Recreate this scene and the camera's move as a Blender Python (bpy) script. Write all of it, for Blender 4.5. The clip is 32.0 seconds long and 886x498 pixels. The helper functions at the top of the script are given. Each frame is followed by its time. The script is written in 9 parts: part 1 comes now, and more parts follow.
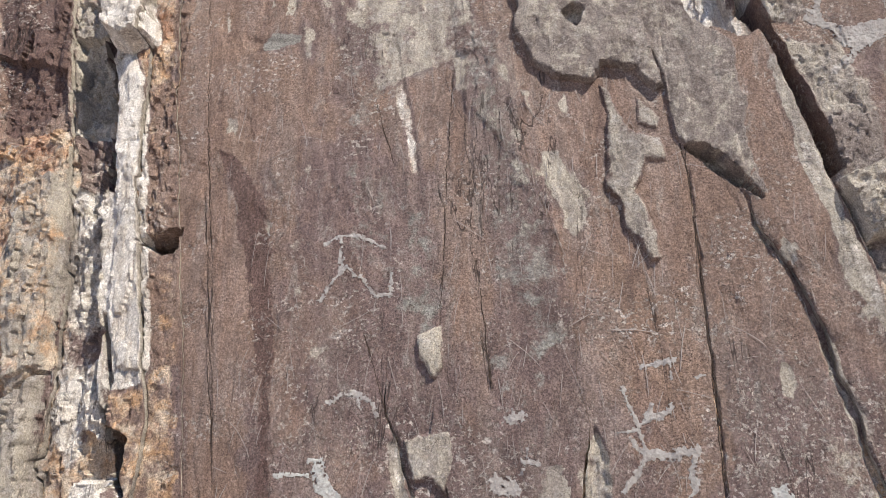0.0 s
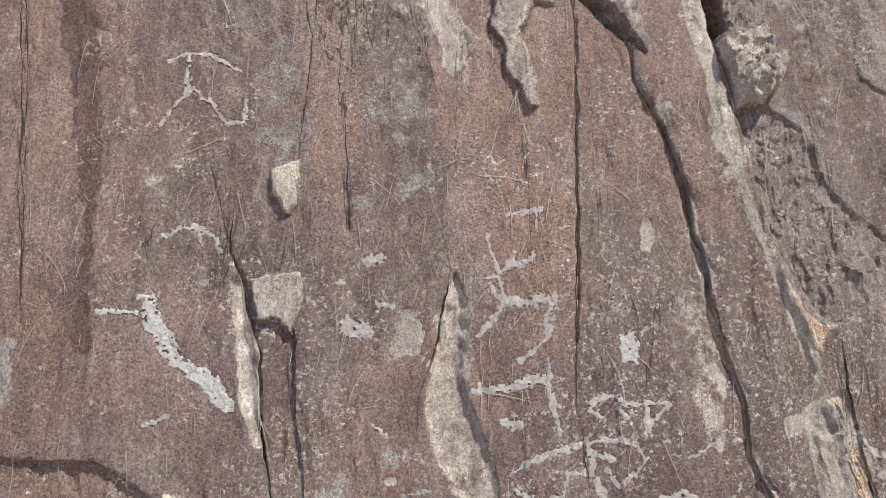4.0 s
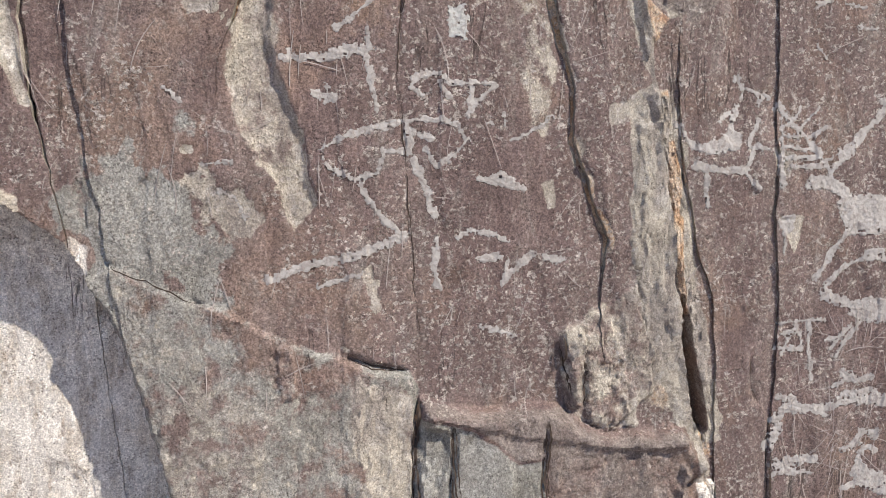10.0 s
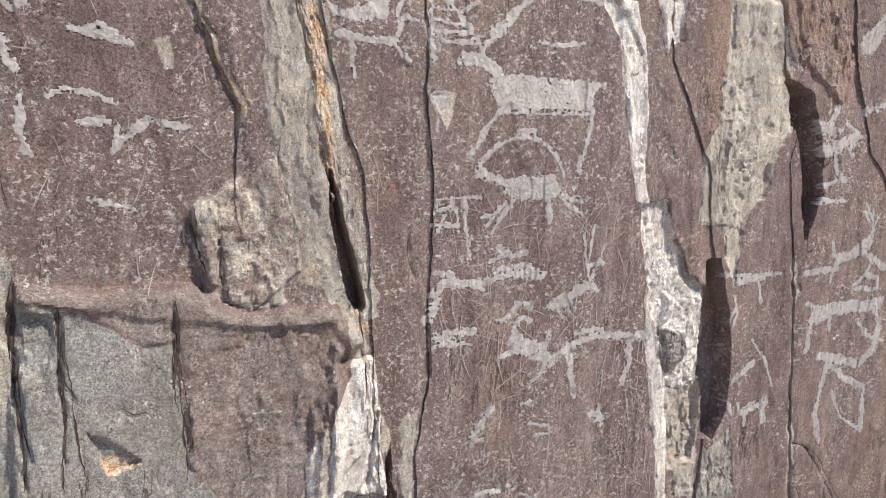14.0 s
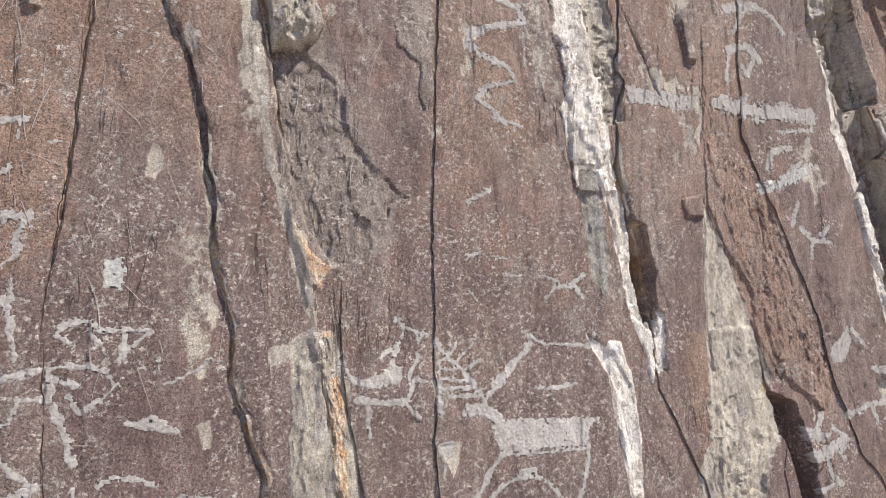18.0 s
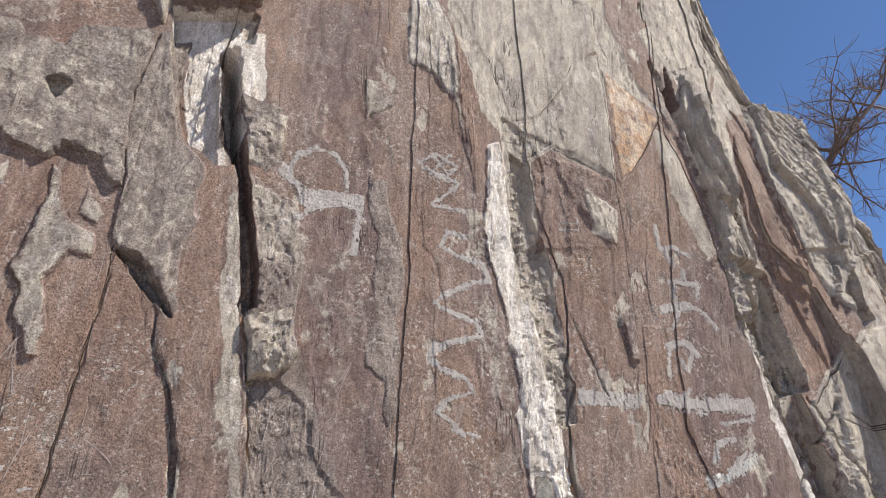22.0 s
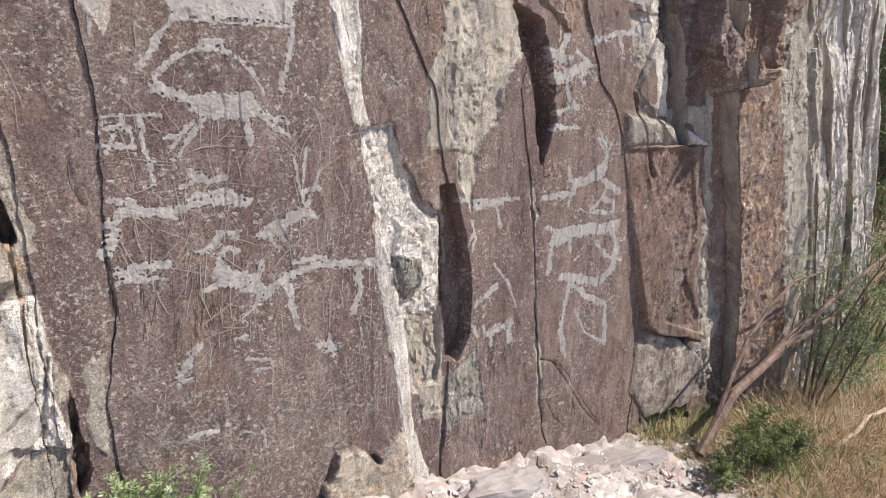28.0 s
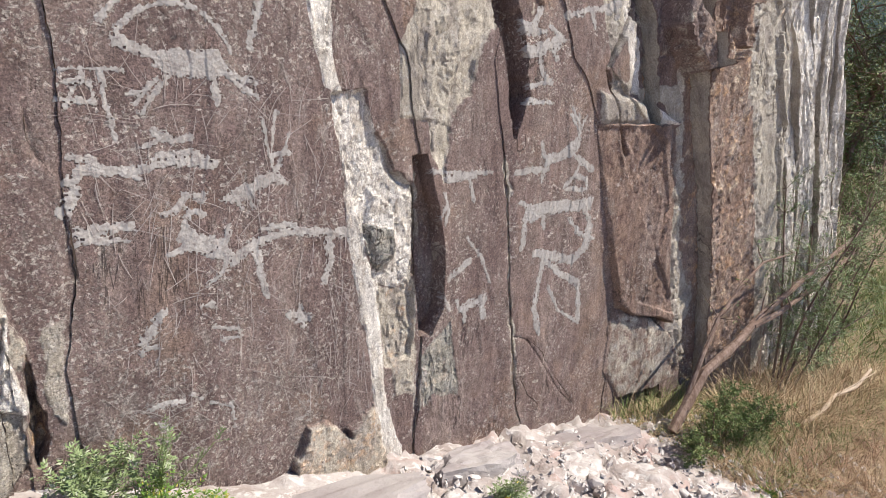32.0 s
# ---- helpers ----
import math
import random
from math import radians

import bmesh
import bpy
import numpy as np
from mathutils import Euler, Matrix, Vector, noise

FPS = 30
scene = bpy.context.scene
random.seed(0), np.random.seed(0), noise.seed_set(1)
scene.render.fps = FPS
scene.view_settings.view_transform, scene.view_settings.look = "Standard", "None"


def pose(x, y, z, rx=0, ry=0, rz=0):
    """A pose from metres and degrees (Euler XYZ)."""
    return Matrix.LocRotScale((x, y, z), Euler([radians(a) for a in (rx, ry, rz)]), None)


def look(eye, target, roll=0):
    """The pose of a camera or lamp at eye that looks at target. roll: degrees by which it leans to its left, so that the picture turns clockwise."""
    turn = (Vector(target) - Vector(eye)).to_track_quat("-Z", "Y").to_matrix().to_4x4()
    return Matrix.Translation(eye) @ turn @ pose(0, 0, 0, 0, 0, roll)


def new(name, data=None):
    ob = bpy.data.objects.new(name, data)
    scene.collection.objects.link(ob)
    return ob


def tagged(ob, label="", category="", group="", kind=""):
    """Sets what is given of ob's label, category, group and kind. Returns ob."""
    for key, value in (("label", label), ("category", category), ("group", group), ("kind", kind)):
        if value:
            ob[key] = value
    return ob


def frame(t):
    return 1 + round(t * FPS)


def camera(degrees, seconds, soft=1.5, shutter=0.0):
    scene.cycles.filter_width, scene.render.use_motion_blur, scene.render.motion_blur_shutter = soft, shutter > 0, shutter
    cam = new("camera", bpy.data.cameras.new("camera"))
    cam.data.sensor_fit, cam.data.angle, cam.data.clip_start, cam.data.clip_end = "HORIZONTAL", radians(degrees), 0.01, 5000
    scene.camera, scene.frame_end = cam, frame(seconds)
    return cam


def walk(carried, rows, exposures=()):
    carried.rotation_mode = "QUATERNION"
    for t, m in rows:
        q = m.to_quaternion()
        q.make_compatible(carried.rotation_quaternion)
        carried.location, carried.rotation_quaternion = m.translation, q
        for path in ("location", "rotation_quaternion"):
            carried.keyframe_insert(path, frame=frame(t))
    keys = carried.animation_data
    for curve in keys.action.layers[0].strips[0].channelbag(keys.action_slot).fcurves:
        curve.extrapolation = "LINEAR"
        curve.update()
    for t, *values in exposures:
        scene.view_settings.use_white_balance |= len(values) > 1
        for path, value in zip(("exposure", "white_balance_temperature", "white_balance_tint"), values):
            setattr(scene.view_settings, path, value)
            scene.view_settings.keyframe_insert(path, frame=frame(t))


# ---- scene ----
cam = camera(71.7, 32.0, soft=0.5)
METRES, EYE, TILT, LEAN, TURN = 3.2, 1.591, 22.66, 0.555, 8.889
ROWS = [
    (0.0, 0.0, 0.0, 0.0, 0.0, 0.0, -0.0),
    (0.5, -0.0036, 0.0012, -0.0033, 0.19, -0.21, -0.36),
    (1.0, -0.0047, 0.0059, -0.0114, 0.19, -1.39, -0.53),
    (1.5, 0.002, 0.0064, -0.0161, -1.28, -1.97, -1.12),
    (2.0, 0.0082, 0.0118, -0.0244, -3.17, -2.74, -2.15),
    (2.5, 0.0111, 0.016, -0.0391, -4.44, -3.99, -2.47),
    (3.0, 0.0113, 0.0224, -0.0494, -6.39, -4.92, -3.99),
    (3.5, 0.0179, 0.0263, -0.0567, -8.16, -5.79, -4.62),
    (4.0, 0.0286, 0.0277, -0.0604, -9.08, -6.66, -4.3),
    (4.5, 0.0398, 0.0261, -0.072, -10.5, -8.27, -5.51),
    (6.5, 0.0634, 0.0229, -0.0996, -11.46, -13.83, -5.21),
    (7.0, 0.0693, 0.0222, -0.1066, -12.15, -14.71, -5.52),
    (7.5, 0.0715, 0.0226, -0.1106, -12.29, -15.06, -5.86),
    (8.0, 0.0755, 0.0221, -0.1186, -12.88, -16.08, -6.32),
    (8.5, 0.0806, 0.0216, -0.1291, -13.41, -17.43, -6.53),
    (9.0, 0.0848, 0.0223, -0.1389, -13.9, -18.29, -7.06),
    (9.5, 0.0933, 0.0205, -0.1489, -14.76, -19.57, -7.44),
    (10.0, 0.1027, 0.0186, -0.1581, -15.76, -21.03, -7.62),
    (10.5, 0.1145, 0.0165, -0.1691, -17.12, -22.4, -8.37),
    (11.0, 0.1325, 0.0129, -0.1788, -18.84, -23.55, -8.52),
    (11.5, 0.1549, 0.0068, -0.1831, -20.85, -24.03, -8.87),
    (12.0, 0.1761, -0.0022, -0.1826, -22.49, -24.12, -8.78),
    (12.5, 0.1978, -0.0114, -0.1816, -23.95, -24.58, -9.36),
    (13.0, 0.2188, -0.0222, -0.1806, -26.3, -24.4, -9.97),
    (13.5, 0.2306, -0.0295, -0.1839, -27.52, -24.87, -11.07),
    (15.5, 0.2484, -0.039, -0.1534, -29.65, -19.87, -13.0),
    (16.0, 0.2413, -0.0352, -0.139, -28.88, -17.25, -13.26),
    (16.5, 0.2381, -0.0348, -0.1234, -28.66, -15.27, -12.73),
    (17.0, 0.2312, -0.0341, -0.112, -28.29, -13.27, -12.47),
    (17.5, 0.2218, -0.0341, -0.093, -28.01, -10.65, -12.18),
    (18.0, 0.2108, -0.0364, -0.0624, -27.64, -6.6, -11.21),
    (18.5, 0.1962, -0.0396, -0.0313, -26.5, -2.71, -10.28),
    (19.0, 0.183, -0.0454, -0.0052, -26.47, 0.98, -10.32),
    (19.5, 0.1754, -0.049, 0.0178, -26.16, 3.93, -9.38),
    (20.0, 0.1695, -0.0506, 0.0346, -25.39, 6.88, -8.45),
    (20.5, 0.1603, -0.0565, 0.0488, -24.81, 9.19, -8.56),
    (21.0, 0.1537, -0.0577, 0.058, -26.09, 11.32, -9.47),
    (21.5, 0.1516, -0.0615, 0.061, -26.18, 12.67, -10.0),
    (22.0, 0.1771, -0.0628, 0.0513, -30.46, 10.35, -12.66),
    (22.5, 0.2038, -0.0693, 0.0362, -34.57, 8.26, -14.58),
    (23.0, 0.2265, -0.0707, 0.021, -37.05, 5.34, -15.56),
    (23.5, 0.2505, -0.0659, -0.0039, -38.51, 0.58, -16.5),
    (24.0, 0.2712, -0.0664, -0.0287, -39.72, -4.05, -16.66),
    (24.5, 0.2892, -0.0685, -0.0511, -40.38, -7.82, -16.62),
    (25.0, 0.3038, -0.0729, -0.0725, -40.52, -11.28, -16.15),
    (25.5, 0.3148, -0.0751, -0.0999, -40.28, -14.8, -16.05),
    (26.0, 0.3234, -0.0777, -0.1233, -40.21, -19.01, -16.6),
    (26.5, 0.3345, -0.0823, -0.1383, -40.54, -21.18, -15.59),
    (28.5, 0.3447, -0.0933, -0.1862, -40.69, -27.21, -15.71),
    (29.0, 0.3459, -0.0953, -0.1895, -40.97, -27.7, -15.8),
    (29.5, 0.3487, -0.0983, -0.1939, -41.17, -27.43, -15.22),
    (30.0, 0.3479, -0.0993, -0.197, -41.67, -25.65, -13.91),
    (30.5, 0.3516, -0.1021, -0.192, -40.86, -25.34, -13.53),
    (31.0, 0.3527, -0.1036, -0.2001, -41.62, -25.54, -15.9),
    (31.5, 0.3495, -0.103, -0.2036, -42.26, -25.39, -15.98),
    (32.0, 0.3472, -0.1035, -0.2035, -42.7, -25.31, -16.36),
]
EXPOSURES = [(0, 0.60), (4, 0.75), (7, 0.75), (9, 0.72), (13, 0.80), (16, 0.82), (18, 0.82), (20, 0.68), (21, 0.66), (23, 0.60), (24, 0.38), (25, 0.32), (26, 0.46), (28.5, 0.73), (32, 0.75)]
walk(cam, [(t, pose(0, 0, EYE, TILT, LEAN, TURN) @ pose(METRES * x, METRES * y, METRES * z, 90 + pitch, roll, yaw)) for t, x, y, z, yaw, pitch, roll in ROWS], EXPOSURES)

# ---- light ----
SUN_AZ, SUN_EL = 43.0, 50.0   # degrees to the right of the face's outward direction, and above the horizon
az, el = radians(SUN_AZ), radians(SUN_EL)
sun_way = Vector((math.sin(az) * math.cos(el), -math.cos(az) * math.cos(el), math.sin(el)))
sun_data = bpy.data.lights.new("sun", "SUN")
sun_data.energy, sun_data.angle, sun_data.color = 5.0, radians(0.53), (1.0, 0.93, 0.83)
sun = new("sun", sun_data)
sun.matrix_world = look(sun_way * 50, (0, 0, 0))
world = bpy.data.worlds.new("sky")
scene.world = world
world.use_nodes = True
wn = world.node_tree.nodes
sky = wn.new("ShaderNodeTexSky")
sky.sky_type, sky.sun_disc = "NISHITA", False
sky.sun_elevation, sky.sun_rotation = el, math.atan2(sun_way.x, sun_way.y)
sky.altitude, sky.air_density, sky.dust_density, sky.ozone_density = 1500, 0.75, 0.0, 6.0
world.node_tree.links.new(sky.outputs[0], wn["Background"].inputs[0])
wn["Background"].inputs[1].default_value = 0.12


# ---- materials ----
class Nodes:
    """Short hand for a node material."""

    def __init__(self, name):
        self.mat = bpy.data.materials.new(name)
        self.mat.use_nodes = True
        self.tree = self.mat.node_tree
        self.bsdf = self.tree.nodes["Principled BSDF"]
        self.place = self.add("ShaderNodeNewGeometry").outputs["Position"]

    def add(self, kind):
        return self.tree.nodes.new(kind)

    def put(self, socket, value):
        if isinstance(value, bpy.types.NodeSocket):
            self.tree.links.new(value, socket)
        elif isinstance(value, tuple) and len(value) == 3 and socket.type == "RGBA":
            socket.default_value = (*value, 1)
        else:
            socket.default_value = value

    def scaled(self, sx, sy, sz):
        m = self.add("ShaderNodeMapping")
        self.put(m.inputs["Vector"], self.place)
        m.inputs["Scale"].default_value = (sx, sy, sz)
        return m.outputs[0]

    def noise(self, scale, detail=3.0, rough=0.55, warp=0.0, stretch=None):
        n = self.add("ShaderNodeTexNoise")
        self.put(n.inputs["Vector"], self.scaled(*stretch) if stretch else self.place)
        n.inputs["Scale"].default_value, n.inputs["Detail"].default_value = scale, detail
        n.inputs["Roughness"].default_value, n.inputs["Distortion"].default_value = rough, warp
        return n.outputs["Fac"]

    def cells(self, scale, stretch=None, feature="F1", rand=1.0):
        n = self.add("ShaderNodeTexVoronoi")
        n.feature = feature
        self.put(n.inputs["Vector"], self.scaled(*stretch) if stretch else self.place)
        n.inputs["Scale"].default_value = scale
        n.inputs["Randomness"].default_value = rand
        return n.outputs["Distance"]

    def math(self, op, a, b=0.0, c=0.0):
        n = self.add("ShaderNodeMath")
        n.operation = op
        for s, v in zip(n.inputs, (a, b, c)):
            self.put(s, v)
        return n.outputs[0]

    def step(self, v, lo, hi, a=0.0, b=1.0):
        n = self.add("ShaderNodeMapRange")
        n.interpolation_type = "SMOOTHSTEP"
        for s, w in zip(n.inputs, (v, lo, hi, a, b)):
            self.put(s, w)
        return n.outputs[0]

    def mix(self, fac, a, b, mode="MIX"):
        n = self.add("ShaderNodeMix")
        n.data_type, n.blend_type = "RGBA", mode
        self.put(n.inputs["Factor"], fac)
        self.put(n.inputs[6], a)
        self.put(n.inputs[7], b)
        return n.outputs[2]

    def attr(self, name):
        n = self.add("ShaderNodeAttribute")
        n.attribute_name = name
        s = self.add("ShaderNodeSeparateColor")
        self.put(s.inputs[0], n.outputs["Color"])
        return (*s.outputs, n.outputs["Alpha"])

    def bump(self, height, strength, dist, before=None):
        n = self.add("ShaderNodeBump")
        n.inputs["Strength"].default_value, n.inputs["Distance"].default_value = strength, dist
        self.put(n.inputs["Height"], height)
        if before is not None:
            self.put(n.inputs["Normal"], before)
        return n.outputs[0]

    def done(self, colour, rough, normal=None, spec=0.3):
        self.put(self.bsdf.inputs["Base Color"], colour)
        self.put(self.bsdf.inputs["Roughness"], rough)
        self.bsdf.inputs["Specular IOR Level"].default_value = spec
        if normal is not None:
            self.put(self.bsdf.inputs["Normal"], normal)
        return self.mat


VARNISH, BROWN = (0.165, 0.117, 0.109), (0.225, 0.153, 0.120)
PALE, OCHRE, WHITE, GREEN = (0.44, 0.397, 0.33), (0.50, 0.31, 0.17), (0.67, 0.635, 0.59), (0.235, 0.235, 0.205)


def rock_material():
    n = Nodes("varnished_slate")
    brown, pale, ochre, white = n.attr("mixa")
    green, fleck, crust, fresh = n.attr("mixb")
    streak = n.noise(1.0, 6, 0.7, 0.5, (34, 34, 4))
    band = n.noise(1.0, 5, 0.68, 0.5, (11, 11, 1.2))
    streak2 = n.noise(1.0, 5, 0.65, 0.5, (5, 5, 1.3))
    stain = n.noise(3.2, 6, 0.65, 0.6)
    ragged = n.noise(22, 7, 0.7)
    grain = n.noise(330, 5, 0.75)
    grit = n.noise(170, 5, 0.78)
    mottle = n.noise(1.0, 8, 0.78, 0.5, (16, 16, 9))
    hair = n.noise(1.0, 5, 0.65, 0.6, (6, 6, 0.6))

    def ragg(mask, amount=0.9):
        v = n.math("ADD", mask, n.math("MULTIPLY", n.math("SUBTRACT", ragged, 0.5), amount))
        return n.step(v, 0.36, 0.52)

    c = n.mix(n.step(n.math("ADD", brown, n.math("MULTIPLY", n.math("SUBTRACT", streak2, 0.5), 1.5)), 0.2, 0.85), VARNISH, BROWN)
    c = n.mix(n.step(band, 0.42, 0.68, 0.0, 0.7), c, n.mix(streak2, (0.285, 0.225, 0.195), (0.22, 0.172, 0.155)))
    c = n.mix(n.step(band, 0.46, 0.28, 0.0, 0.6), c, (0.125, 0.085, 0.078))
    c = n.mix(n.step(streak, 0.52, 0.7, 0.0, 0.35), c, (0.315, 0.265, 0.242))
    c = n.mix(n.step(streak, 0.44, 0.3, 0.0, 0.35), c, (0.115, 0.082, 0.078))
    c = n.mix(n.step(stain, 0.5, 0.66, 0.0, 0.4), c, (0.255, 0.172, 0.122))
    c = n.mix(n.step(n.noise(1.0, 6, 0.72, 0.8, (14, 14, 5)), 0.55, 0.68, 0.0, 0.5), c, (0.30, 0.275, 0.25))
    c = n.mix(n.math("MULTIPLY", ragg(green), 0.8), c, n.mix(n.step(stain, 0.35, 0.65), GREEN, (0.31, 0.315, 0.295)))
    c = n.mix(n.math("MULTIPLY", ragg(crust, 0.6), 0.8), c, n.mix(streak, (0.085, 0.05, 0.045), (0.125, 0.078, 0.07)))
    fc = n.mix(n.step(n.noise(12, 6, 0.7, 0.4), 0.38, 0.62), (0.245, 0.208, 0.186), (0.172, 0.14, 0.127))
    fc = n.mix(n.step(n.noise(60, 6, 0.75, 0.3), 0.52, 0.64, 0, 0.6), fc, (0.33, 0.29, 0.262))
    c = n.mix(ragg(fresh, 0.5), c, fc)
    pc = n.mix(n.step(n.noise(1.0, 6, 0.65, 0.5, (12, 12, 4)), 0.42, 0.64), PALE, (0.29, 0.255, 0.225))
    pc = n.mix(n.step(n.noise(30, 6, 0.7, 0.3), 0.5, 0.68, 0, 0.5), pc, (0.48, 0.455, 0.43))
    pc = n.mix(n.step(n.noise(1.0, 6, 0.7, 0.4, (42, 42, 14)), 0.54, 0.66, 0, 0.4), pc, (0.24, 0.20, 0.17))
    c = n.mix(ragg(pale), c, pc)
    oc = n.mix(n.step(n.noise(14, 6, 0.7, 0.6), 0.38, 0.62), OCHRE, (0.60, 0.51, 0.40))
    oc = n.mix(n.step(n.noise(7, 6, 0.65, 0.6), 0.5, 0.64), oc, (0.36, 0.20, 0.125))
    oc = n.mix(n.step(n.noise(26, 6, 0.7, 0.4), 0.55, 0.68), oc, (0.20, 0.12, 0.085))
    c = n.mix(n.math("MULTIPLY", ragg(ochre), 0.85), c, oc)
    wc = n.mix(n.step(n.noise(18, 6, 0.7, 0.5, (2, 2, 0.5)), 0.45, 0.62), WHITE, (0.53, 0.48, 0.42))
    wc = n.mix(n.step(n.noise(1.0, 6, 0.7, 0.4, (50, 50, 16)), 0.56, 0.66, 0, 0.55), wc, (0.36, 0.28, 0.215))
    c = n.mix(ragg(white), c, wc)
    # chipped flecks, ragged and lying along the bedding
    fl = n.noise(1.0, 6, 0.72, 0.3, (74, 74, 92))
    flm = n.math("MULTIPLY", n.step(fl, 0.545, 0.575), n.step(n.math("ADD", n.noise(6, 4, 0.65), n.math("MULTIPLY", fleck, 0.17)), 0.51, 0.63, 0, 0.95))
    fl2 = n.math("MULTIPLY", n.step(n.noise(1.0, 5, 0.7, 0.3, (120, 120, 90)), 0.56, 0.59), n.step(n.math("ADD", n.noise(4, 4, 0.65), n.math("MULTIPLY", fleck, 0.14)), 0.51, 0.66, 0, 0.75))
    c = n.mix(flm, c, n.mix(ragged, (0.38, 0.335, 0.30), (0.50, 0.455, 0.42)))
    c = n.mix(fl2, c, (0.42, 0.37, 0.33))
    # grain, pores and grit
    c = n.mix(1.0, c, n.mix(n.step(mottle, 0.40, 0.60), (0.86, 0.85, 0.845), (1.14, 1.14, 1.14)), "MULTIPLY")
    plain = c
    c = n.mix(1.0, c, n.mix(n.step(grit, 0.40, 0.60), (0.71, 0.695, 0.69), (1.33, 1.33, 1.32)), "MULTIPLY")
    light = n.math("MULTIPLY", n.math("MAXIMUM", pale, white), 0.6)
    c = n.mix(light, c, plain)
    # hairline cracks along the bedding, the shade inside them painted dark
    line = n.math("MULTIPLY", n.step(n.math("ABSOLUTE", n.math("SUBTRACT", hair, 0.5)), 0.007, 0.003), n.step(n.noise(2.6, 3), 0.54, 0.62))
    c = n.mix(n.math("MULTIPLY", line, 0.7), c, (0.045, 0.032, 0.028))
    # small pits, sunk by bump, with their inner shade painted in
    pit = n.math("MULTIPLY", n.step(n.cells(170), 0.30, 0.18), n.step(n.noise(20, 5, 0.7), 0.49, 0.57))
    c = n.mix(n.math("MULTIPLY", pit, 0.7), c, n.mix(1.0, c, (0.25, 0.22, 0.21), "MULTIPLY"))
    c = n.mix(n.step(grain, 0.53, 0.60, 0, 0.6), c, n.mix(1.0, c, (0.42, 0.39, 0.38), "MULTIPLY"))
    c = n.mix(n.step(grain, 0.47, 0.40, 0, 0.6), c, n.mix(1.0, c, (1.6, 1.6, 1.58), "MULTIPLY"))
    tint = n.add("ShaderNodeObjectInfo").outputs["Random"]
    c = n.mix(0.25, c, n.mix(tint, n.mix(1.0, c, (0.86, 0.85, 0.85), "MULTIPLY"), n.mix(1.0, c, (1.12, 1.09, 1.06), "MULTIPLY")))
    nb = n.bump(n.noise(30, 7, 0.72), 0.6, 0.009)
    nb = n.bump(n.noise(1.0, 6, 0.7, 0.4, (95, 95, 16)), 0.7, 0.004, nb)
    nb = n.bump(grit, 0.9, 0.005, nb)
    nb = n.bump(grain, 0.8, 0.002, nb)
    nb = n.bump(n.math("ADD", flm, fl2), 0.9, -0.003, nb)
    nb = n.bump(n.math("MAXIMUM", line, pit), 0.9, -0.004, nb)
    return n.done(c, n.step(streak, 0.3, 0.8, 0.66, 0.9), nb, 0.25)


def pecked_material():
    n = Nodes("pecked_rock")
    pits = n.cells(120)
    blot = n.noise(16, 6, 0.7, 0.5)
    fine = n.noise(260, 5, 0.75)
    wear = n.noise(70, 6, 0.75)
    green = n.attr("mixb")[0]
    c = n.mix(n.step(blot, 0.36, 0.66), (0.30, 0.278, 0.258), (0.375, 0.352, 0.328))
    c = n.mix(n.math("MULTIPLY", green, 0.85), c, (0.43, 0.435, 0.41))
    c = n.mix(n.step(wear, 0.57, 0.61, 0, 0.6), c, (0.20, 0.16, 0.15))
    c = n.mix(n.step(n.math("ADD", pits, n.math("MULTIPLY", n.math("SUBTRACT", fine, 0.5), 0.9)), 0.55, 0.8, 0, 0.5), c, (0.21, 0.175, 0.165))
    c = n.mix(n.step(fine, 0.55, 0.68, 0, 0.6), c, (0.47, 0.44, 0.41))
    nb = n.bump(pits, 0.35, 0.002)
    nb = n.bump(wear, 0.5, 0.003, nb)
    nb = n.bump(fine, 0.7, 0.002, nb)
    return n.done(c, 0.92, nb, 0.2)


def stone_material(name, a, b, c3, scale=9.0):
    n = Nodes(name)
    tint = n.add("ShaderNodeObjectInfo").outputs["Random"]
    big = n.noise(scale, 6, 0.65, 0.4)
    fine = n.noise(180, 5, 0.7)
    c = n.mix(n.step(big, 0.38, 0.62), a, b)
    c = n.mix(n.step(n.noise(scale * 3.1, 5, 0.65), 0.55, 0.7, 0, 0.7), c, c3)
    c = n.mix(n.math("MULTIPLY", tint, 0.4), c, n.mix(1.0, c, (0.7, 0.66, 0.63), "MULTIPLY"))
    c = n.mix(n.step(fine, 0.5, 0.75, 0, 0.4), c, n.mix(1.0, c, (0.6, 0.58, 0.57), "MULTIPLY"))
    nb = n.bump(n.noise(40, 6, 0.7), 0.6, 0.008)
    nb = n.bump(fine, 0.4, 0.002, nb)
    return n.done(c, 0.9, nb, 0.2)


def leaf_material(name, a, b, c3=None, through_light=0.25):
    n = Nodes(name)
    isl = n.add("ShaderNodeNewGeometry").outputs["Random Per Island"]
    c = n.mix(isl, a, b)
    if c3:
        c = n.mix(n.step(isl, 0.82, 0.9), c, c3)
    c = n.mix(n.step(n.noise(90, 3), 0.4, 0.7, 0, 0.35), c, n.mix(1.0, c, (0.6, 0.62, 0.55), "MULTIPLY"))
    n.bsdf.inputs["Transmission Weight"].default_value = 0
    n.bsdf.inputs["Subsurface Weight"].default_value = 0
    return n.done(c, 0.6, None, 0.35)


def bark_material(name, a, b):
    n = Nodes(name)
    s = n.noise(1.0, 5, 0.65, 0.4, (60, 60, 12))
    c = n.mix(n.step(s, 0.35, 0.7), a, b)
    return n.done(c, 0.88, n.bump(s, 0.7, 0.004), 0.2)


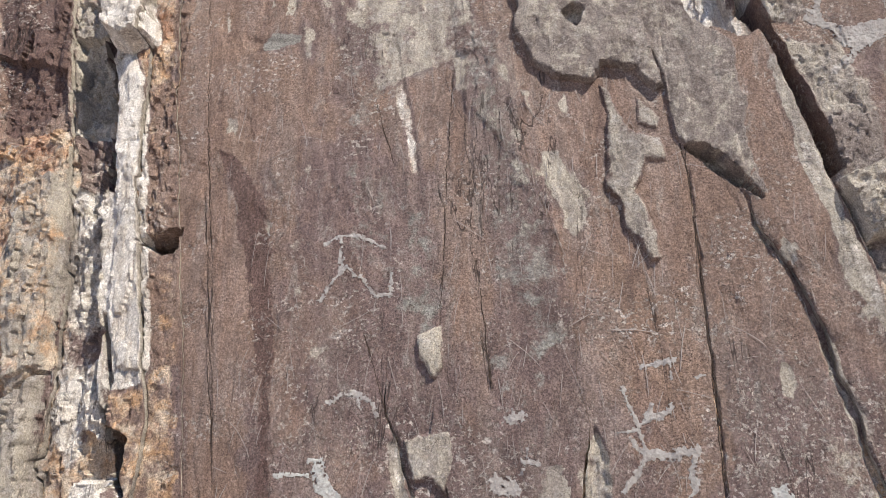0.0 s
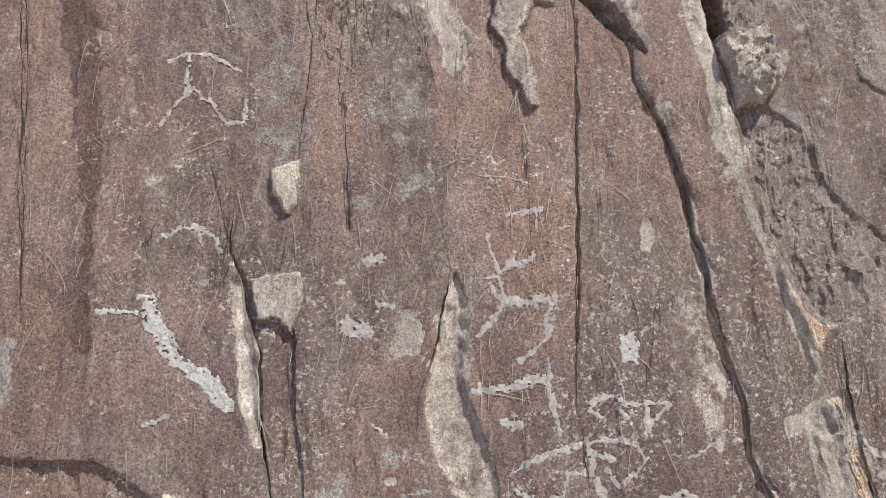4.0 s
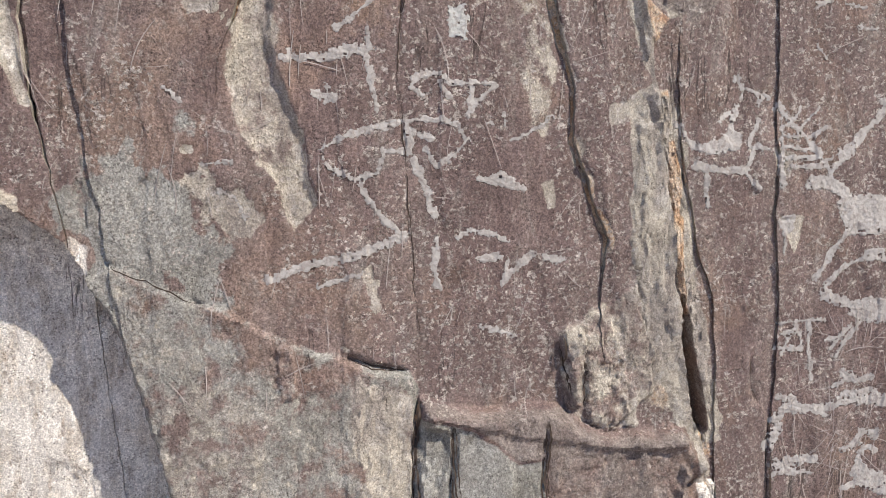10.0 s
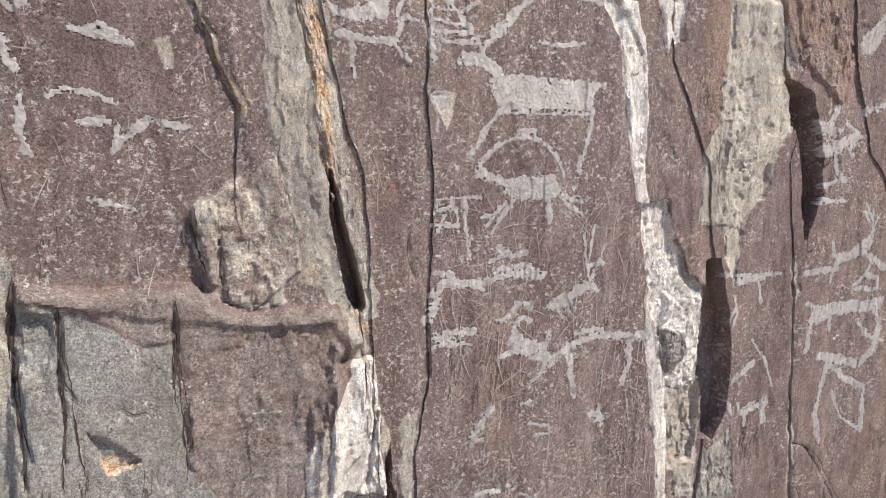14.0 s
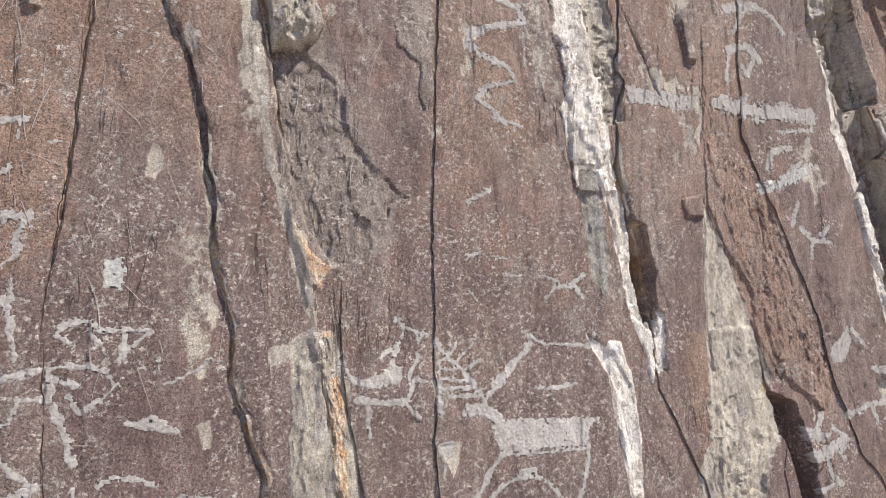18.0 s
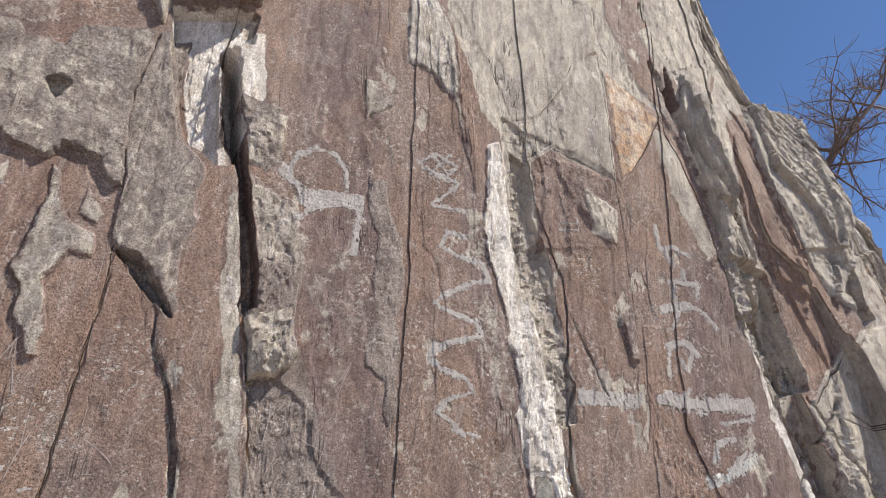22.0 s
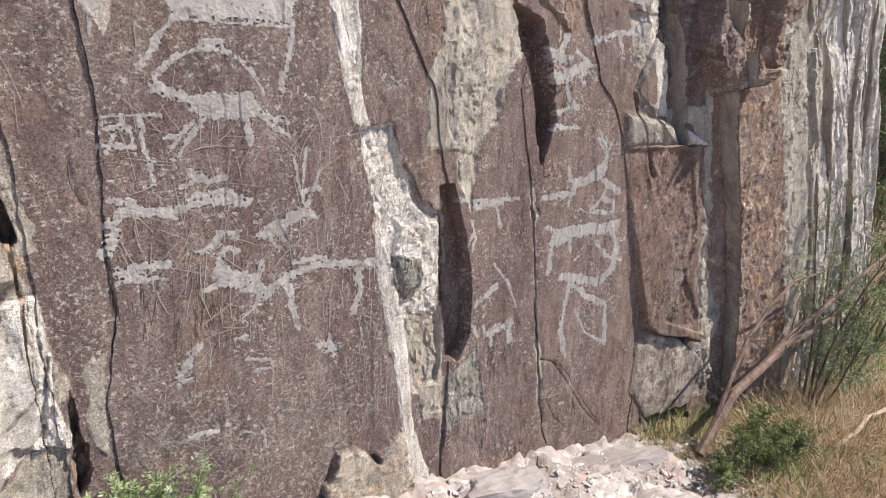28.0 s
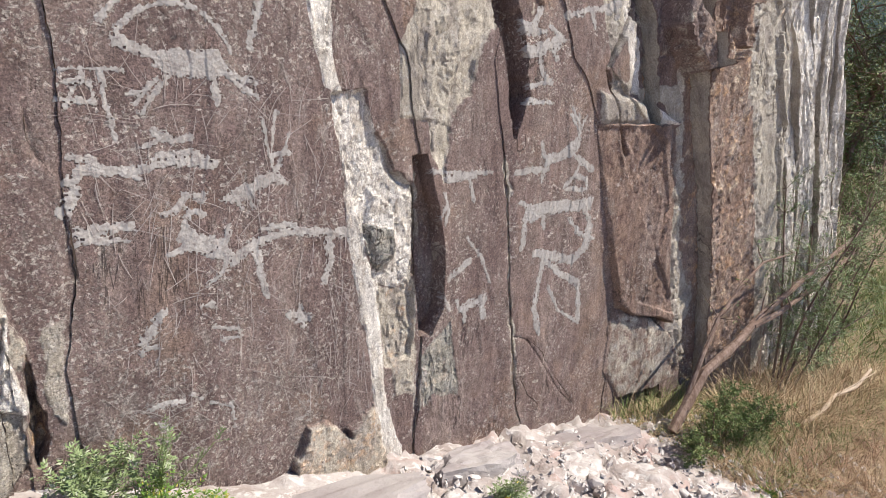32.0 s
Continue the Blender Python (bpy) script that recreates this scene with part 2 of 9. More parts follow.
def soil_material():
    n = Nodes("stony_soil")
    big = n.noise(1.4, 6, 0.6, 0.5)
    mid = n.noise(11, 6, 0.65, 0.4)
    fine = n.noise(120, 5, 0.7)
    c = n.mix(n.step(mid, 0.35, 0.65), (0.30, 0.25, 0.23), (0.40, 0.365, 0.345))
    c = n.mix(n.step(n.noise(27, 5, 0.65, 0.5), 0.53, 0.62, 0, 0.8), c, (0.56, 0.53, 0.505))
    c = n.mix(n.step(n.noise(6, 5, 0.6), 0.55, 0.68, 0, 0.7), c, (0.40, 0.28, 0.25))
    away = n.add("ShaderNodeSeparateXYZ")
    n.put(away.inputs[0], n.place)
    far = n.step(n.math("ADD", away.outputs[0], n.math("MULTIPLY", n.math("SUBTRACT", big, 0.5), 0.8)), 3.05, 3.4)
    c = n.mix(far, c, n.mix(mid, (0.13, 0.10, 0.06), (0.23, 0.17, 0.11)))
    c = n.mix(n.step(fine, 0.5, 0.7, 0, 0.4), c, n.mix(1.0, c, (0.6, 0.57, 0.55), "MULTIPLY"))
    nb = n.bump(mid, 0.7, 0.02)
    nb = n.bump(n.noise(50, 6, 0.7), 0.6, 0.008, nb)
    return n.done(c, 0.92, nb, 0.2)


def hill_material():
    n = Nodes("far_forest")
    c = n.mix(n.step(n.noise(0.06, 5, 0.7), 0.4, 0.62), (0.052, 0.085, 0.075), (0.10, 0.125, 0.105))
    c = n.mix(n.step(n.noise(0.012, 4, 0.6), 0.52, 0.66, 0, 0.6), c, (0.17, 0.17, 0.125))
    return n.done(c, 0.95, None, 0.1)


def cloud_material():
    n = Nodes("cloud")
    c = n.mix(n.step(n.noise(0.012, 5, 0.6), 0.4, 0.65), (0.94, 0.95, 0.97), (0.84, 0.87, 0.92))
    n.put(n.bsdf.inputs["Emission Color"], c)
    n.bsdf.inputs["Emission Strength"].default_value = 0.62
    return n.done((0.9, 0.9, 0.9), 1.0, None, 0.0)


ROCK, PECKED = rock_material(), pecked_material()
CHIP = stone_material("pale_rubble", (0.56, 0.53, 0.505), (0.38, 0.335, 0.315), (0.66, 0.64, 0.61), 14)
MAUVE = stone_material("mauve_ledge_rock", (0.29, 0.255, 0.25), (0.35, 0.32, 0.305), (0.24, 0.20, 0.195), 5)
SOIL, HILL, CLOUD = soil_material(), hill_material(), cloud_material()
SAGE = leaf_material("sage_leaves", (0.14, 0.19, 0.075), (0.22, 0.27, 0.13), (0.30, 0.33, 0.22))
HERB = leaf_material("herb_leaves", (0.09, 0.17, 0.03), (0.17, 0.26, 0.05), (0.36, 0.34, 0.06))
STRAW = leaf_material("dry_grass_blades", (0.40, 0.29, 0.17), (0.52, 0.40, 0.25), (0.33, 0.20, 0.12))
RUSTY = leaf_material("rusty_dead_grass", (0.33, 0.20, 0.13), (0.42, 0.29, 0.19), (0.24, 0.14, 0.09))
BLADE = leaf_material("green_grass_blades", (0.12, 0.17, 0.05), (0.22, 0.25, 0.09), (0.38, 0.33, 0.16))
FLOWER = leaf_material("yellow_petals", (0.75, 0.55, 0.03), (0.7, 0.48, 0.02))
BARK = bark_material("brown_bark", (0.13, 0.085, 0.065), (0.24, 0.175, 0.145))
DRYWOOD = bark_material("bleached_wood", (0.50, 0.40, 0.30), (0.36, 0.27, 0.20))
NEEDLE = leaf_material("dark_foliage", (0.07, 0.11, 0.03), (0.14, 0.18, 0.05), (0.22, 0.22, 0.09))
# near-black for the crack ribbons, standing in for shade
CRACK_SHADE = stone_material("crack_shade", (0.045, 0.032, 0.026), (0.07, 0.05, 0.038), (0.03, 0.022, 0.02), 40)
SCRATCH = stone_material("scratched_rock", (0.40, 0.355, 0.33), (0.33, 0.285, 0.265), (0.45, 0.41, 0.385), 30)


# ---- arithmetic of the rock face ----
def hashed(ix, iz, seed):
    h = ix.astype(np.int32).view(np.uint32) * np.uint32(374761393) + iz.astype(np.int32).view(np.uint32) * np.uint32(668265263)
    h += np.uint32(seed * 974634777 & 0xFFFFFFFF)
    h = (h ^ (h >> np.uint32(13))) * np.uint32(1274126177)
    h = (h ^ (h >> np.uint32(16))) * np.uint32(2246822519)
    return ((h ^ (h >> np.uint32(15))) & np.uint32(0xFFFFFF)) * (1 / 16777215.0)


def vnoise(x, z, seed):
    ix, iz = np.floor(x), np.floor(z)
    fx, fz = x - ix, z - iz
    fx, fz = fx * fx * (3 - 2 * fx), fz * fz * (3 - 2 * fz)
    a, b = hashed(ix, iz, seed), hashed(ix + 1, iz, seed)
    c, d = hashed(ix, iz + 1, seed), hashed(ix + 1, iz + 1, seed)
    return (a + (b - a) * fx) * (1 - fz) + (c + (d - c) * fx) * fz


def fbm(x, z, seed, octaves=4, gain=0.5):
    """Layered noise, about -1 to 1."""
    out, amp, total = np.zeros_like(x), 1.0, 0.0
    for k in range(octaves):
        out += amp * (2 * vnoise(x * 2.03 ** k + 17.3 * k, z * 2.03 ** k - 9.1 * k, seed + k) - 1)
        total += amp
        amp *= gain
    return out / total * 1.6


def facet(x, z, seed):
    """Broken rock: tilted flat facets with sharp ridges, about -1 to 1."""
    ix, iz = np.floor(x), np.floor(z)
    best = np.full(x.shape, 1e9)
    bx, bz, ox, oz = np.zeros(x.shape), np.zeros(x.shape), np.zeros(x.shape), np.zeros(x.shape)
    for i in (-1, 0, 1):
        for j in (-1, 0, 1):
            cx, cz = ix + i, iz + j
            r = hashed(cx, cz, seed) * 4096
            fx = np.floor(r) / 4096
            dx, dz = x - cx - fx, z - cz - (r - np.floor(r))
            d = dx * dx + dz * dz
            near = d < best
            best = np.where(near, d, best)
            bx, bz, ox, oz = np.where(near, cx, bx), np.where(near, cz, bz), np.where(near, dx, ox), np.where(near, dz, oz)
    return 1.1 * hashed(bx, bz, seed + 2) - 0.55 + ox * (2 * hashed(bx, bz, seed + 3) - 1) + oz * (2 * hashed(bx, bz, seed + 4) - 1)


def ss(a, b, v):
    t = np.clip((v - a) / (b - a), 0, 1)
    return t * t * (3 - 2 * t)


def trend(x, z):
    """How far the face as a whole bulges towards the viewer from its mean plane."""
    return ((0.018 - 0.037 * np.clip(x, -1.2, 2.4)) * (1 - 0.6 * ss(2.4, 3.3, z))
            + 0.018 * ss(1.15, 1.5, x) * ss(1.45, 1.15, z) - 0.014 * ss(1.0, 1.3, x) * ss(2.0, 1.7, x) * ss(2.3, 2.6, z)
            - 0.012 * ss(0.95, 1.1, x) * ss(1.5, 1.25, x) * ss(1.35, 1.5, z) * ss(2.1, 1.9, z) + 0.03 * ss(3.6, 4.1, x) * ss(2.4, 2.0, z)
            - np.clip((x - 2.2) * 0.2, 0, 0.5) * np.maximum(z - 3.2, 0))


def face_y(z):
    """The mean plane, which overhangs a little."""
    return 1.5957 - 0.0933 * z


def line_distance(x, z, pts, closed):
    """The distance to a line of points, and whether a place lies inside it."""
    best, inside = np.full(x.shape, 1e9), np.zeros(x.shape, bool)
    ends = zip(pts, pts[1:] + pts[:1]) if closed else zip(pts[:-1], pts[1:])
    for (ax, az_), (bx, bz) in ends:
        ux, uz = bx - ax, bz - az_
        k = np.clip(((x - ax) * ux + (z - az_) * uz) / max(ux * ux + uz * uz, 1e-9), 0, 1)
        best = np.minimum(best, (x - ax - k * ux) ** 2 + (z - az_ - k * uz) ** 2)
        if closed and abs(uz) > 1e-9:
            inside ^= ((az_ > z) != (bz > z)) & (x < ax + (z - az_) * ux / uz)
    best = np.sqrt(best)
    return np.where(inside, -best, best)


JOINTS, REGIONS, GROOVES, CARVINGS = [], [], [], []


def joint(points, gaps):
    """A crack between two slabs, bottom to top, and how wide it gapes at some heights."""
    JOINTS.append((points, gaps))


def region(points, rise, paint, rough, ragged, edge):
    """A patch of the face: its rise, what it is stained or broken to, its roughness and its edge."""
    paints = {w[0]: float(w[1:]) for w in paint.split()}
    xs, zs = [p[0] for p in points], [p[1] for p in points]
    m = 0.05 + ragged * 2 + edge
    rough *= 0.45 if sum(zs) > 2.6 * len(zs) else 0.8   # the slabs high up are smoother
    REGIONS.append((points, rise, paints, rough, ragged, edge, (min(xs) - m, max(xs) + m, min(zs) - m, max(zs) + m), len(REGIONS)))


FLAKES = []


TILTED = set()


def flake(points, rise, paint, rough, ragged, edge, label, tilted=False):
    """A loose layer or block on the face, a piece of its own."""
    region(points, rise, paint, rough, ragged, edge)
    FLAKES.append((len(REGIONS) - 1, label))
    if tilted:
        TILTED.add(len(REGIONS) - 1)


def groove(points, width, depth):
    xs, zs = [p[0] for p in points], [p[1] for p in points]
    GROOVES.append((points, width, depth, (min(xs) - 0.05, max(xs) + 0.05, min(zs) - 0.05, max(zs) + 0.05)))


# joints, from the left end of the face to the right end
joint([(-2.6, -0.3), (-3.2, 5.2)], [(0, 0), (5, 0)])
joint([(-1.1, -0.3), (-1.19, 1.643), (-1.193, 1.907), (-1.207, 2.124), (-1.237, 2.444), (-1.338, 2.929), (-1.75, 5.2)], [(0, 0.006), (5, 0.006)])
joint([(-0.93, -0.3), (-1.005, 1.642), (-1.017, 1.705), (-1.054, 1.904), (-1.085, 2.119), (-1.111, 2.353), (-1.129, 2.521), (-1.204, 2.91), (-1.55, 5.2)], [(1, 0.004), (1.7, 0.016), (2.3, 0.012), (2.9, 0.03), (3.4, 0.02)])
joint([(-0.86, -0.3), (-0.94, 1.569), (-0.924, 1.768), (-0.952, 1.97), (-0.988, 2.19), (-1.019, 2.428), (-1.037, 2.849), (-1.3, 5.2)], [(1, 0.003), (2.4, 0.005), (5, 0.004)])
joint([(-0.8, -0.3), (-0.818, 1.543), (-0.904, 2.34), (-0.978, 2.883), (-1.1, 5.2)], [(0, 0.002), (1.9, 0.002), (2.1, 0.006), (2.6, 0.004), (3, 0.006)])
joint([(-0.72, -0.3), (-0.761, 1.641), (-0.785, 1.896), (-0.826, 2.335), (-0.885, 2.872), (-0.98, 5.2)], [(1.5, 0), (1.7, 0.002), (2.3, 0.002), (2.8, 0)])
joint([(-0.05, -0.3), (-0.221, 1.173), (-0.244, 1.28), (-0.269, 1.42), (-0.283, 1.571), (-0.319, 1.714), (-0.353, 1.783), (-0.343, 1.937), (-0.349, 2.101), (-0.356, 2.261), (-0.377, 2.465), (-0.414, 2.762), (-0.62, 5.2)], [(0.9, 0), (1.1, 0.004), (1.4, 0.01), (1.7, 0.016), (1.8, 0.008), (1.86, 0.003), (2, 0), (2.3, 0.0015), (2.8, 0.002), (3, 0)])
joint([(0.1, -0.3), (-0.204, 1.464), (-0.208, 1.606), (-0.25, 1.708), (-0.225, 1.882), (-0.212, 2.094), (-0.201, 2.267), (-0.238, 2.423), (-0.296, 2.695), (-0.5, 5.2)], [(1.2, 0), (1.3, 0.0015), (1.6, 0.003), (2, 0.003), (2.3, 0.004), (2.8, 0.001), (3, 0)])
joint([(0.2, -0.3), (0.078, 1.126), (0.044, 1.236), (0.031, 1.368), (0.046, 1.501), (0.08, 1.602), (0.086, 1.658), (0.106, 1.751), (0.086, 1.874), (0.094, 2.028), (0.069, 2.18), (0.036, 2.283), (0.009, 2.405), (-0.013, 2.517), (-0.042, 2.67), (-0.075, 2.779), (-0.22, 5.2)], [(1.2, 0), (1.5, 0.003), (1.65, 0.016), (1.75, 0.004), (2, 0.003), (2.3, 0.006), (2.8, 0.006), (3.2, 0.003)])
joint([(0.45, -0.3), (0.419, 0.606), (0.408, 0.676), (0.412, 0.81), (0.42, 0.917), (0.408, 1.03), (0.393, 1.188), (0.371, 1.392), (0.357, 1.506), (0.363, 1.564), (0.372, 1.662), (0.38, 1.837), (0.383, 1.965), (0.378, 2.056), (0.384, 2.177), (0.388, 2.244), (0.361, 2.579), (0.332, 2.787), (0.332, 2.924), (0.351, 3.099), (0.323, 3.446), (0.3, 5.2)], [(0.4, 0.004), (0.65, 0.006), (0.75, 0.012), (0.9, 0.004), (1.1, 0.002), (1.5, 0.003), (2.6, 0.003), (3.4, 0.004)])
joint([(0.75, -0.3), (0.809, 0.827), (0.796, 1.015), (0.803, 1.183), (0.76, 1.277), (0.72, 1.383), (0.718, 1.477), (0.696, 1.548), (0.667, 1.677), (0.651, 1.796), (0.631, 1.859), (0.623, 1.936), (0.581, 2.083), (0.522, 2.187), (0.42, 5.2)], [(0.9, 0), (1.1, 0.004), (1.25, 0.03), (1.4, 0.012), (1.55, 0.02), (1.8, 0.026), (1.95, 0.02), (2.1, 0.03), (2.2, 0.012), (2.35, 0)])
joint([(1.1, -0.3), (1.054, 0.734), (1.025, 0.864), (0.996, 0.987), (0.97, 1.071), (0.936, 1.253), (0.906, 1.396), (0.882, 1.588), (0.829, 1.738), (0.779, 1.996), (0.76, 2.106), (0.726, 2.224), (0.699, 2.307), (0.71, 2.405), (0.665, 2.619), (0.621, 2.777), (0.561, 2.943), (0.52, 3.127), (0.75, 5.2)], [(0.4, 0.004), (0.7, 0.012), (0.86, 0.032), (1.06, 0.03), (1.14, 0.006), (1.5, 0.003), (1.9, 0.008), (2.1, 0.02), (2.3, 0.03), (2.5, 0.024), (2.95, 0.04), (3.05, 0.03), (3.15, 0.004)])
joint([(1.14, -0.3), (1.059, 1.059), (1.019, 1.149), (0.99, 1.267), (0.952, 1.468), (0.95, 5.2)], [(0.8, 0), (1, 0.004), (1.3, 0.008), (1.45, 0.006), (1.6, 0)])
joint([(1.27, -0.3), (1.188, 0.392), (1.223, 0.57), (1.212, 0.748), (1.221, 1.007), (1.208, 1.107), (1.189, 1.251), (1.194, 1.361), (1.186, 1.414), (1.184, 1.521), (1.176, 1.706), (1.173, 1.894), (1.171, 2.019), (1.162, 2.344), (1.175, 2.469), (1.152, 2.915), (1.141, 3.26), (1.122, 3.633), (1.05, 5.2)], [(0.2, 0.003), (0.6, 0.005), (1, 0.004), (1.2, 0.004), (1.3, 0.008), (1.4, 0.004), (2.5, 0.003), (3.4, 0.002)])
joint([(2, -0.35), (2.004, -0.105), (1.94, 0.224), (1.873, 0.562), (1.834, 0.737), (1.81, 0.94), (1.763, 1.201), (1.692, 1.409), (1.628, 1.513), (1.623, 1.696), (1.578, 1.957), (1.518, 2.201), (1.443, 2.783), (1.402, 3.014), (1.359, 3.27), (1.2, 5.2)], [(-0.2, 0.004), (0.6, 0.004), (1, 0.004), (1.3, 0.01), (1.5, 0.003), (2.6, 0.003), (3.4, 0.002)])
joint([(2.2, -0.4), (2.114, -0.101), (2.123, 0.179), (2.126, 0.405), (2.113, 0.619), (2.091, 0.835), (2.049, 0.974), (2.027, 1.091), (1.865, 1.364), (1.856, 1.525), (1.827, 1.687), (1.78, 1.847), (1.739, 1.991), (1.74, 2.128), (1.769, 2.251), (1.743, 2.305), (1.758, 2.471), (1.739, 2.626), (1.693, 2.722), (1.629, 2.882), (1.598, 3.058), (1.4, 5.2)], [(-0.2, 0.006), (0.2, 0.03), (0.55, 0.03), (0.75, 0.014), (0.9, 0.004), (1.3, 0.006), (1.5, 0.02), (1.75, 0.03), (1.95, 0.02), (2.1, 0.008), (2.7, 0.008), (3.2, 0.003)])
joint([(2.45, -0.4), (2.307, 0.03), (2.239, 0.31), (2.185, 0.577), (2.125, 0.866), (2.035, 1.232), (2.047, 1.398), (2.051, 1.57), (2.053, 1.746), (2.055, 1.927), (2.053, 2.187), (2.051, 2.404), (2.038, 2.566), (2.013, 2.775), (1.994, 2.976), (1.953, 3.163), (1.956, 3.492), (1.935, 3.667), (1.896, 3.98), (1.75, 5.2)], [(-0.2, 0.003), (0.5, 0.006), (1, 0.004), (1.5, 0.004), (2, 0.004), (2.6, 0.007), (3.3, 0.005), (4, 0.004)])
joint([(2.72, -0.45), (2.559, -0.061), (2.519, 0.215), (2.463, 0.548), (2.437, 0.719), (2.385, 0.949), (2.343, 1.112), (2.364, 1.219), (2.307, 1.365), (2.261, 1.583), (2.172, 1.76), (2.087, 2.064), (2.05, 5.2)], [(-0.2, 0.008), (0.2, 0.014), (0.7, 0.02), (0.85, 0.03), (1, 0.035), (1.3, 0.035), (1.42, 0.012), (1.5, 0)])
joint([(3.05, -0.45), (3.078, 0.204), (3.029, 0.354), (2.935, 0.651), (2.841, 0.936), (2.755, 1.084), (2.685, 1.149), (2.601, 1.365), (2.531, 1.6), (2.4, 1.846), (2.233, 2.154), (2.25, 5.2)], [(0, 0), (0.3, 0.004), (0.8, 0.004), (1.3, 0.003), (1.6, 0)])
joint([(3.45, -0.5), (3.33, -0.089), (3.29, 0.12), (3.25, 0.323), (3.19, 0.677), (3.15, 0.876), (3.06, 1.02), (3.001, 1.229), (2.936, 1.409), (2.858, 1.706), (2.807, 1.986), (2.703, 2.257), (2.637, 2.446), (2.562, 2.633), (2.492, 2.84), (2.417, 3.045), (2.329, 3.221), (2.236, 3.439), (2.3, 5.2)], [(-0.2, 0.02), (0.5, 0.04), (1, 0.03), (1.3, 0.01), (2.4, 0.01), (3.3, 0.008)])
joint([(3.55, -0.5), (3.394, -0.076), (3.255, 0.531), (3.151, 0.958), (3.124, 1.093), (3.022, 1.517), (2.959, 1.812), (2.91, 2.063), (2.846, 2.267), (2.72, 2.655), (2.446, 3.166), (2.4, 5.2)], [(-0.3, 0.01), (1, 0.01), (2.2, 0.01), (3.4, 0.006)])
joint([(3.75, -0.6), (3.6, 0.229), (3.45, 0.737), (3.287, 1.145), (3.25, 1.414), (3.22, 1.739), (3.18, 2.126), (3.12, 2.505), (3.0, 2.8), (2.765, 2.966), (2.698, 3.247), (2.5, 5.2)], [(-0.3, 0.004), (2, 0.004), (3, 0.003)])
joint([(4.3, -0.7), (4.17, -0.18), (4.03, 0.464), (3.87, 0.87), (3.74, 1.25), (3.65, 1.546), (3.62, 1.884), (3.476, 2.155), (3.4, 2.877), (3.2, 3.3), (2.95, 3.7), (2.7, 4.1), (2.6, 5.2)], [(-0.5, 0.01), (1.5, 0.012), (2.2, 0.02), (3, 0.01), (3.3, 0.004)])
joint([(5.05, -0.9), (4.9, 0.2), (4.65, 0.781), (4.42, 1.197), (4.276, 1.576), (4.148, 2.002), (4.024, 2.365), (3.851, 2.677), (3.68, 2.949), (3.52, 3.35), (3.32, 3.63), (3.12, 3.87), (2.98, 4.13), (2.86, 4.4), (2.86, 5.2)], [(0, 0), (5, 0)])

# the end of the cliff is split into long splinters
END, SPLIT = JOINTS.pop(), random.Random(77)
FIRST, SPLINTERS = JOINTS[-1][0], 11
for k in range(1, SPLINTERS):
    share = (k + SPLIT.uniform(-0.3, 0.3)) / SPLINTERS
    heights = [-0.9, -0.2, 0.4, 0.9, 1.4, 1.8, 2.2, 2.6, 3.0, 3.5, 4.2, 5.2]
    line = []
    for z in heights:
        a = np.interp(z, [p[1] for p in FIRST], [p[0] for p in FIRST])
        b = np.interp(z, [p[1] for p in END[0]], [p[0] for p in END[0]])
        line.append((float(a + (b - a) * share + SPLIT.uniform(-0.012, 0.012)), z))
    joint(line, [(z, SPLIT.choice((0.006, 0.015, 0.03, 0.045))) for z in heights[::2]])
JOINTS.append(END)

# patches of the face: strata at the left end, the brown panel, the chunk above, the hollow, the lower blocks, the right end
region([(-1.573, 2.877), (-1.32, 2.803), (-1.274, 2.588), (-1.379, 2.544), (-1.494, 2.574)], -0.02, 'b1', 0.014, 0.006, 0.005)
region([(-1.424, 2.585), (-1.283, 2.589), (-1.249, 2.462), (-1.344, 2.37), (-1.373, 2.389)], 0.01, 'o.9', 0.01, 0.006, 0.005)
region([(-1.35, 2.387), (-1.246, 2.445), (-1.212, 2.125), (-1.205, 1.908), (-1.282, 1.841), (-1.348, 2.132)], 0.035, 'o.45 p.8', 0.006, 0.006, 0.005)
region([(-1.638, 1.754), (-1.326, 1.788), (-1.203, 1.894), (-1.192, 1.694), (-1.193, 1.52), (-1.574, 1.519)], 0.06, 'p1 w.2', 0.002, 0.006, 0.005)
region([(-1.33, 2.927), (-1.204, 2.91), (-1.102, 2.368), (-1.165, 2.308), (-1.236, 2.53)], -0.03, 'p.9', 0.022, 0.012, 0.005)
region([(-1.212, 2.201), (-1.102, 2.257), (-1.058, 1.904), (-1.178, 1.907)], 0, 'o.4 w.4', 0.012, 0.012, 0.005)
region([(-1.12, 1.919), (-1.055, 1.931), (-1.024, 1.718), (-1.096, 1.77)], 0.01, 'w.9', 0.01, 0.006, 0.005)
region([(-1.096, 1.77), (-1.027, 1.743), (-0.998, 1.542), (-1.144, 1.542), (-1.142, 1.693)], 0, 'o.6 w.3', 0.012, 0.006, 0.005)
region([(-1.139, 2.801), (-1.071, 2.774), (-1.019, 2.428), (-0.995, 2.19), (-0.942, 1.97), (-0.954, 1.915), (-1.023, 1.916), (-1.092, 2.352)], 0, 'w1', 0.003, 0.006, 0.005)
region([(-1.174, 2.825), (-1.134, 2.8), (-1.095, 2.434), (-1.1, 2.352)], 0, 'o.8', 0.004, 0.006, 0.005)
region([(-1.034, 1.889), (-0.951, 1.894), (-0.941, 1.847), (-0.99, 1.782), (-1.02, 1.795)], 0, 'w.9', 0.006, 0.006, 0.005)
region([(-1.024, 1.769), (-0.963, 1.742), (-0.971, 1.642), (-0.952, 1.605), (-0.998, 1.642)], -0.1, '', 0.01, 0.006, 0.005)
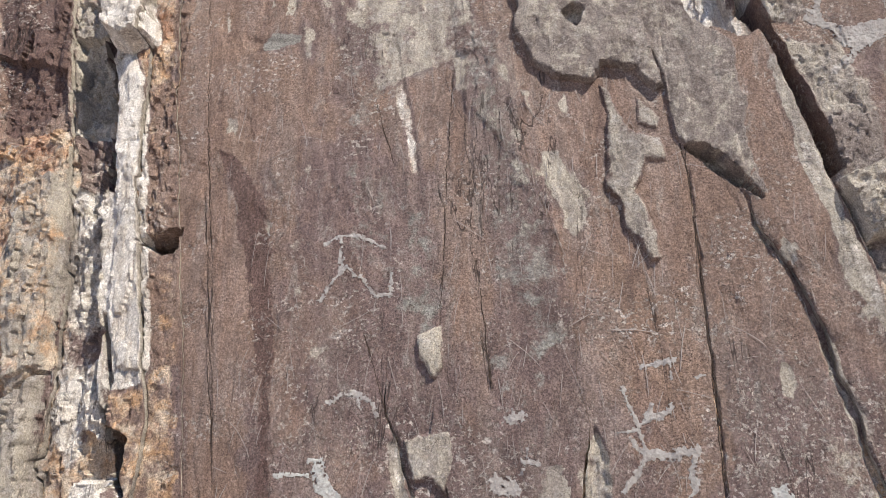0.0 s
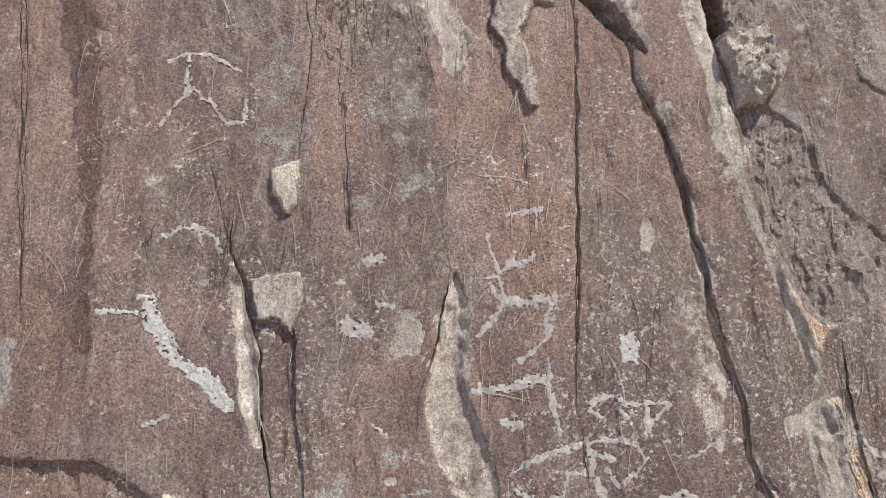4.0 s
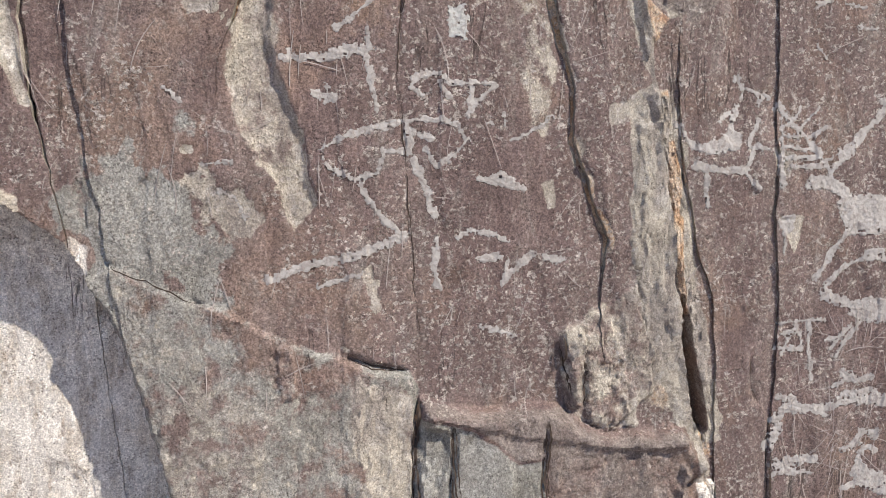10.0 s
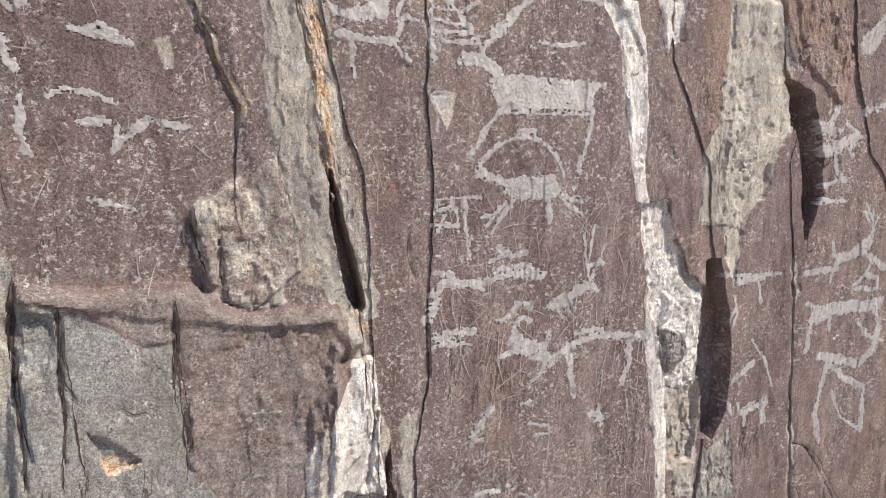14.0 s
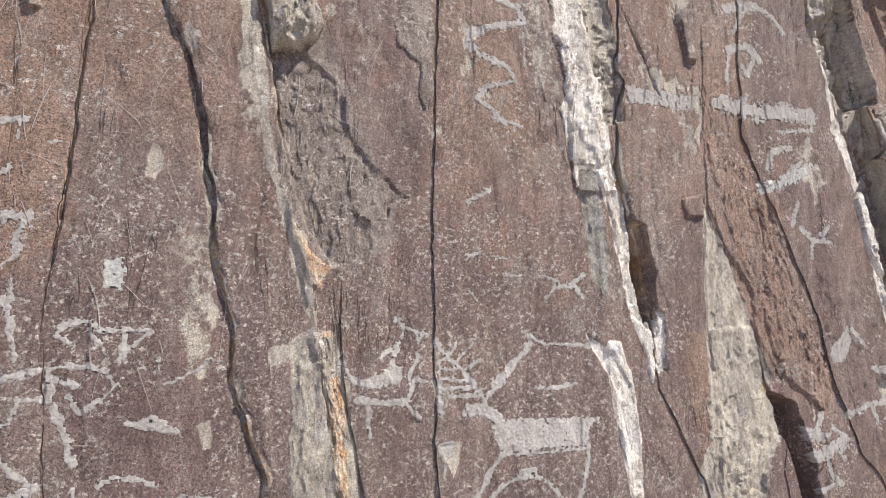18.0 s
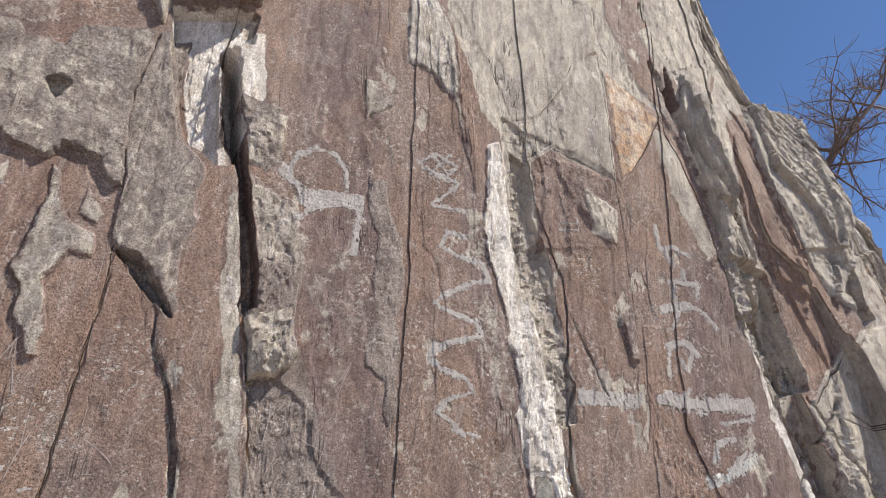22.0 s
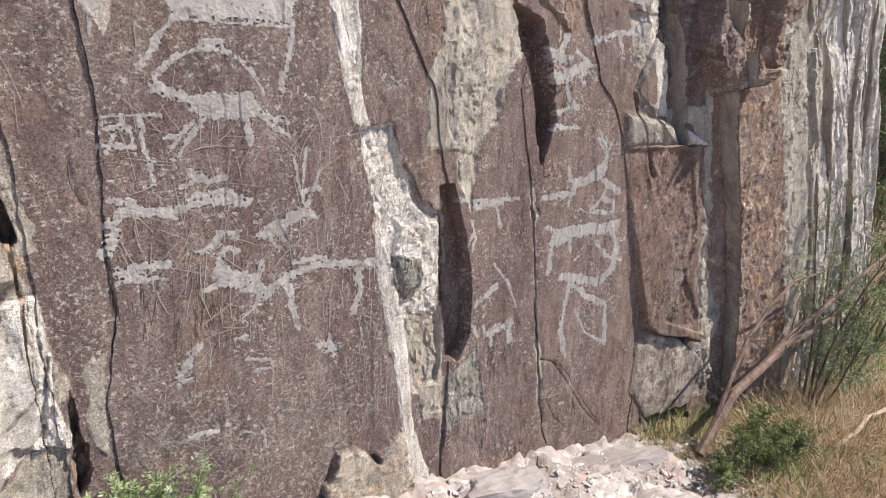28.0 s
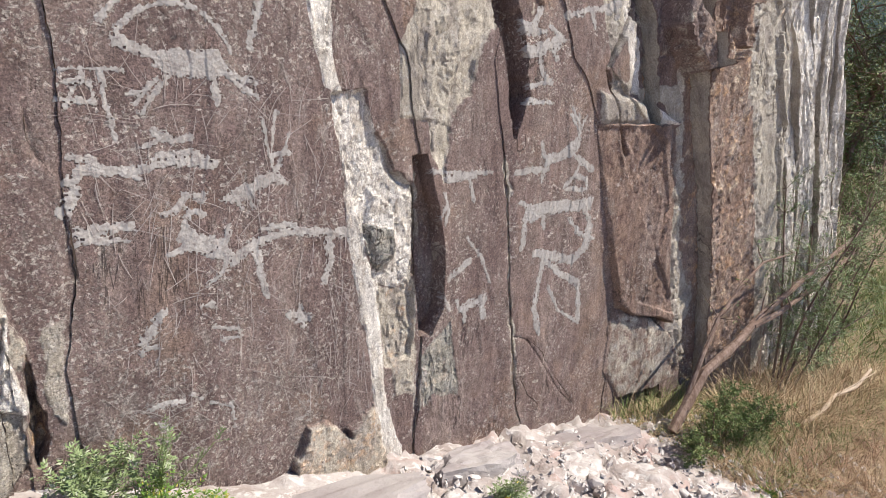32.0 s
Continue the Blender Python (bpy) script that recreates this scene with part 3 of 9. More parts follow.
region([(-1.028, 1.849), (-0.858, 1.872), (-0.82, 1.522), (-0.981, 1.521)], 0, 'o.45 b.5', 0.01, 0.006, 0.005)
region([(-1.072, 2.814), (-0.969, 2.822), (-0.902, 2.277), (-0.983, 2.22)], 0, 'o.5 b.4', 0.007, 0.006, 0.005)
region([(-0.992, 2.228), (-0.953, 2.249), (-0.9, 2.258), (-0.894, 2.208), (-0.953, 2.188)], -0.05, '', 0.004, 0.006, 0.005)
region([(-1.229, 3.04), (-1.059, 3.017), (-1.027, 2.828), (-1.088, 2.805), (-1.169, 2.864)], 0.05, 'p.7 w.4', 0.01, 0.006, 0.005)
region([(-1.112, 2.435), (-0.913, 2.454), (-0.896, 2.292), (-0.988, 2.282), (-1.008, 2.346)], 0, 'o.3 b.7', 0.006, 0.006, 0.005)
region([(-1.252, 2.567), (-1.134, 2.575), (-1.101, 2.304), (-1.164, 2.198)], 0.008, 'o.35 w.35', 0.016, 0.012, 0.005)
region([(-1.193, 1.907), (-1.12, 1.919), (-1.096, 1.77), (-1.127, 1.693), (-1.177, 1.772)], 0, 'w.6 o.25', 0.01, 0.012, 0.005)
region([(-1.094, 1.85), (-1.043, 1.849), (-1.031, 1.769), (-1.076, 1.783)], 0.012, 'w1', 0.004, 0.006, 0.005)
region([(-1.104, 1.643), (-1.014, 1.654), (-0.976, 1.581), (-0.981, 1.521), (-1.098, 1.521)], 0.02, 'w.8 o.2', 0.01, 0.006, 0.005)
region([(-0.985, 1.642), (-0.914, 1.581), (-0.866, 1.522), (-0.981, 1.521)], 0.03, 'w.4 o.35', 0.006, 0.006, 0.005)
region([(-1.081, 3.797), (-0.978, 3.776), (-0.885, 2.872), (-0.806, 2.12), (-0.744, 1.465), (-0.812, 1.464)], 0, 'g.5', 0, 0.012, 0.005)
region([(-0.367, 2.812), (-0.328, 2.808), (-0.281, 2.539), (-0.25, 2.267), (-0.278, 2.263), (-0.296, 2.459), (-0.342, 2.664)], -0.004, 'o.5 w.5', 0.003, 0.004, 0.004)
region([(-0.812, 2.472), (-0.763, 2.452), (-0.751, 2.3), (-0.788, 2.286)], 0, 'p.45', 0, 0.02, 0.005)
region([(-0.74, 2.45), (-0.685, 2.438), (-0.656, 2.341), (-0.7, 2.328)], 0, 'p.45', 0, 0.02, 0.005)
region([(-0.574, 2.496), (-0.551, 2.494), (-0.537, 2.349), (-0.559, 2.35)], 0, 'p.4', 0, 0.014, 0.005)
region([(-0.759, 2.838), (-0.642, 2.824), (-0.672, 2.789), (-0.746, 2.788)], -0.003, 'p.8', 0.002, 0.006, 0.005)
region([(-0.605, 2.898), (-0.561, 2.834), (-0.563, 2.74), (-0.597, 2.763)], 0, 'p.5', 0, 0.012, 0.005)
region([(-0.167, 2.7), (-0.15, 2.788), (-0.045, 2.776), (-0.005, 2.533), (0.05, 2.297), (0.07, 2.187), (0.013, 2.24), (-0.059, 2.441), (-0.155, 2.595)], 0.004, 'p.55', 0.004, 0.014, 0.005)
region([(-0.159, 2.717), (-0.092, 2.727), (-0.065, 2.638), (-0.096, 2.607), (-0.154, 2.621)], -0.004, 'p.9', 0.004, 0.006, 0.005)
region([(0.005, 2.59), (0.026, 2.579), (0.032, 2.514), (0.009, 2.532)], 0.005, 'p.9', 0.002, 0.006, 0.005)
region([(0.064, 2.398), (0.091, 2.392), (0.08, 2.339), (0.104, 2.301), (0.086, 2.291), (0.066, 2.333)], -0.003, 'p1', 0.001, 0.006, 0.005)
region([(0.117, 2.285), (0.14, 2.291), (0.146, 2.204), (0.125, 2.22)], -0.003, 'p1', 0.001, 0.006, 0.005)
region([(0.145, 2.233), (0.166, 2.246), (0.15, 2.134), (0.138, 2.148)], -0.003, 'p.8', 0.001, 0.006, 0.005)
region([(0.117, 2.571), (0.131, 2.474), (0.156, 2.364), (0.141, 2.335), (0.114, 2.428), (0.101, 2.54)], -0.002, 'p.7', 0.001, 0.006, 0.005)
region([(-0.344, 2.045), (-0.283, 2.098), (-0.222, 2.054), (-0.231, 1.882), (-0.263, 1.961), (-0.29, 1.989)], 0, 'g.4', 0.002, 0.02, 0.005)
flake([(-0.27, 1.955), (-0.217, 1.976), (-0.216, 1.882), (-0.238, 1.867), (-0.268, 1.915)], 0.012, 'p.7', 0.003, 0.006, 0.005, 'small wedge-shaped grey flake')
flake([(-0.308, 1.725), (-0.263, 1.733), (-0.199, 1.751), (-0.194, 1.683), (-0.219, 1.614), (-0.251, 1.646), (-0.287, 1.645)], 0.014, 'p.6', 0.003, 0.006, 0.005, 'small broken grey wedge stones')
region([(-0.343, 1.721), (-0.32, 1.717), (-0.287, 1.495), (-0.272, 1.396), (-0.285, 1.398), (-0.31, 1.473), (-0.328, 1.624)], -0.008, 'p.9 w.42', 0.003, 0.004, 0.01)
region([(-0.075, 1.929), (-0.025, 2.033), (0.038, 2.004), (-0.011, 1.826), (-0.046, 1.877)], 0, 'p.4', 0, 0.03, 0.005)
region([(-0.146, 1.931), (-0.089, 1.754), (-0.017, 1.729), (-0.035, 1.852), (-0.105, 1.982)], 0, 'g.4', 0, 0.03, 0.005)
region([(0.371, 2.178), (0.401, 2.197), (0.399, 2.122), (0.375, 2.109)], 0.004, 'p.8', 0.002, 0.006, 0.005)
region([(0.526, 1.874), (0.546, 1.861), (0.54, 1.791), (0.525, 1.803)], -0.003, 'p.9 o.2', 0.001, 0.006, 0.005)
flake([(0.222, 2.498), (0.215, 2.563), (0.206, 2.588), (0.228, 2.561), (0.247, 2.496), (0.284, 2.439), (0.336, 2.427), (0.345, 2.366), (0.297, 2.367), (0.268, 2.283), (0.279, 2.239), (0.303, 2.182), (0.301, 2.113), (0.277, 2.106), (0.262, 2.163), (0.234, 2.199), (0.221, 2.269), (0.198, 2.302), (0.207, 2.437)], 0.009, 'p.55 r.5', 0.005, 0.007, 0.004, 'thin grey hanging flake with a pointed end')
flake([(0.295, 2.54), (0.313, 2.522), (0.342, 2.48), (0.333, 2.458), (0.294, 2.469)], 0.006, 'p.6 o.3', 0.003, 0.006, 0.005, 'small ragged brown flake')
region([(-0.805, 2.477), (-0.74, 2.45), (-0.686, 2.342), (-0.642, 2.173), (-0.617, 1.946), (-0.617, 1.763), (-0.618, 1.58), (-0.65, 1.58), (-0.649, 1.763), (-0.67, 1.947), (-0.719, 2.176), (-0.774, 2.396)], 0, 'd.7 b.6', 0, 0.016, 0.005)
region([(-0.617, 1.946), (-0.578, 1.999), (-0.545, 1.762), (-0.57, 1.592), (-0.595, 1.688)], 0, 'd.3 b.6', 0, 0.03, 0.005)
region([(0.133, 1.627), (0.333, 1.575), (0.357, 1.415), (0.255, 1.167), (0.121, 1.18), (0.175, 1.391), (0.129, 1.525)], 0, 'd.32', 0, 0.04, 0.005)
region([(0.392, 1.369), (0.668, 1.371), (0.752, 1.09), (0.654, 0.966), (0.417, 1.052)], 0, 'd.25', 0, 0.05, 0.005)
region([(1.252, 1.04), (1.705, 1.005), (1.841, 0.386), (1.704, 0.281), (1.287, 0.382), (1.213, 0.704)], 0, 'd.22', 0, 0.06, 0.005)
region([(-0.557, 2.478), (-0.437, 2.486), (-0.36, 2.262), (-0.344, 2.045), (-0.482, 2.051), (-0.563, 2.273)], 0, 'p.3', 0.001, 0.05, 0.005)
region([(-0.149, 2.294), (-0.107, 2.291), (-0.088, 2.09), (-0.128, 2.078)], 0, 'o.35', 0, 0.03, 0.005)
region([(-0.102, 2.444), (0.021, 2.374), (0.058, 2.111), (0.036, 1.977), (-0.041, 1.98), (-0.083, 2.202)], 0, 'p.38', 0.001, 0.05, 0.005)
region([(0.694, 2.201), (0.737, 2.053), (0.717, 1.954), (0.684, 2.082)], 0, 'p.6', 0.002, 0.02, 0.005)
region([(0.62, 2.654), (0.673, 2.617), (0.683, 2.446), (0.697, 2.284), (0.724, 2.106), (0.692, 2.188), (0.659, 2.344), (0.636, 2.51)], 0.002, 'p.8 o.25', 0.004, 0.01, 0.005)
flake([(-0.01, 2.947), (0.03, 2.955), (0.057, 2.927), (0.141, 2.937), (0.159, 3.008), (0.347, 3.075), (0.336, 2.966), (0.332, 2.787), (0.363, 2.571), (0.344, 2.559), (0.303, 2.627), (0.259, 2.64), (0.217, 2.642), (0.186, 2.598), (0.111, 2.609), (0.046, 2.662), (-0.001, 2.774), (0.01, 2.836)], 0.02, 'p.4 r.75', 0.009, 0.007, 0.004, 'rough grey chunk of rock stuck on the face')
region([(0.133, 2.809), (0.162, 2.839), (0.192, 2.818), (0.166, 2.765)], -0.03, 'b1', 0.003, 0.006, 0.005)
flake([(0.347, 3.075), (0.423, 3.12), (0.433, 2.91), (0.486, 2.729), (0.546, 2.686), (0.554, 2.512), (0.535, 2.381), (0.565, 2.264), (0.534, 2.243), (0.467, 2.323), (0.376, 2.416), (0.368, 2.58), (0.332, 2.787)], 0.010, 'p.4 r.65', 0.007, 0.007, 0.004, 'rough grey layer broken along its lower edge')
region([(0.401, 2.392), (0.449, 2.392), (0.534, 2.289), (0.546, 2.25), (0.485, 2.295)], -0.06, '', 0.006, 0.006, 0.005)
region([(0.511, 2.661), (0.578, 2.684), (0.609, 2.488), (0.666, 2.187), (0.618, 2.127), (0.572, 2.264), (0.558, 2.48)], 0, 'b1', 0, 0.006, 0.005)
region([(-0.193, 3.248), (-0.135, 3.136), (-0.142, 3.007), (-0.086, 2.755), (-0.128, 2.727), (-0.425, 2.602), (-0.748, 3.471), (-0.257, 3.726)], 0, 'p.5', 0.006, 0.006, 0.005)
flake([(-0.143, 3.222), (-0.073, 3.294), (-0.026, 3.289), (-0.018, 3.222), (-0.056, 3.164), (-0.101, 3.17)], 0.03, 'p.9', 0.008, 0.006, 0.005, 'small lumpy pale stone high on the face')
region([(-0.122, 3.034), (0.017, 3.101), (0.098, 3.218), (0.119, 3.007), (0.08, 2.954), (-0.05, 2.915)], 0, 'p.4', 0.002, 0.03, 0.005)
flake([(0.167, 3.793), (0.548, 3.977), (0.598, 3.312), (0.504, 3.301), (0.403, 3.262), (0.349, 3.22), (0.344, 3.114), (0.298, 3.194), (0.24, 3.34)], 0.028, 'p.85', 0.006, 0.004, 0.005, 'pale overhanging block with a shadowed underside')
region([(0.359, 3.187), (0.408, 3.226), (0.595, 3.272), (0.602, 3.151), (0.522, 3.123), (0.574, 2.786), (0.652, 2.717), (0.577, 2.696), (0.475, 2.754), (0.429, 2.909)], -0.03, 'w.42 o.45 p.6', 0.008, 0.006, 0.005)
region([(0.519, 3.109), (0.561, 3.117), (0.64, 2.706), (0.579, 2.787)], -0.1, '', 0.006, 0.006, 0.005)
region([(0.63, 2.878), (0.739, 2.925), (0.733, 2.782), (0.72, 2.737), (0.65, 2.736)], 0.008, 'p.9', 0.014, 0.006, 0.005)
region([(0.663, 2.673), (0.812, 2.646), (0.835, 2.422), (0.777, 2.349), (0.737, 2.282), (0.696, 2.469)], 0.006, 'p.6', 0.008, 0.006, 0.005)
flake([(0.722, 2.281), (0.834, 2.324), (0.872, 2.206), (0.823, 2.15), (0.758, 2.131)], 0.035, 'p.8', 0.014, 0.008, 0.005, 'rough jutting grey block')
flake([(1.015, 2.799), (1.077, 2.788), (1.089, 2.687), (1.145, 2.608), (1.154, 2.43), (1.132, 2.356), (1.156, 2.275), (1.149, 2.175), (1.158, 2.112), (1.146, 2.039), (1.126, 2.076), (1.119, 2.171), (1.064, 2.208), (1.055, 2.275), (1.086, 2.348), (1.063, 2.464), (1.066, 2.59), (1.028, 2.69)], 0.003, 'r.8', 0.006, 0.007, 0.004, 'rough brown crusty ridge')
flake([(0.968, 3.151), (1.012, 3.156), (1.074, 3.097), (0.98, 3.001)], 0.006, 'p.5', 0.005, 0.006, 0.005, 'small crusty ring-shaped flake')
region([(0.982, 2.941), (1.018, 2.906), (1.015, 2.839), (0.99, 2.879)], 0.005, 'p.4', 0.003, 0.006, 0.005)
region([(-0.003, 2.54), (0.333, 2.54), (0.473, 2.282), (0.415, 1.962), (0.111, 1.95), (0.013, 2.392)], 0, 'b.8 d.15', 0, 0.05, 0.005)
region([(0.513, 2.643), (0.582, 2.657), (0.666, 2.187), (0.601, 2.153)], 0, 'b.8 d.35', 0, 0.02, 0.005)
region([(0.684, 2.688), (0.798, 2.648), (0.854, 2.574), (0.86, 2.422), (0.836, 2.351), (0.858, 2.243), (0.829, 2.184), (0.818, 2.141), (0.755, 2.117), (0.715, 2.343)], 0.002, 'p.5 r.6', 0.007, 0.006, 0.006)
region([(0.755, 2.117), (0.832, 2.137), (0.893, 2.101), (0.93, 2.038), (0.942, 1.966), (0.993, 1.905), (1.058, 1.859), (1.102, 1.822), (1.054, 1.802), (1.033, 1.718), (0.992, 1.657), (0.927, 1.639), (0.862, 1.725), (0.813, 1.843), (0.775, 1.992)], -0.008, 'r1', 0.008, 0.008, 0.004)
region([(0.915, 1.727), (1.03, 1.801), (1.05, 1.774), (1.031, 1.698), (0.989, 1.65), (0.927, 1.636)], 0.004, 'p.8', 0.002, 0.008, 0.005)
region([(0.732, 3.375), (1, 3.491), (1.026, 2.746), (1.09, 2.332), (1.129, 2.045), (1.118, 1.835), (1.024, 1.871), (0.974, 1.998), (0.89, 2.169), (0.889, 2.462), (0.796, 2.683)], 0, 'g.25 p.3', 0, 0.03, 0.005)
region([(0.83, 1.724), (0.923, 1.633), (0.898, 1.585), (0.868, 1.597), (0.845, 1.66)], 0.004, 'o.75 p.5', 0.003, 0.006, 0.005)
region([(0.8, 1.798), (0.837, 1.801), (0.859, 1.699), (0.901, 1.598), (0.872, 1.538), (0.843, 1.629)], 0.006, 'o.5 p.6', 0.004, 0.006, 0.005)
region([(0.862, 1.475), (0.934, 1.483), (0.974, 1.36), (0.997, 1.207), (1.077, 0.756), (1.037, 0.76), (0.979, 0.938), (0.937, 1.045), (0.874, 1.191)], 0.002, 'p.85', 0.005, 0.012, 0.005)
region([(0.93, 1.314), (0.954, 1.305), (0.994, 1.103), (1.023, 0.948), (1.078, 0.704), (1.051, 0.706), (0.982, 0.986), (0.949, 1.183)], 0, 'o.9', 0.004, 0.008, 0.005)
region([(1.202, 1.232), (1.257, 1.234), (1.239, 1.154), (1.224, 1.197)], -0.002, 'p1', 0.001, 0.004, 0.005)
region([(1.182, 1.377), (1.221, 1.368), (1.216, 1.321), (1.196, 1.331)], -0.002, 'p1', 0.001, 0.004, 0.005)
region([(1.059, 1.266), (1.181, 1.284), (1.197, 0.942), (1.108, 0.945)], -0.001, 'p.32', 0.002, 0.05, 0.005)
region([(0.738, 1.003), (0.804, 1.047), (0.848, 0.955), (0.868, 0.787), (0.775, 0.783), (0.724, 0.903)], 0.006, 'p.6 o.2', 0.007, 0.012, 0.005)
region([(0.283, 0.907), (0.416, 0.857), (0.398, 0.47), (0.247, 0.501)], 0, 'g1 p.2', 0.004, 0.03, 0.005)
region([(0.87, 1.476), (0.923, 1.482), (0.979, 1.262), (0.994, 1.092), (1.05, 0.771), (1.018, 0.774), (0.979, 1.045), (0.944, 1.205), (0.922, 1.356)], 0.006, 'o.8 p.4', 0.006, 0.01, 0.005)
region([(0.827, 1.058), (0.896, 1.091), (0.979, 0.998), (0.992, 0.826), (0.941, 0.781), (0.87, 0.93)], 0, 'o.45 p.5', 0.004, 0.02, 0.005)
region([(0.115, 1.739), (0.133, 1.694), (0.129, 1.525), (0.175, 1.391), (0.212, 1.234), (0.177, 1.177), (0.142, 1.279), (0.086, 1.368), (0.05, 1.456), (0.062, 1.501)], -0.012, 'p.75 o.2', 0.003, 0.006, 0.008)
region([(0.602, 1.711), (0.651, 1.677), (0.683, 1.512), (0.662, 1.388), (0.631, 1.406), (0.617, 1.593)], 0, 'p.7', 0, 0.012, 0.005)
region([(-0.046, 1.477), (-0.014, 1.489), (-0.002, 1.368), (-0.034, 1.345)], 0, 'g.6 p.3', 0, 0.02, 0.005)
region([(0.717, 1.371), (0.736, 1.395), (0.748, 1.359), (0.729, 1.324)], -0.003, 'p.7', 0.001, 0.006, 0.005)
region([(0.792, 1.448), (0.837, 1.455), (0.824, 1.419), (0.798, 1.407)], -0.003, 'p.8', 0.001, 0.006, 0.005)
region([(0.667, 1.289), (0.686, 1.301), (0.692, 1.242), (0.677, 1.242)], -0.002, 'p.8 o.3', 0.001, 0.006, 0.005)
region([(-0.212, 1.237), (-0.119, 1.323), (-0.011, 1.258), (0.034, 1.17), (0.079, 1.027), (-0.008, 1.057), (-0.158, 1.132), (-0.211, 1.173)], 0, 'g.9 p.15', 0.004, 0.03, 0.005)
region([(-0.446, 1.275), (-0.386, 1.258), (-0.304, 1.215), (-0.224, 1.156), (-0.157, 1.033), (-0.105, 0.888), (-0.068, 0.75), (-0.02, 0.56), (-0.524, 0.568), (-0.832, 0.64), (-0.816, 0.923), (-0.54, 1.108), (-0.483, 1.187)], -0.1, 'w.75 g.2', 0.003, 0.004, 0.005)
region([(-0.447, 1.307), (-0.377, 1.297), (-0.304, 1.238), (-0.294, 1.206), (-0.365, 1.239), (-0.451, 1.281)], 0.016, 'p.8', 0.004, 0.006, 0.005)
region([(-0.908, 0.985), (-0.54, 1.111), (-0.483, 1.187), (-0.448, 1.276), (-0.576, 1.365), (-0.924, 1.383)], -0.012, 'b.8', 0.004, 0.006, 0.005)
region([(-0.216, 1.173), (-0.184, 1.152), (-0.193, 1.045), (-0.208, 1.067)], 0, 'w.7', 0.006, 0.006, 0.005)
region([(-0.19, 1.086), (-0.139, 1.119), (0.002, 1.049), (0.073, 1.029), (0.164, 0.967), (0.252, 0.944), (0.312, 0.916), (0.396, 0.906), (0.417, 0.86), (0.406, 0.443), (0.002, 0.438), (-0.057, 0.748), (-0.101, 0.913), (-0.145, 1.021)], 0.01, 'g1 p.1', 0.002, 0.006, 0.006)
region([(0.145, 0.967), (0.174, 0.967), (0.186, 0.872), (0.157, 0.862)], 0.008, 'o.3 p.4', 0.003, 0.006, 0.005)
region([(0.421, 0.857), (0.471, 0.832), (0.587, 0.824), (0.677, 0.834), (0.735, 0.806), (0.795, 0.773), (0.907, 0.771), (0.985, 0.771), (1.055, 0.693), (1.002, 0.646), (1.004, 0.079), (0.395, 0.222)], 0.036, 'g.95 p.1', 0.002, 0.006, 0.02)
region([(0.619, 0.747), (0.676, 0.76), (0.986, 0.75), (1.029, 0.659), (0.99, 0.61), (0.965, 0.521), (0.944, 0.236), (0.746, 0.276), (0.698, 0.544), (0.641, 0.674)], 0, 'b.6 r.62', 0.006, 0.02, 0.005)
region([(0.421, 0.861), (0.471, 0.836), (0.587, 0.828), (0.677, 0.838), (0.735, 0.811), (0.795, 0.78), (0.789, 0.751), (0.676, 0.775), (0.586, 0.78), (0.459, 0.804)], 0, 'r.75', 0.002, 0.008, 0.005)
region([(0.582, 0.584), (0.629, 0.651), (0.674, 0.547), (0.685, 0.419), (0.603, 0.433)], 0, 'g.7 r.3', 0.004, 0.02, 0.005)
region([(1.002, 0.648), (1.074, 0.644), (1.088, 0.422), (1, 0.225), (0.93, 0.239), (0.937, 0.564)], 0.012, 'w.95', 0.003, 0.006, 0.005)
region([(0.521, 0.568), (0.581, 0.523), (0.615, 0.494), (0.558, 0.478), (0.536, 0.506)], -0.012, 'o1', 0.006, 0.006, 0.005)
region([(0.424, 0.809), (0.469, 0.794), (0.478, 0.737), (0.455, 0.671), (0.42, 0.708)], -0.012, 'g.8', 0.004, 0.006, 0.005)
region([(0.701, 0.989), (0.747, 1.005), (0.761, 0.971), (0.758, 0.831), (0.735, 0.82), (0.714, 0.903)], 0.01, 'o.35 p.5', 0.007, 0.006, 0.005)
region([(0.761, 0.982), (0.799, 0.992), (0.818, 0.922), (0.867, 0.896), (0.894, 0.785), (0.819, 0.778), (0.77, 0.794)], 0.006, 'g.5 p.5 o.2', 0.008, 0.006, 0.005)
region([(0.442, 0.879), (0.566, 0.849), (0.688, 0.853), (0.723, 0.821), (0.587, 0.821), (0.471, 0.836)], 0, 'b.3 d.35', 0.004, 0.006, 0.005)
region([(1.417, 1.774), (1.506, 1.989), (1.597, 1.945), (1.7, 1.834), (1.695, 1.704), (1.642, 1.513), (1.548, 1.597), (1.478, 1.65)], 0, '', 0, 0.006, 0.005)
region([(1.344, 2.957), (1.387, 2.944), (1.456, 2.508), (1.539, 2.232), (1.573, 2.025), (1.448, 2.096), (1.399, 2.427), (1.355, 2.706)], 0, 'g.4 p.4', 0.002, 0.02, 0.005)
region([(1.424, 3.024), (1.492, 3.035), (1.512, 2.838), (1.562, 2.64), (1.624, 2.417), (1.677, 2.175), (1.74, 1.91), (1.594, 1.907), (1.555, 2.233), (1.491, 2.494), (1.421, 2.697)], 0.008, 'w.62 p.6', 0.006, 0.01, 0.005)
region([(1.527, 3.043), (1.596, 3.03), (1.622, 2.816), (1.693, 2.66), (1.742, 2.375), (1.765, 2.131), (1.704, 2.111), (1.64, 2.382), (1.56, 2.619)], -0.018, 'p.95', 0.018, 0.006, 0.005)
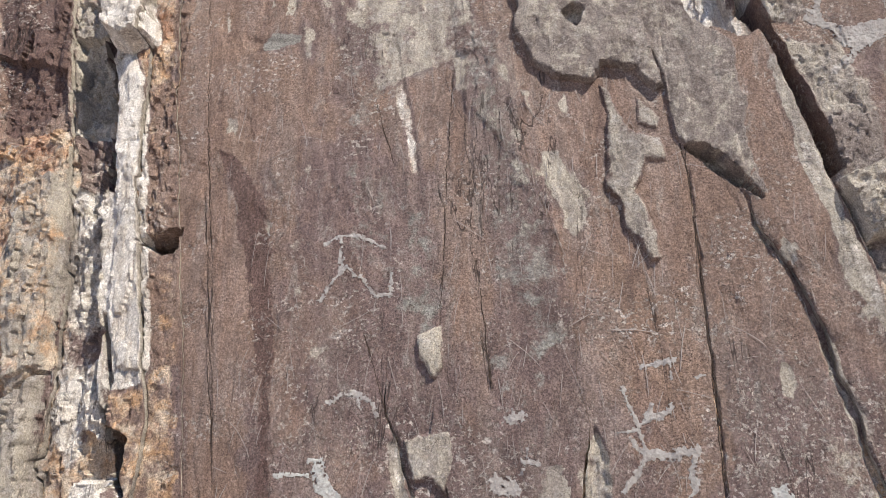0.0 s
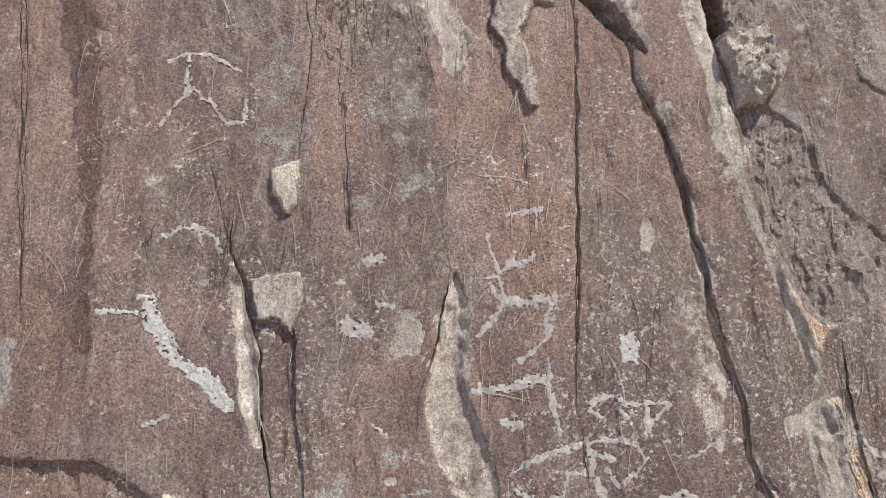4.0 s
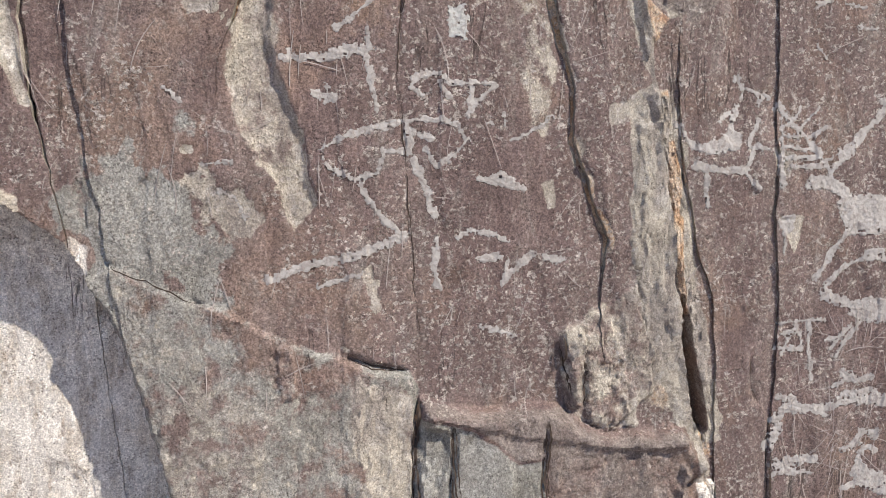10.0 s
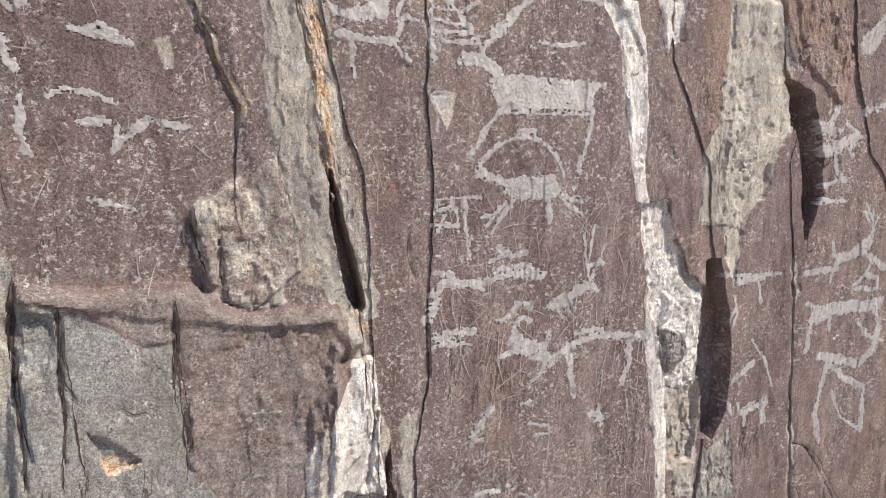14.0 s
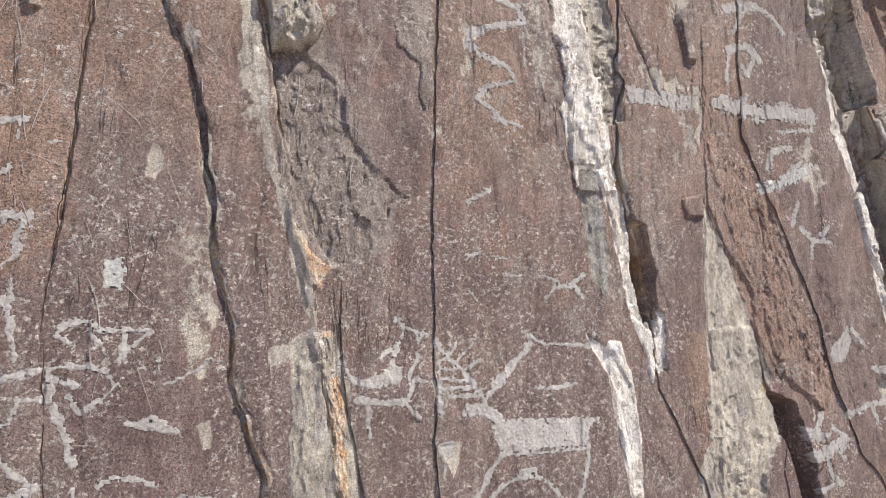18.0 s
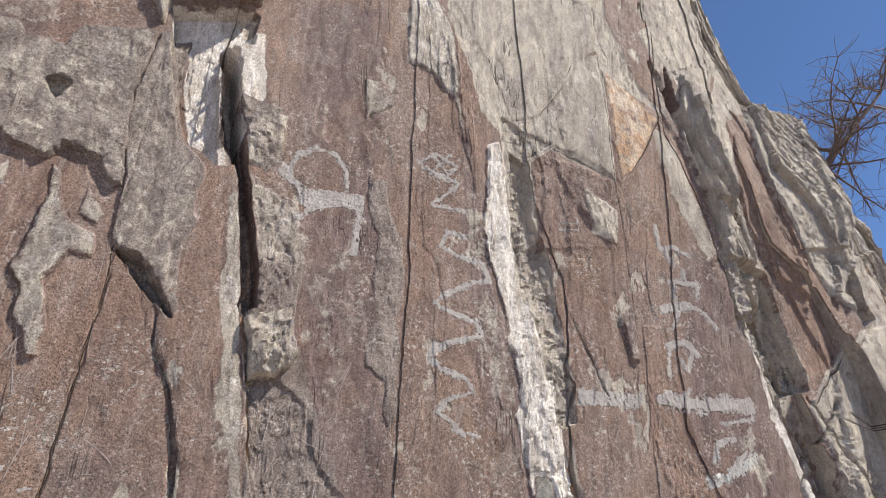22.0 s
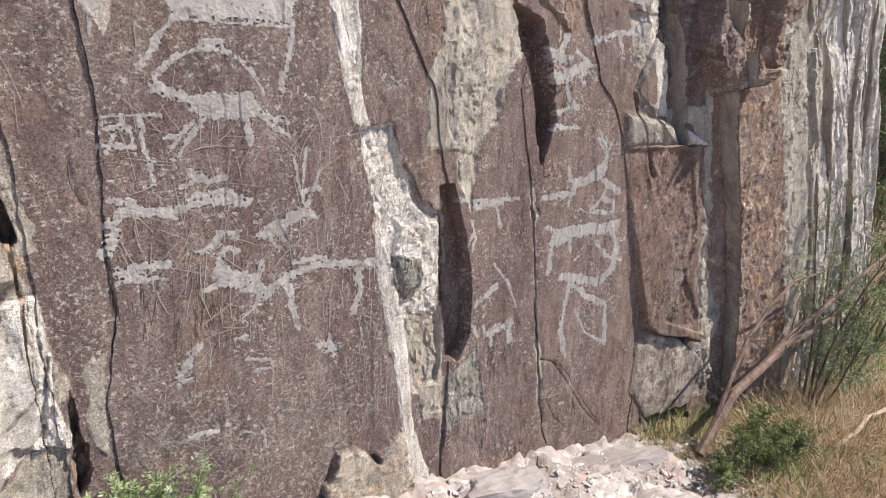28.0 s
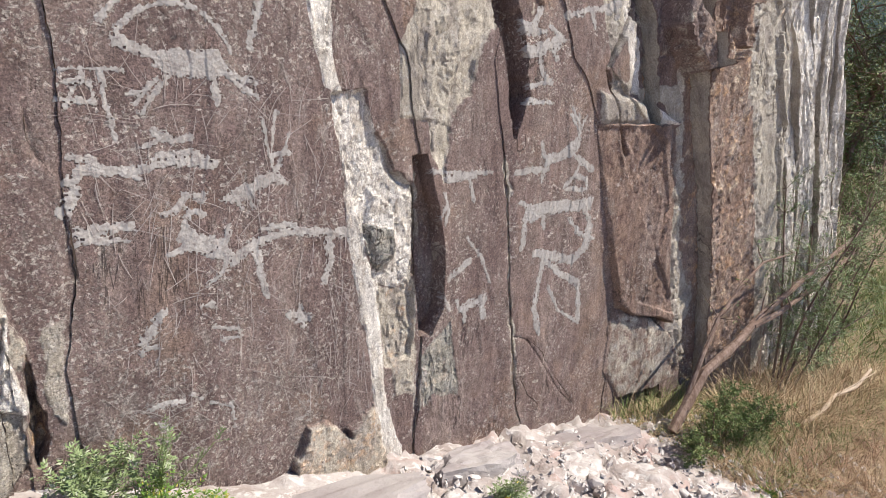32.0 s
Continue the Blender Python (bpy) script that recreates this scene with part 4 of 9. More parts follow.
region([(1.094, 3.653), (1.21, 3.606), (1.298, 3.438), (1.311, 3.206), (1.245, 3.213), (1.202, 3.277), (1.105, 3.287)], 0.008, 'p.8 w.4', 0.012, 0.006, 0.005)
region([(1.251, 3.423), (1.336, 3.263), (1.38, 3.033), (1.355, 2.959), (1.298, 3.154)], 0.004, 'p.6 w.3', 0.008, 0.006, 0.005)
region([(1.519, 2.522), (1.627, 2.566), (1.638, 2.272), (1.704, 2.034), (1.672, 1.969), (1.593, 2.074), (1.552, 2.295)], 0.004, 'w.55 p.7', 0.006, 0.012, 0.005)
region([(1.605, 1.963), (1.669, 1.96), (1.701, 1.737), (1.704, 1.61), (1.647, 1.668)], 0, 'g.7', 0.006, 0.006, 0.005)
region([(1.677, 1.978), (1.719, 2.037), (1.786, 1.848), (1.841, 1.622), (1.894, 1.56), (1.897, 1.412), (1.868, 1.393), (1.843, 1.521), (1.785, 1.553), (1.729, 1.773)], -0.012, 'w.7 o.45', 0.008, 0.006, 0.005)
region([(1.625, 1.513), (1.719, 1.456), (1.775, 1.364), (1.796, 1.091), (1.755, 1.094), (1.732, 1.334)], -0.006, 'w.8', 0.006, 0.006, 0.005)
region([(1.786, 1.848), (1.861, 1.69), (1.863, 1.558), (1.815, 1.685)], -0.06, 'o.4', 0.008, 0.006, 0.005)
region([(2.062, 1.925), (2.124, 1.809), (2.248, 1.656), (2.271, 1.51), (2.317, 1.401), (2.308, 1.346), (2.35, 1.219), (2.28, 1.134), (2.253, 0.999), (2.197, 0.955), (2.177, 0.763), (2.115, 0.901), (2.055, 1.1), (2.067, 1.571)], -0.008, 'p.75 g.45', 0.006, 0.012, 0.008)
region([(2.071, 2.117), (2.352, 2.018), (2.409, 1.787), (2.531, 1.6), (2.601, 1.365), (2.54, 1.279), (2.364, 1.416), (2.27, 1.639), (2.138, 1.885)], 0.004, 'b1 r.35', 0.008, 0.008, 0.005)
region([(2.303, 2.881), (2.591, 2.768), (2.697, 2.256), (2.808, 1.964), (2.851, 1.705), (3.026, 1.027), (3.19, 0.659), (2.764, 0.722), (2.586, 1.365), (2.391, 1.845), (2.26, 2.16)], 0, 'b.35', 0, 0.02, 0.005)
region([(2.472, 2.144), (2.542, 2.222), (2.6, 1.976), (2.527, 1.944)], 0, 'p.5', 0, 0.03, 0.005)
region([(2.311, 1.343), (2.424, 1.318), (2.494, 1.03), (2.45, 0.891), (2.399, 1.091), (2.344, 1.238)], -0.09, '', 0.006, 0.006, 0.005)
region([(1.916, 2.838), (1.996, 2.874), (2.033, 2.435), (2.074, 1.931), (2.045, 1.926), (1.997, 2.289)], 0, '', 0, 0.006, 0.005)
flake([(1.966, 2.51), (2.021, 2.568), (2.04, 2.359), (2.003, 2.367)], 0.014, 'p.4', 0.004, 0.006, 0.005, 'small pale elongated flake')
flake([(1.971, 1.913), (2.049, 1.936), (2.043, 1.871), (1.986, 1.862)], 0.007, 'b.6 o.2', 0.004, 0.006, 0.005, 'small round rusty flake')
region([(1.8, 0.984), (1.898, 1.002), (1.933, 0.898), (2.002, 0.79), (2.077, 0.736), (2.09, 0.535), (2.083, 0.227), (2, 0.209), (1.927, 0.572), (1.859, 0.736)], -0.02, 'w.42 p.8', 0.01, 0.008, 0.005)
region([(1.921, 0.747), (1.997, 0.695), (2.013, 0.562), (1.948, 0.52), (1.916, 0.638)], 0.012, 'g.7 p.4', 0.005, 0.006, 0.005)
region([(1.834, 0.745), (1.878, 0.688), (1.955, 0.433), (2.001, 0.095), (2.069, -0.107), (1.982, -0.087), (1.94, 0.224), (1.874, 0.53)], 0.004, 'w.85 o.2', 0.004, 0.006, 0.005)
region([(1.977, 0.516), (2.091, 0.447), (2.114, 0.083), (2.037, 0.104), (1.997, 0.283)], 0, 'p.6 o.35', 0.008, 0.006, 0.005)
region([(2.047, 1.149), (2.131, 1.053), (2.124, 0.882), (2.176, 0.993), (2.203, 1.163), (2.146, 1.357), (2.035, 1.34)], 0, 'p.6 o.4', 0.008, 0.006, 0.005)
region([(2.116, 0.219), (2.234, 0.31), (2.309, 0.008), (2.139, 0.035)], 0, 'g.6 p.4 o.3', 0.01, 0.006, 0.005)
region([(2.183, 0.064), (2.439, -0.006), (2.531, -0.099), (2.343, -0.089), (2.164, 0.008)], 0.002, 'o.2 p.3', 0.004, 0.014, 0.005)
region([(2.129, 1.2), (2.31, 1.263), (2.275, 1.076), (2.178, 0.978), (2.131, 1.053)], 0, 'p.7 g.3', 0.006, 0.006, 0.005)
flake([(2.836, 0.94), (2.988, 0.943), (3.201, 0.943), (3.244, 0.682), (3.319, 0.353), (3.391, 0.118), (3.291, 0.161), (3.164, 0.185), (3.066, 0.236), (2.997, 0.428), (2.909, 0.695)], 0.075, 'b1 d.42', 0.004, 0.004, 0.004, 'rusty brown rough block under a white ledge', True)
region([(2.818, 1.05), (3.09, 1.02), (3.276, 0.949), (2.84, 0.94)], 0.02, 'p.8 w.3', 0.004, 0.004, 0.02)
flake([(3.049, 0.214), (3.258, 0.162), (3.389, 0.084), (3.464, -0.042), (3.456, -0.139), (3.342, -0.181), (3.139, -0.185), (3.051, -0.034)], 0.07, 'b.6 p.45', 0.004, 0.006, 0.012, "rounded brown stone at the slab's foot", True)
flake([(1.703, 0.001), (1.742, 0.093), (1.782, 0.102), (1.872, 0.024), (1.857, 0.057), (1.948, 0.11), (2.018, -0.172), (1.954, -0.189), (1.695, -0.07)], 0.03, 'o.4 p.6 w.3', 0.008, 0.006, 0.005, "pale broken stone at the panel's lower corner")
region([(0.935, 0.322), (1.08, 0.457), (1.092, 0.577), (0.984, 0.705)], 0.01, 'p.8 g.3', 0.006, 0.006, 0.005)
region([(1.097, 0.528), (1.128, 0.446), (1.128, 0.231), (1.067, 0.141), (0.92, 0.199), (1.069, 0.358)], 0.02, 'p.6 o.25', 0.008, 0.006, 0.005)
region([(1.153, 0.492), (1.19, 0.497), (1.181, 0.27), (1.156, 0.292)], 0.004, 'p.7 o.3', 0.006, 0.006, 0.005)
region([(1.123, 0.447), (1.133, 0.34), (1.151, 0.238), (1.123, 0.176), (1.118, 0.317)], -0.05, 'o.5', 0.006, 0.006, 0.005)
region([(0.649, 2.39), (0.699, 2.392), (0.71, 2.237), (0.735, 2.088), (0.763, 1.944), (0.794, 1.818), (0.837, 1.683), (0.886, 1.565), (0.895, 1.507), (0.871, 1.541), (0.814, 1.707), (0.766, 1.855), (0.727, 1.995), (0.7, 2.114), (0.681, 2.236), (0.652, 2.305)], 0, 'w.4 o.3 p.8', 0.003, 0.008, 0.005)
region([(0.835, 1.472), (0.928, 1.482), (0.979, 1.262), (1.042, 0.972), (1.097, 0.741), (1.051, 0.732), (0.979, 0.889), (0.919, 1.057), (0.864, 1.256)], 0, 'p.85 o.16 w.36', 0.004, 0.012, 0.005)
region([(-0.104, 2.237), (-0.017, 2.281), (0.06, 2.096), (0.073, 1.868), (-0.01, 1.818), (-0.086, 2.015)], 0, 'g.42 p.2', 0.001, 0.04, 0.005)
region([(-0.357, 2.35), (-0.233, 2.355), (-0.204, 1.961), (-0.274, 1.923), (-0.334, 2.15)], 0, 'g.4', 0.001, 0.04, 0.005)
region([(-0.608, 2.206), (-0.486, 2.264), (-0.437, 1.835), (-0.532, 1.809), (-0.573, 1.953)], 0, 'p.33', 0.001, 0.04, 0.005)
region([(-0.193, 2.357), (-0.13, 2.359), (-0.11, 2.091), (-0.126, 1.926), (-0.171, 1.962)], 0, 'b1 o.22', 0, 0.02, 0.005)
region([(-0.806, 2.332), (-0.744, 2.335), (-0.698, 1.95), (-0.681, 1.558), (-0.727, 1.714)], 0, 'b1 o.25', 0, 0.02, 0.005)
region([(0.122, 2.071), (0.364, 2.171), (0.364, 1.655), (0.295, 1.562), (0.157, 1.784)], 0, 'b1 o.12', 0, 0.05, 0.005)
region([(0.074, 1.653), (0.109, 1.712), (0.143, 1.562), (0.165, 1.428), (0.175, 1.3), (0.108, 1.3), (0.063, 1.472)], 0, 'p.5 r.5', 0.003, 0.014, 0.005)
region([(0.563, 1.753), (0.64, 1.705), (0.678, 1.427), (0.629, 1.405), (0.581, 1.564)], 0, 'p.4 g.3', 0.002, 0.03, 0.005)
region([(0.039, 2.366), (0.11, 2.369), (0.174, 2.288), (0.11, 2.204), (0.059, 2.256)], 0, 'p.45 g.3', 0.003, 0.02, 0.005)
region([(0.05, 2.404), (0.087, 2.407), (0.102, 2.29), (0.071, 2.29)], 0, 'p.9', 0.002, 0.006, 0.005)
region([(0.102, 2.29), (0.127, 2.303), (0.137, 2.216), (0.111, 2.184), (0.086, 2.206)], 0, 'p.8', 0.002, 0.006, 0.005)
region([(0.869, 2.526), (1.029, 2.672), (1.049, 2.324), (0.99, 1.97), (0.932, 2.083), (0.885, 2.247)], 0, 'p.34 g.35', 0.001, 0.04, 0.005)
region([(1.615, 2.986), (1.705, 2.989), (1.789, 2.798), (1.949, 2.424), (1.915, 2.32), (1.782, 2.653), (1.654, 2.808)], 0, 'b1 o.1', 0.004, 0.02, 0.005)
region([(0.862, 1.41), (0.925, 1.423), (0.941, 1.317), (0.961, 1.207), (0.982, 1.092), (0.995, 0.997), (1.007, 0.85), (1.037, 0.721), (1.075, 0.661), (1.045, 0.641), (0.992, 0.725), (0.979, 0.777), (0.967, 0.877), (0.918, 0.892), (0.9, 0.999), (0.872, 1.102), (0.855, 1.179)], 0.004, 'p.95 w.2', 0.003, 0.006, 0.004)
region([(0.931, 1.381), (0.947, 1.383), (0.973, 1.207), (0.987, 1.069), (0.997, 1.021), (0.985, 1.045), (0.956, 1.207)], 0.003, 'o.9', 0.002, 0.003, 0.003)
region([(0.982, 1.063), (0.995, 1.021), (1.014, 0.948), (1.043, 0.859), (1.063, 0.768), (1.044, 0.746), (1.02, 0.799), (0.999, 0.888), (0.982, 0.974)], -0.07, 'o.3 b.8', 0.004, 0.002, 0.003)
region([(0.71, 0.987), (0.76, 1.014), (0.826, 1.057), (0.871, 1.085), (0.877, 1.034), (0.918, 0.952), (0.917, 0.856), (0.869, 0.811), (0.821, 0.773), (0.764, 0.784), (0.732, 0.816), (0.723, 0.891)], 0.008, 'p.45 b.5 o.22', 0.006, 0.004, 0.003)
region([(0.416, 0.862), (0.452, 0.849), (0.536, 0.828), (0.646, 0.823), (0.721, 0.828), (0.753, 0.797), (0.821, 0.767), (0.992, 0.776), (0.992, 0.738), (0.82, 0.743), (0.687, 0.768), (0.486, 0.809), (0.423, 0.825)], 0.006, 'b.4 r.4', 0.003, 0.004, 0.006)
region([(0.985, 0.609), (1.018, 0.645), (1.082, 0.647), (1.096, 0.525), (1.092, 0.439), (1.12, 0.319), (0.979, 0.351), (0.979, 0.464)], 0.012, 'w.85', 0.006, 0.003, 0.003)
region([(1.802, 0.981), (1.891, 0.998), (1.934, 0.884), (1.976, 0.789), (2.035, 0.729), (2.068, 0.719), (2.08, 0.552), (2.05, 0.455), (1.985, 0.464), (1.921, 0.571), (1.856, 0.704), (1.832, 0.844)], 0.004, 'w.9', 0.008, 0.003, 0.003)
region([(1.906, 0.649), (2.002, 0.627), (2.017, 0.543), (1.963, 0.506), (1.911, 0.572)], 0.012, 'g.7 p.4', 0.004, 0.003, 0.004)
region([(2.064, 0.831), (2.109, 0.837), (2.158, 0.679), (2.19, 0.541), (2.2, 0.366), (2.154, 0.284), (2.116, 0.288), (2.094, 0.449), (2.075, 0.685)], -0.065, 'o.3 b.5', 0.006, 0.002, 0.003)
region([(2.065, 1.531), (2.252, 1.549), (2.292, 1.344), (2.273, 1.157), (2.199, 1.063), (2.147, 0.907), (2.132, 0.828), (2.087, 1.094), (2.088, 1.318)], 0.006, 'p.95', 0.003, 0.005, 0.003)
region([(1.963, 1.52), (2.061, 1.531), (2.078, 1.317), (2.019, 1.108), (1.994, 1.269)], 0, 'b1 o.2', 0.003, 0.004, 0.003)
region([(0.813, 1.899), (0.974, 1.911), (1.017, 1.867), (1.069, 1.812), (1.064, 1.701), (1.007, 1.654), (0.939, 1.643), (0.887, 1.665), (0.841, 1.734), (0.799, 1.819)], 0.0, 'r.8 p.3', 0.002, 0.004, 0.003)
region([(0.713, 2.288), (0.769, 2.304), (0.846, 2.264), (0.891, 2.182), (0.953, 2.034), (0.996, 1.944), (1.027, 1.881), (0.996, 1.668), (0.91, 1.678), (0.857, 1.762), (0.792, 1.843), (0.785, 1.989), (0.753, 2.136)], 0.0, 'r.8 p.2', 0.002, 0.004, 0.003)
region([(0.74, 2.449), (0.851, 2.454), (0.838, 2.194), (0.754, 2.147), (0.719, 2.274)], 0.01, 'r.8 p.2', 0.007, 0.004, 0.003)
region([(0.362, 3.192), (0.58, 3.28), (0.531, 3.158), (0.519, 3.035), (0.575, 2.708), (0.458, 2.76), (0.391, 3.002)], -0.03, 'w.7 o.35', 0.008, 0.003, 0.003)
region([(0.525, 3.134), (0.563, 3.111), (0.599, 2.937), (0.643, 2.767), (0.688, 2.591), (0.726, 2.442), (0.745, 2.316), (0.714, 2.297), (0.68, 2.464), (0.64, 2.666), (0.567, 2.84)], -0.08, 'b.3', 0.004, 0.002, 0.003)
region([(2.052, 1.896), (2.135, 1.784), (2.221, 1.629), (2.27, 1.486), (2.289, 1.34), (2.229, 1.198), (2.191, 1.061), (2.18, 0.923), (2.015, 0.942), (2.0, 1.124), (2.055, 1.237), (2.063, 1.475), (2.051, 1.718)], 0.004, 'p.95 g.2', 0.004, 0.004, 0.003)
region([(2.069, 2.063), (2.075, 2.495), (2.147, 2.521), (2.142, 2.288), (2.236, 2.064), (2.328, 1.908), (2.456, 1.651), (2.555, 1.42), (2.472, 1.341), (2.366, 1.396), (2.267, 1.522), (2.163, 1.733), (2.076, 1.919)], 0.004, 'b1 o.22', 0.003, 0.004, 0.003)
region([(1.785, 1.831), (1.828, 1.822), (1.852, 1.693), (1.852, 1.562), (1.829, 1.528), (1.79, 1.686)], -0.05, 'o.6 b.9', 0.004, 0.002, 0.003)
region([(1.655, 1.968), (1.701, 1.963), (1.75, 1.826), (1.787, 1.67), (1.856, 1.514), (1.871, 1.449), (1.847, 1.381), (1.821, 1.463), (1.772, 1.588), (1.727, 1.838)], 0.006, 'w.85 o.25', 0.006, 0.004, 0.003)
region([(1.544, 2.129), (1.604, 2.227), (1.692, 2.257), (1.719, 2.008), (1.663, 1.97), (1.578, 1.989)], 0.004, 'w.75', 0.005, 0.005, 0.003)
region([(1.699, 1.488), (1.739, 1.483), (1.774, 1.398), (1.79, 1.243), (1.792, 1.091), (1.823, 0.998), (1.776, 1.004), (1.74, 1.155), (1.707, 1.305)], 0.004, 'w.9', 0.006, 0.003, 0.003)
region([(3.065, 1.773), (3.317, 1.801), (3.366, 1.532), (3.376, 1.264), (3.292, 1.135), (3.21, 1.437)], -0.05, 'b.5', 0.004, 0.002, 0.003)
region([(3.282, 1.848), (3.398, 1.869), (3.555, 1.828), (3.608, 1.544), (3.524, 1.239), (3.374, 1.242), (3.366, 1.532)], 0.03, 'b1 d.3 o.2', 0.012, 0.002, 0.003)
flake([(0.315, 3.443), (0.619, 3.567), (0.624, 3.408), (0.587, 3.307), (0.47, 3.287), (0.347, 3.234)], 0.06, 'p.7 r.4', 0.01, 0.003, 0.004, 'grey cap of rock jutting over a pale hollow')
groove([(0.71, 0.987), (0.722, 0.926), (0.732, 0.822)], 0.004, 0.02)
groove([(2.824, 2.2), (2.912, 2.038), (2.968, 1.748), (3.044, 1.435), (3.057, 1.042)], 0.01, 0.05)
groove([(2.998, 2.335), (2.751, 2.009), (2.787, 1.814), (3.019, 1.432), (2.853, 1.125), (2.994, 0.836)], 0.006, 0.045)
groove([(2.847, 2.332), (3.06, 1.991), (3.098, 1.714)], 0.005, 0.03)
groove([(2.985, 2.258), (3.185, 2.224), (3.379, 2.166)], 0.003, 0.012)
groove([(-0.842, 2.378), (-0.82, 2.214), (-0.792, 1.944), (-0.762, 1.717)], 0.002, 0.006)
groove([(0.395, 2.43), (0.386, 2.148), (0.383, 1.862), (0.37, 1.598)], 0.0022, 0.007)
groove([(0.379, 1.864), (0.375, 1.661), (0.364, 1.48), (0.38, 1.368), (0.396, 1.187), (0.416, 0.983)], 0.002, 0.008)
groove([(-0.126, 2.131), (-0.113, 1.95), (-0.106, 1.826)], 0.0025, 0.007)
groove([(-0.407, 1.98), (-0.377, 1.893), (-0.341, 1.749)], 0.002, 0.006)
groove([(0.486, 0.803), (0.484, 0.687), (0.483, 0.573), (0.48, 0.456)], 0.003, 0.01)
groove([(0.676, 0.769), (0.673, 0.651), (0.687, 0.539), (0.696, 0.411)], 0.003, 0.012)
groove([(0.415, 0.847), (0.407, 0.741), (0.41, 0.653), (0.421, 0.538), (0.422, 0.468)], 0.004, 0.02)
region([(-0.139, 1.119), (-0.007, 1.057), (0.082, 1.027), (0.212, 0.953), (0.312, 0.93), (0.406, 0.883), (0.412, 0.527), (-0.019, 0.607), (-0.074, 0.77), (-0.111, 0.903), (-0.141, 0.972)], 0, 'g.5 p.35 b.3', 0.0025, 0.008, 0.004)
region([(0.011, 1.049), (0.091, 1.023), (0.212, 0.951), (0.292, 0.927), (0.281, 0.89), (0.191, 0.861), (0.143, 0.905), (0.061, 0.969)], 0, 'b.5 g.35', 0.002, 0.02, 0.004)
region([(0.296, 0.9), (0.406, 0.852), (0.402, 0.739), (0.376, 0.626), (0.332, 0.559), (0.302, 0.746)], 0.002, 'p.62 g.4', 0.003, 0.012, 0.003)
region([(-0.06, 0.871), (0.022, 0.909), (0.141, 0.821), (0.108, 0.693), (-0.025, 0.661), (-0.065, 0.769)], 0.003, 'g.45 p.4 b.4', 0.003, 0.012, 0.003)
region([(0.43, 0.823), (0.528, 0.801), (0.622, 0.737), (0.682, 0.721), (0.692, 0.497), (0.431, 0.525)], 0, 'g.7 p.2', 0.003, 0.006, 0.003)
region([(0.685, 0.73), (0.897, 0.732), (1.019, 0.744), (1.025, 0.621), (0.938, 0.47), (0.699, 0.496)], 0, 'b.5 r.45', 0.006, 0.006, 0.003)
region([(0.428, 0.854), (0.528, 0.829), (0.727, 0.832), (0.754, 0.789), (0.805, 0.762), (1.001, 0.774), (1.016, 0.746), (0.682, 0.733), (0.622, 0.727), (0.528, 0.801), (0.43, 0.826)], 0.002, 'r.5 p.3 b.2', 0.002, 0.004, 0.004)
region([(0.439, 0.805), (0.492, 0.791), (0.489, 0.663), (0.462, 0.63), (0.435, 0.737)], -0.006, 'g.8', 0.004, 0.004, 0.003)
region([(-1.629, 3.106), (-1.361, 3.067), (-1.311, 2.782), (-1.321, 2.646), (-1.453, 2.586), (-1.495, 2.609)], 0, 'b1 d.6 o.15', 0.012, 0.006, 0.003)
region([(-1.392, 2.4), (-1.228, 2.458), (-1.231, 2.292), (-1.206, 2.046), (-1.205, 1.919), (-1.298, 1.866), (-1.373, 2.145)], 0.01, 'o.42 p.9', 0.006, 0.004, 0.003)
region([(-1.366, 3.081), (-1.207, 3.012), (-1.143, 2.644), (-1.24, 2.613), (-1.318, 2.86)], -0.01, 'p.6 g.5 d.3', 0.02, 0.006, 0.003)
region([(-1.233, 2.399), (-1.088, 2.38), (-1.061, 2.147), (-1.056, 2.017), (-1.191, 2.046), (-1.213, 2.259)], 0, 'p.8 w.45', 0.01, 0.006, 0.003)
# deep black gap: sunk, and its shade deepened with dark paint
region([(-1.211, 3.013), (-1.18, 3.008), (-1.089, 2.514), (-1.079, 2.367), (-1.106, 2.382)], -0.08, 'd.5', 0.006, 0.003, 0.003)
region([(-1.136, 2.772), (-1.08, 2.79), (-1.039, 2.703), (-0.98, 2.272), (-0.947, 2.06), (-0.942, 1.904), (-1.002, 1.902), (-1.04, 2.03), (-1.054, 2.267), (-1.094, 2.603)], 0.012, 'w1', 0.003, 0.004, 0.003)
region([(-1.173, 2.96), (-1.057, 2.97), (-1.02, 2.839), (-1.081, 2.798), (-1.148, 2.825)], 0.03, 'w.9', 0.008, 0.004, 0.003)
region([(-1.028, 2.728), (-0.946, 2.702), (-0.894, 2.271), (-0.865, 1.918), (-0.921, 1.904), (-0.977, 2.271)], 0, 'b1 o.35 d.15', 0.006, 0.004, 0.003)
region([(-0.983, 2.222), (-0.893, 2.264), (-0.903, 2.196)], -0.05, 'b.6', 0.004, 0.003, 0.003)
region([(-0.986, 3.009), (-0.848, 2.991), (-0.771, 2.263), (-0.713, 1.612), (-0.809, 1.613), (-0.875, 2.118)], 0, 'b.85 o.14 g.1', 0.001, 0.006, 0.003)
region([(-0.895, 2.997), (-0.848, 2.991), (-0.758, 2.112), (-0.713, 1.612), (-0.75, 1.613)], 0, 'b.95 o.05', 0.001, 0.004, 0.003)
region([(-0.74, 2.822), (-0.692, 2.848), (-0.597, 2.841), (-0.605, 2.814), (-0.655, 2.805), (-0.712, 2.788)], 0.001, 'g.8', 0.001, 0.008, 0.003)
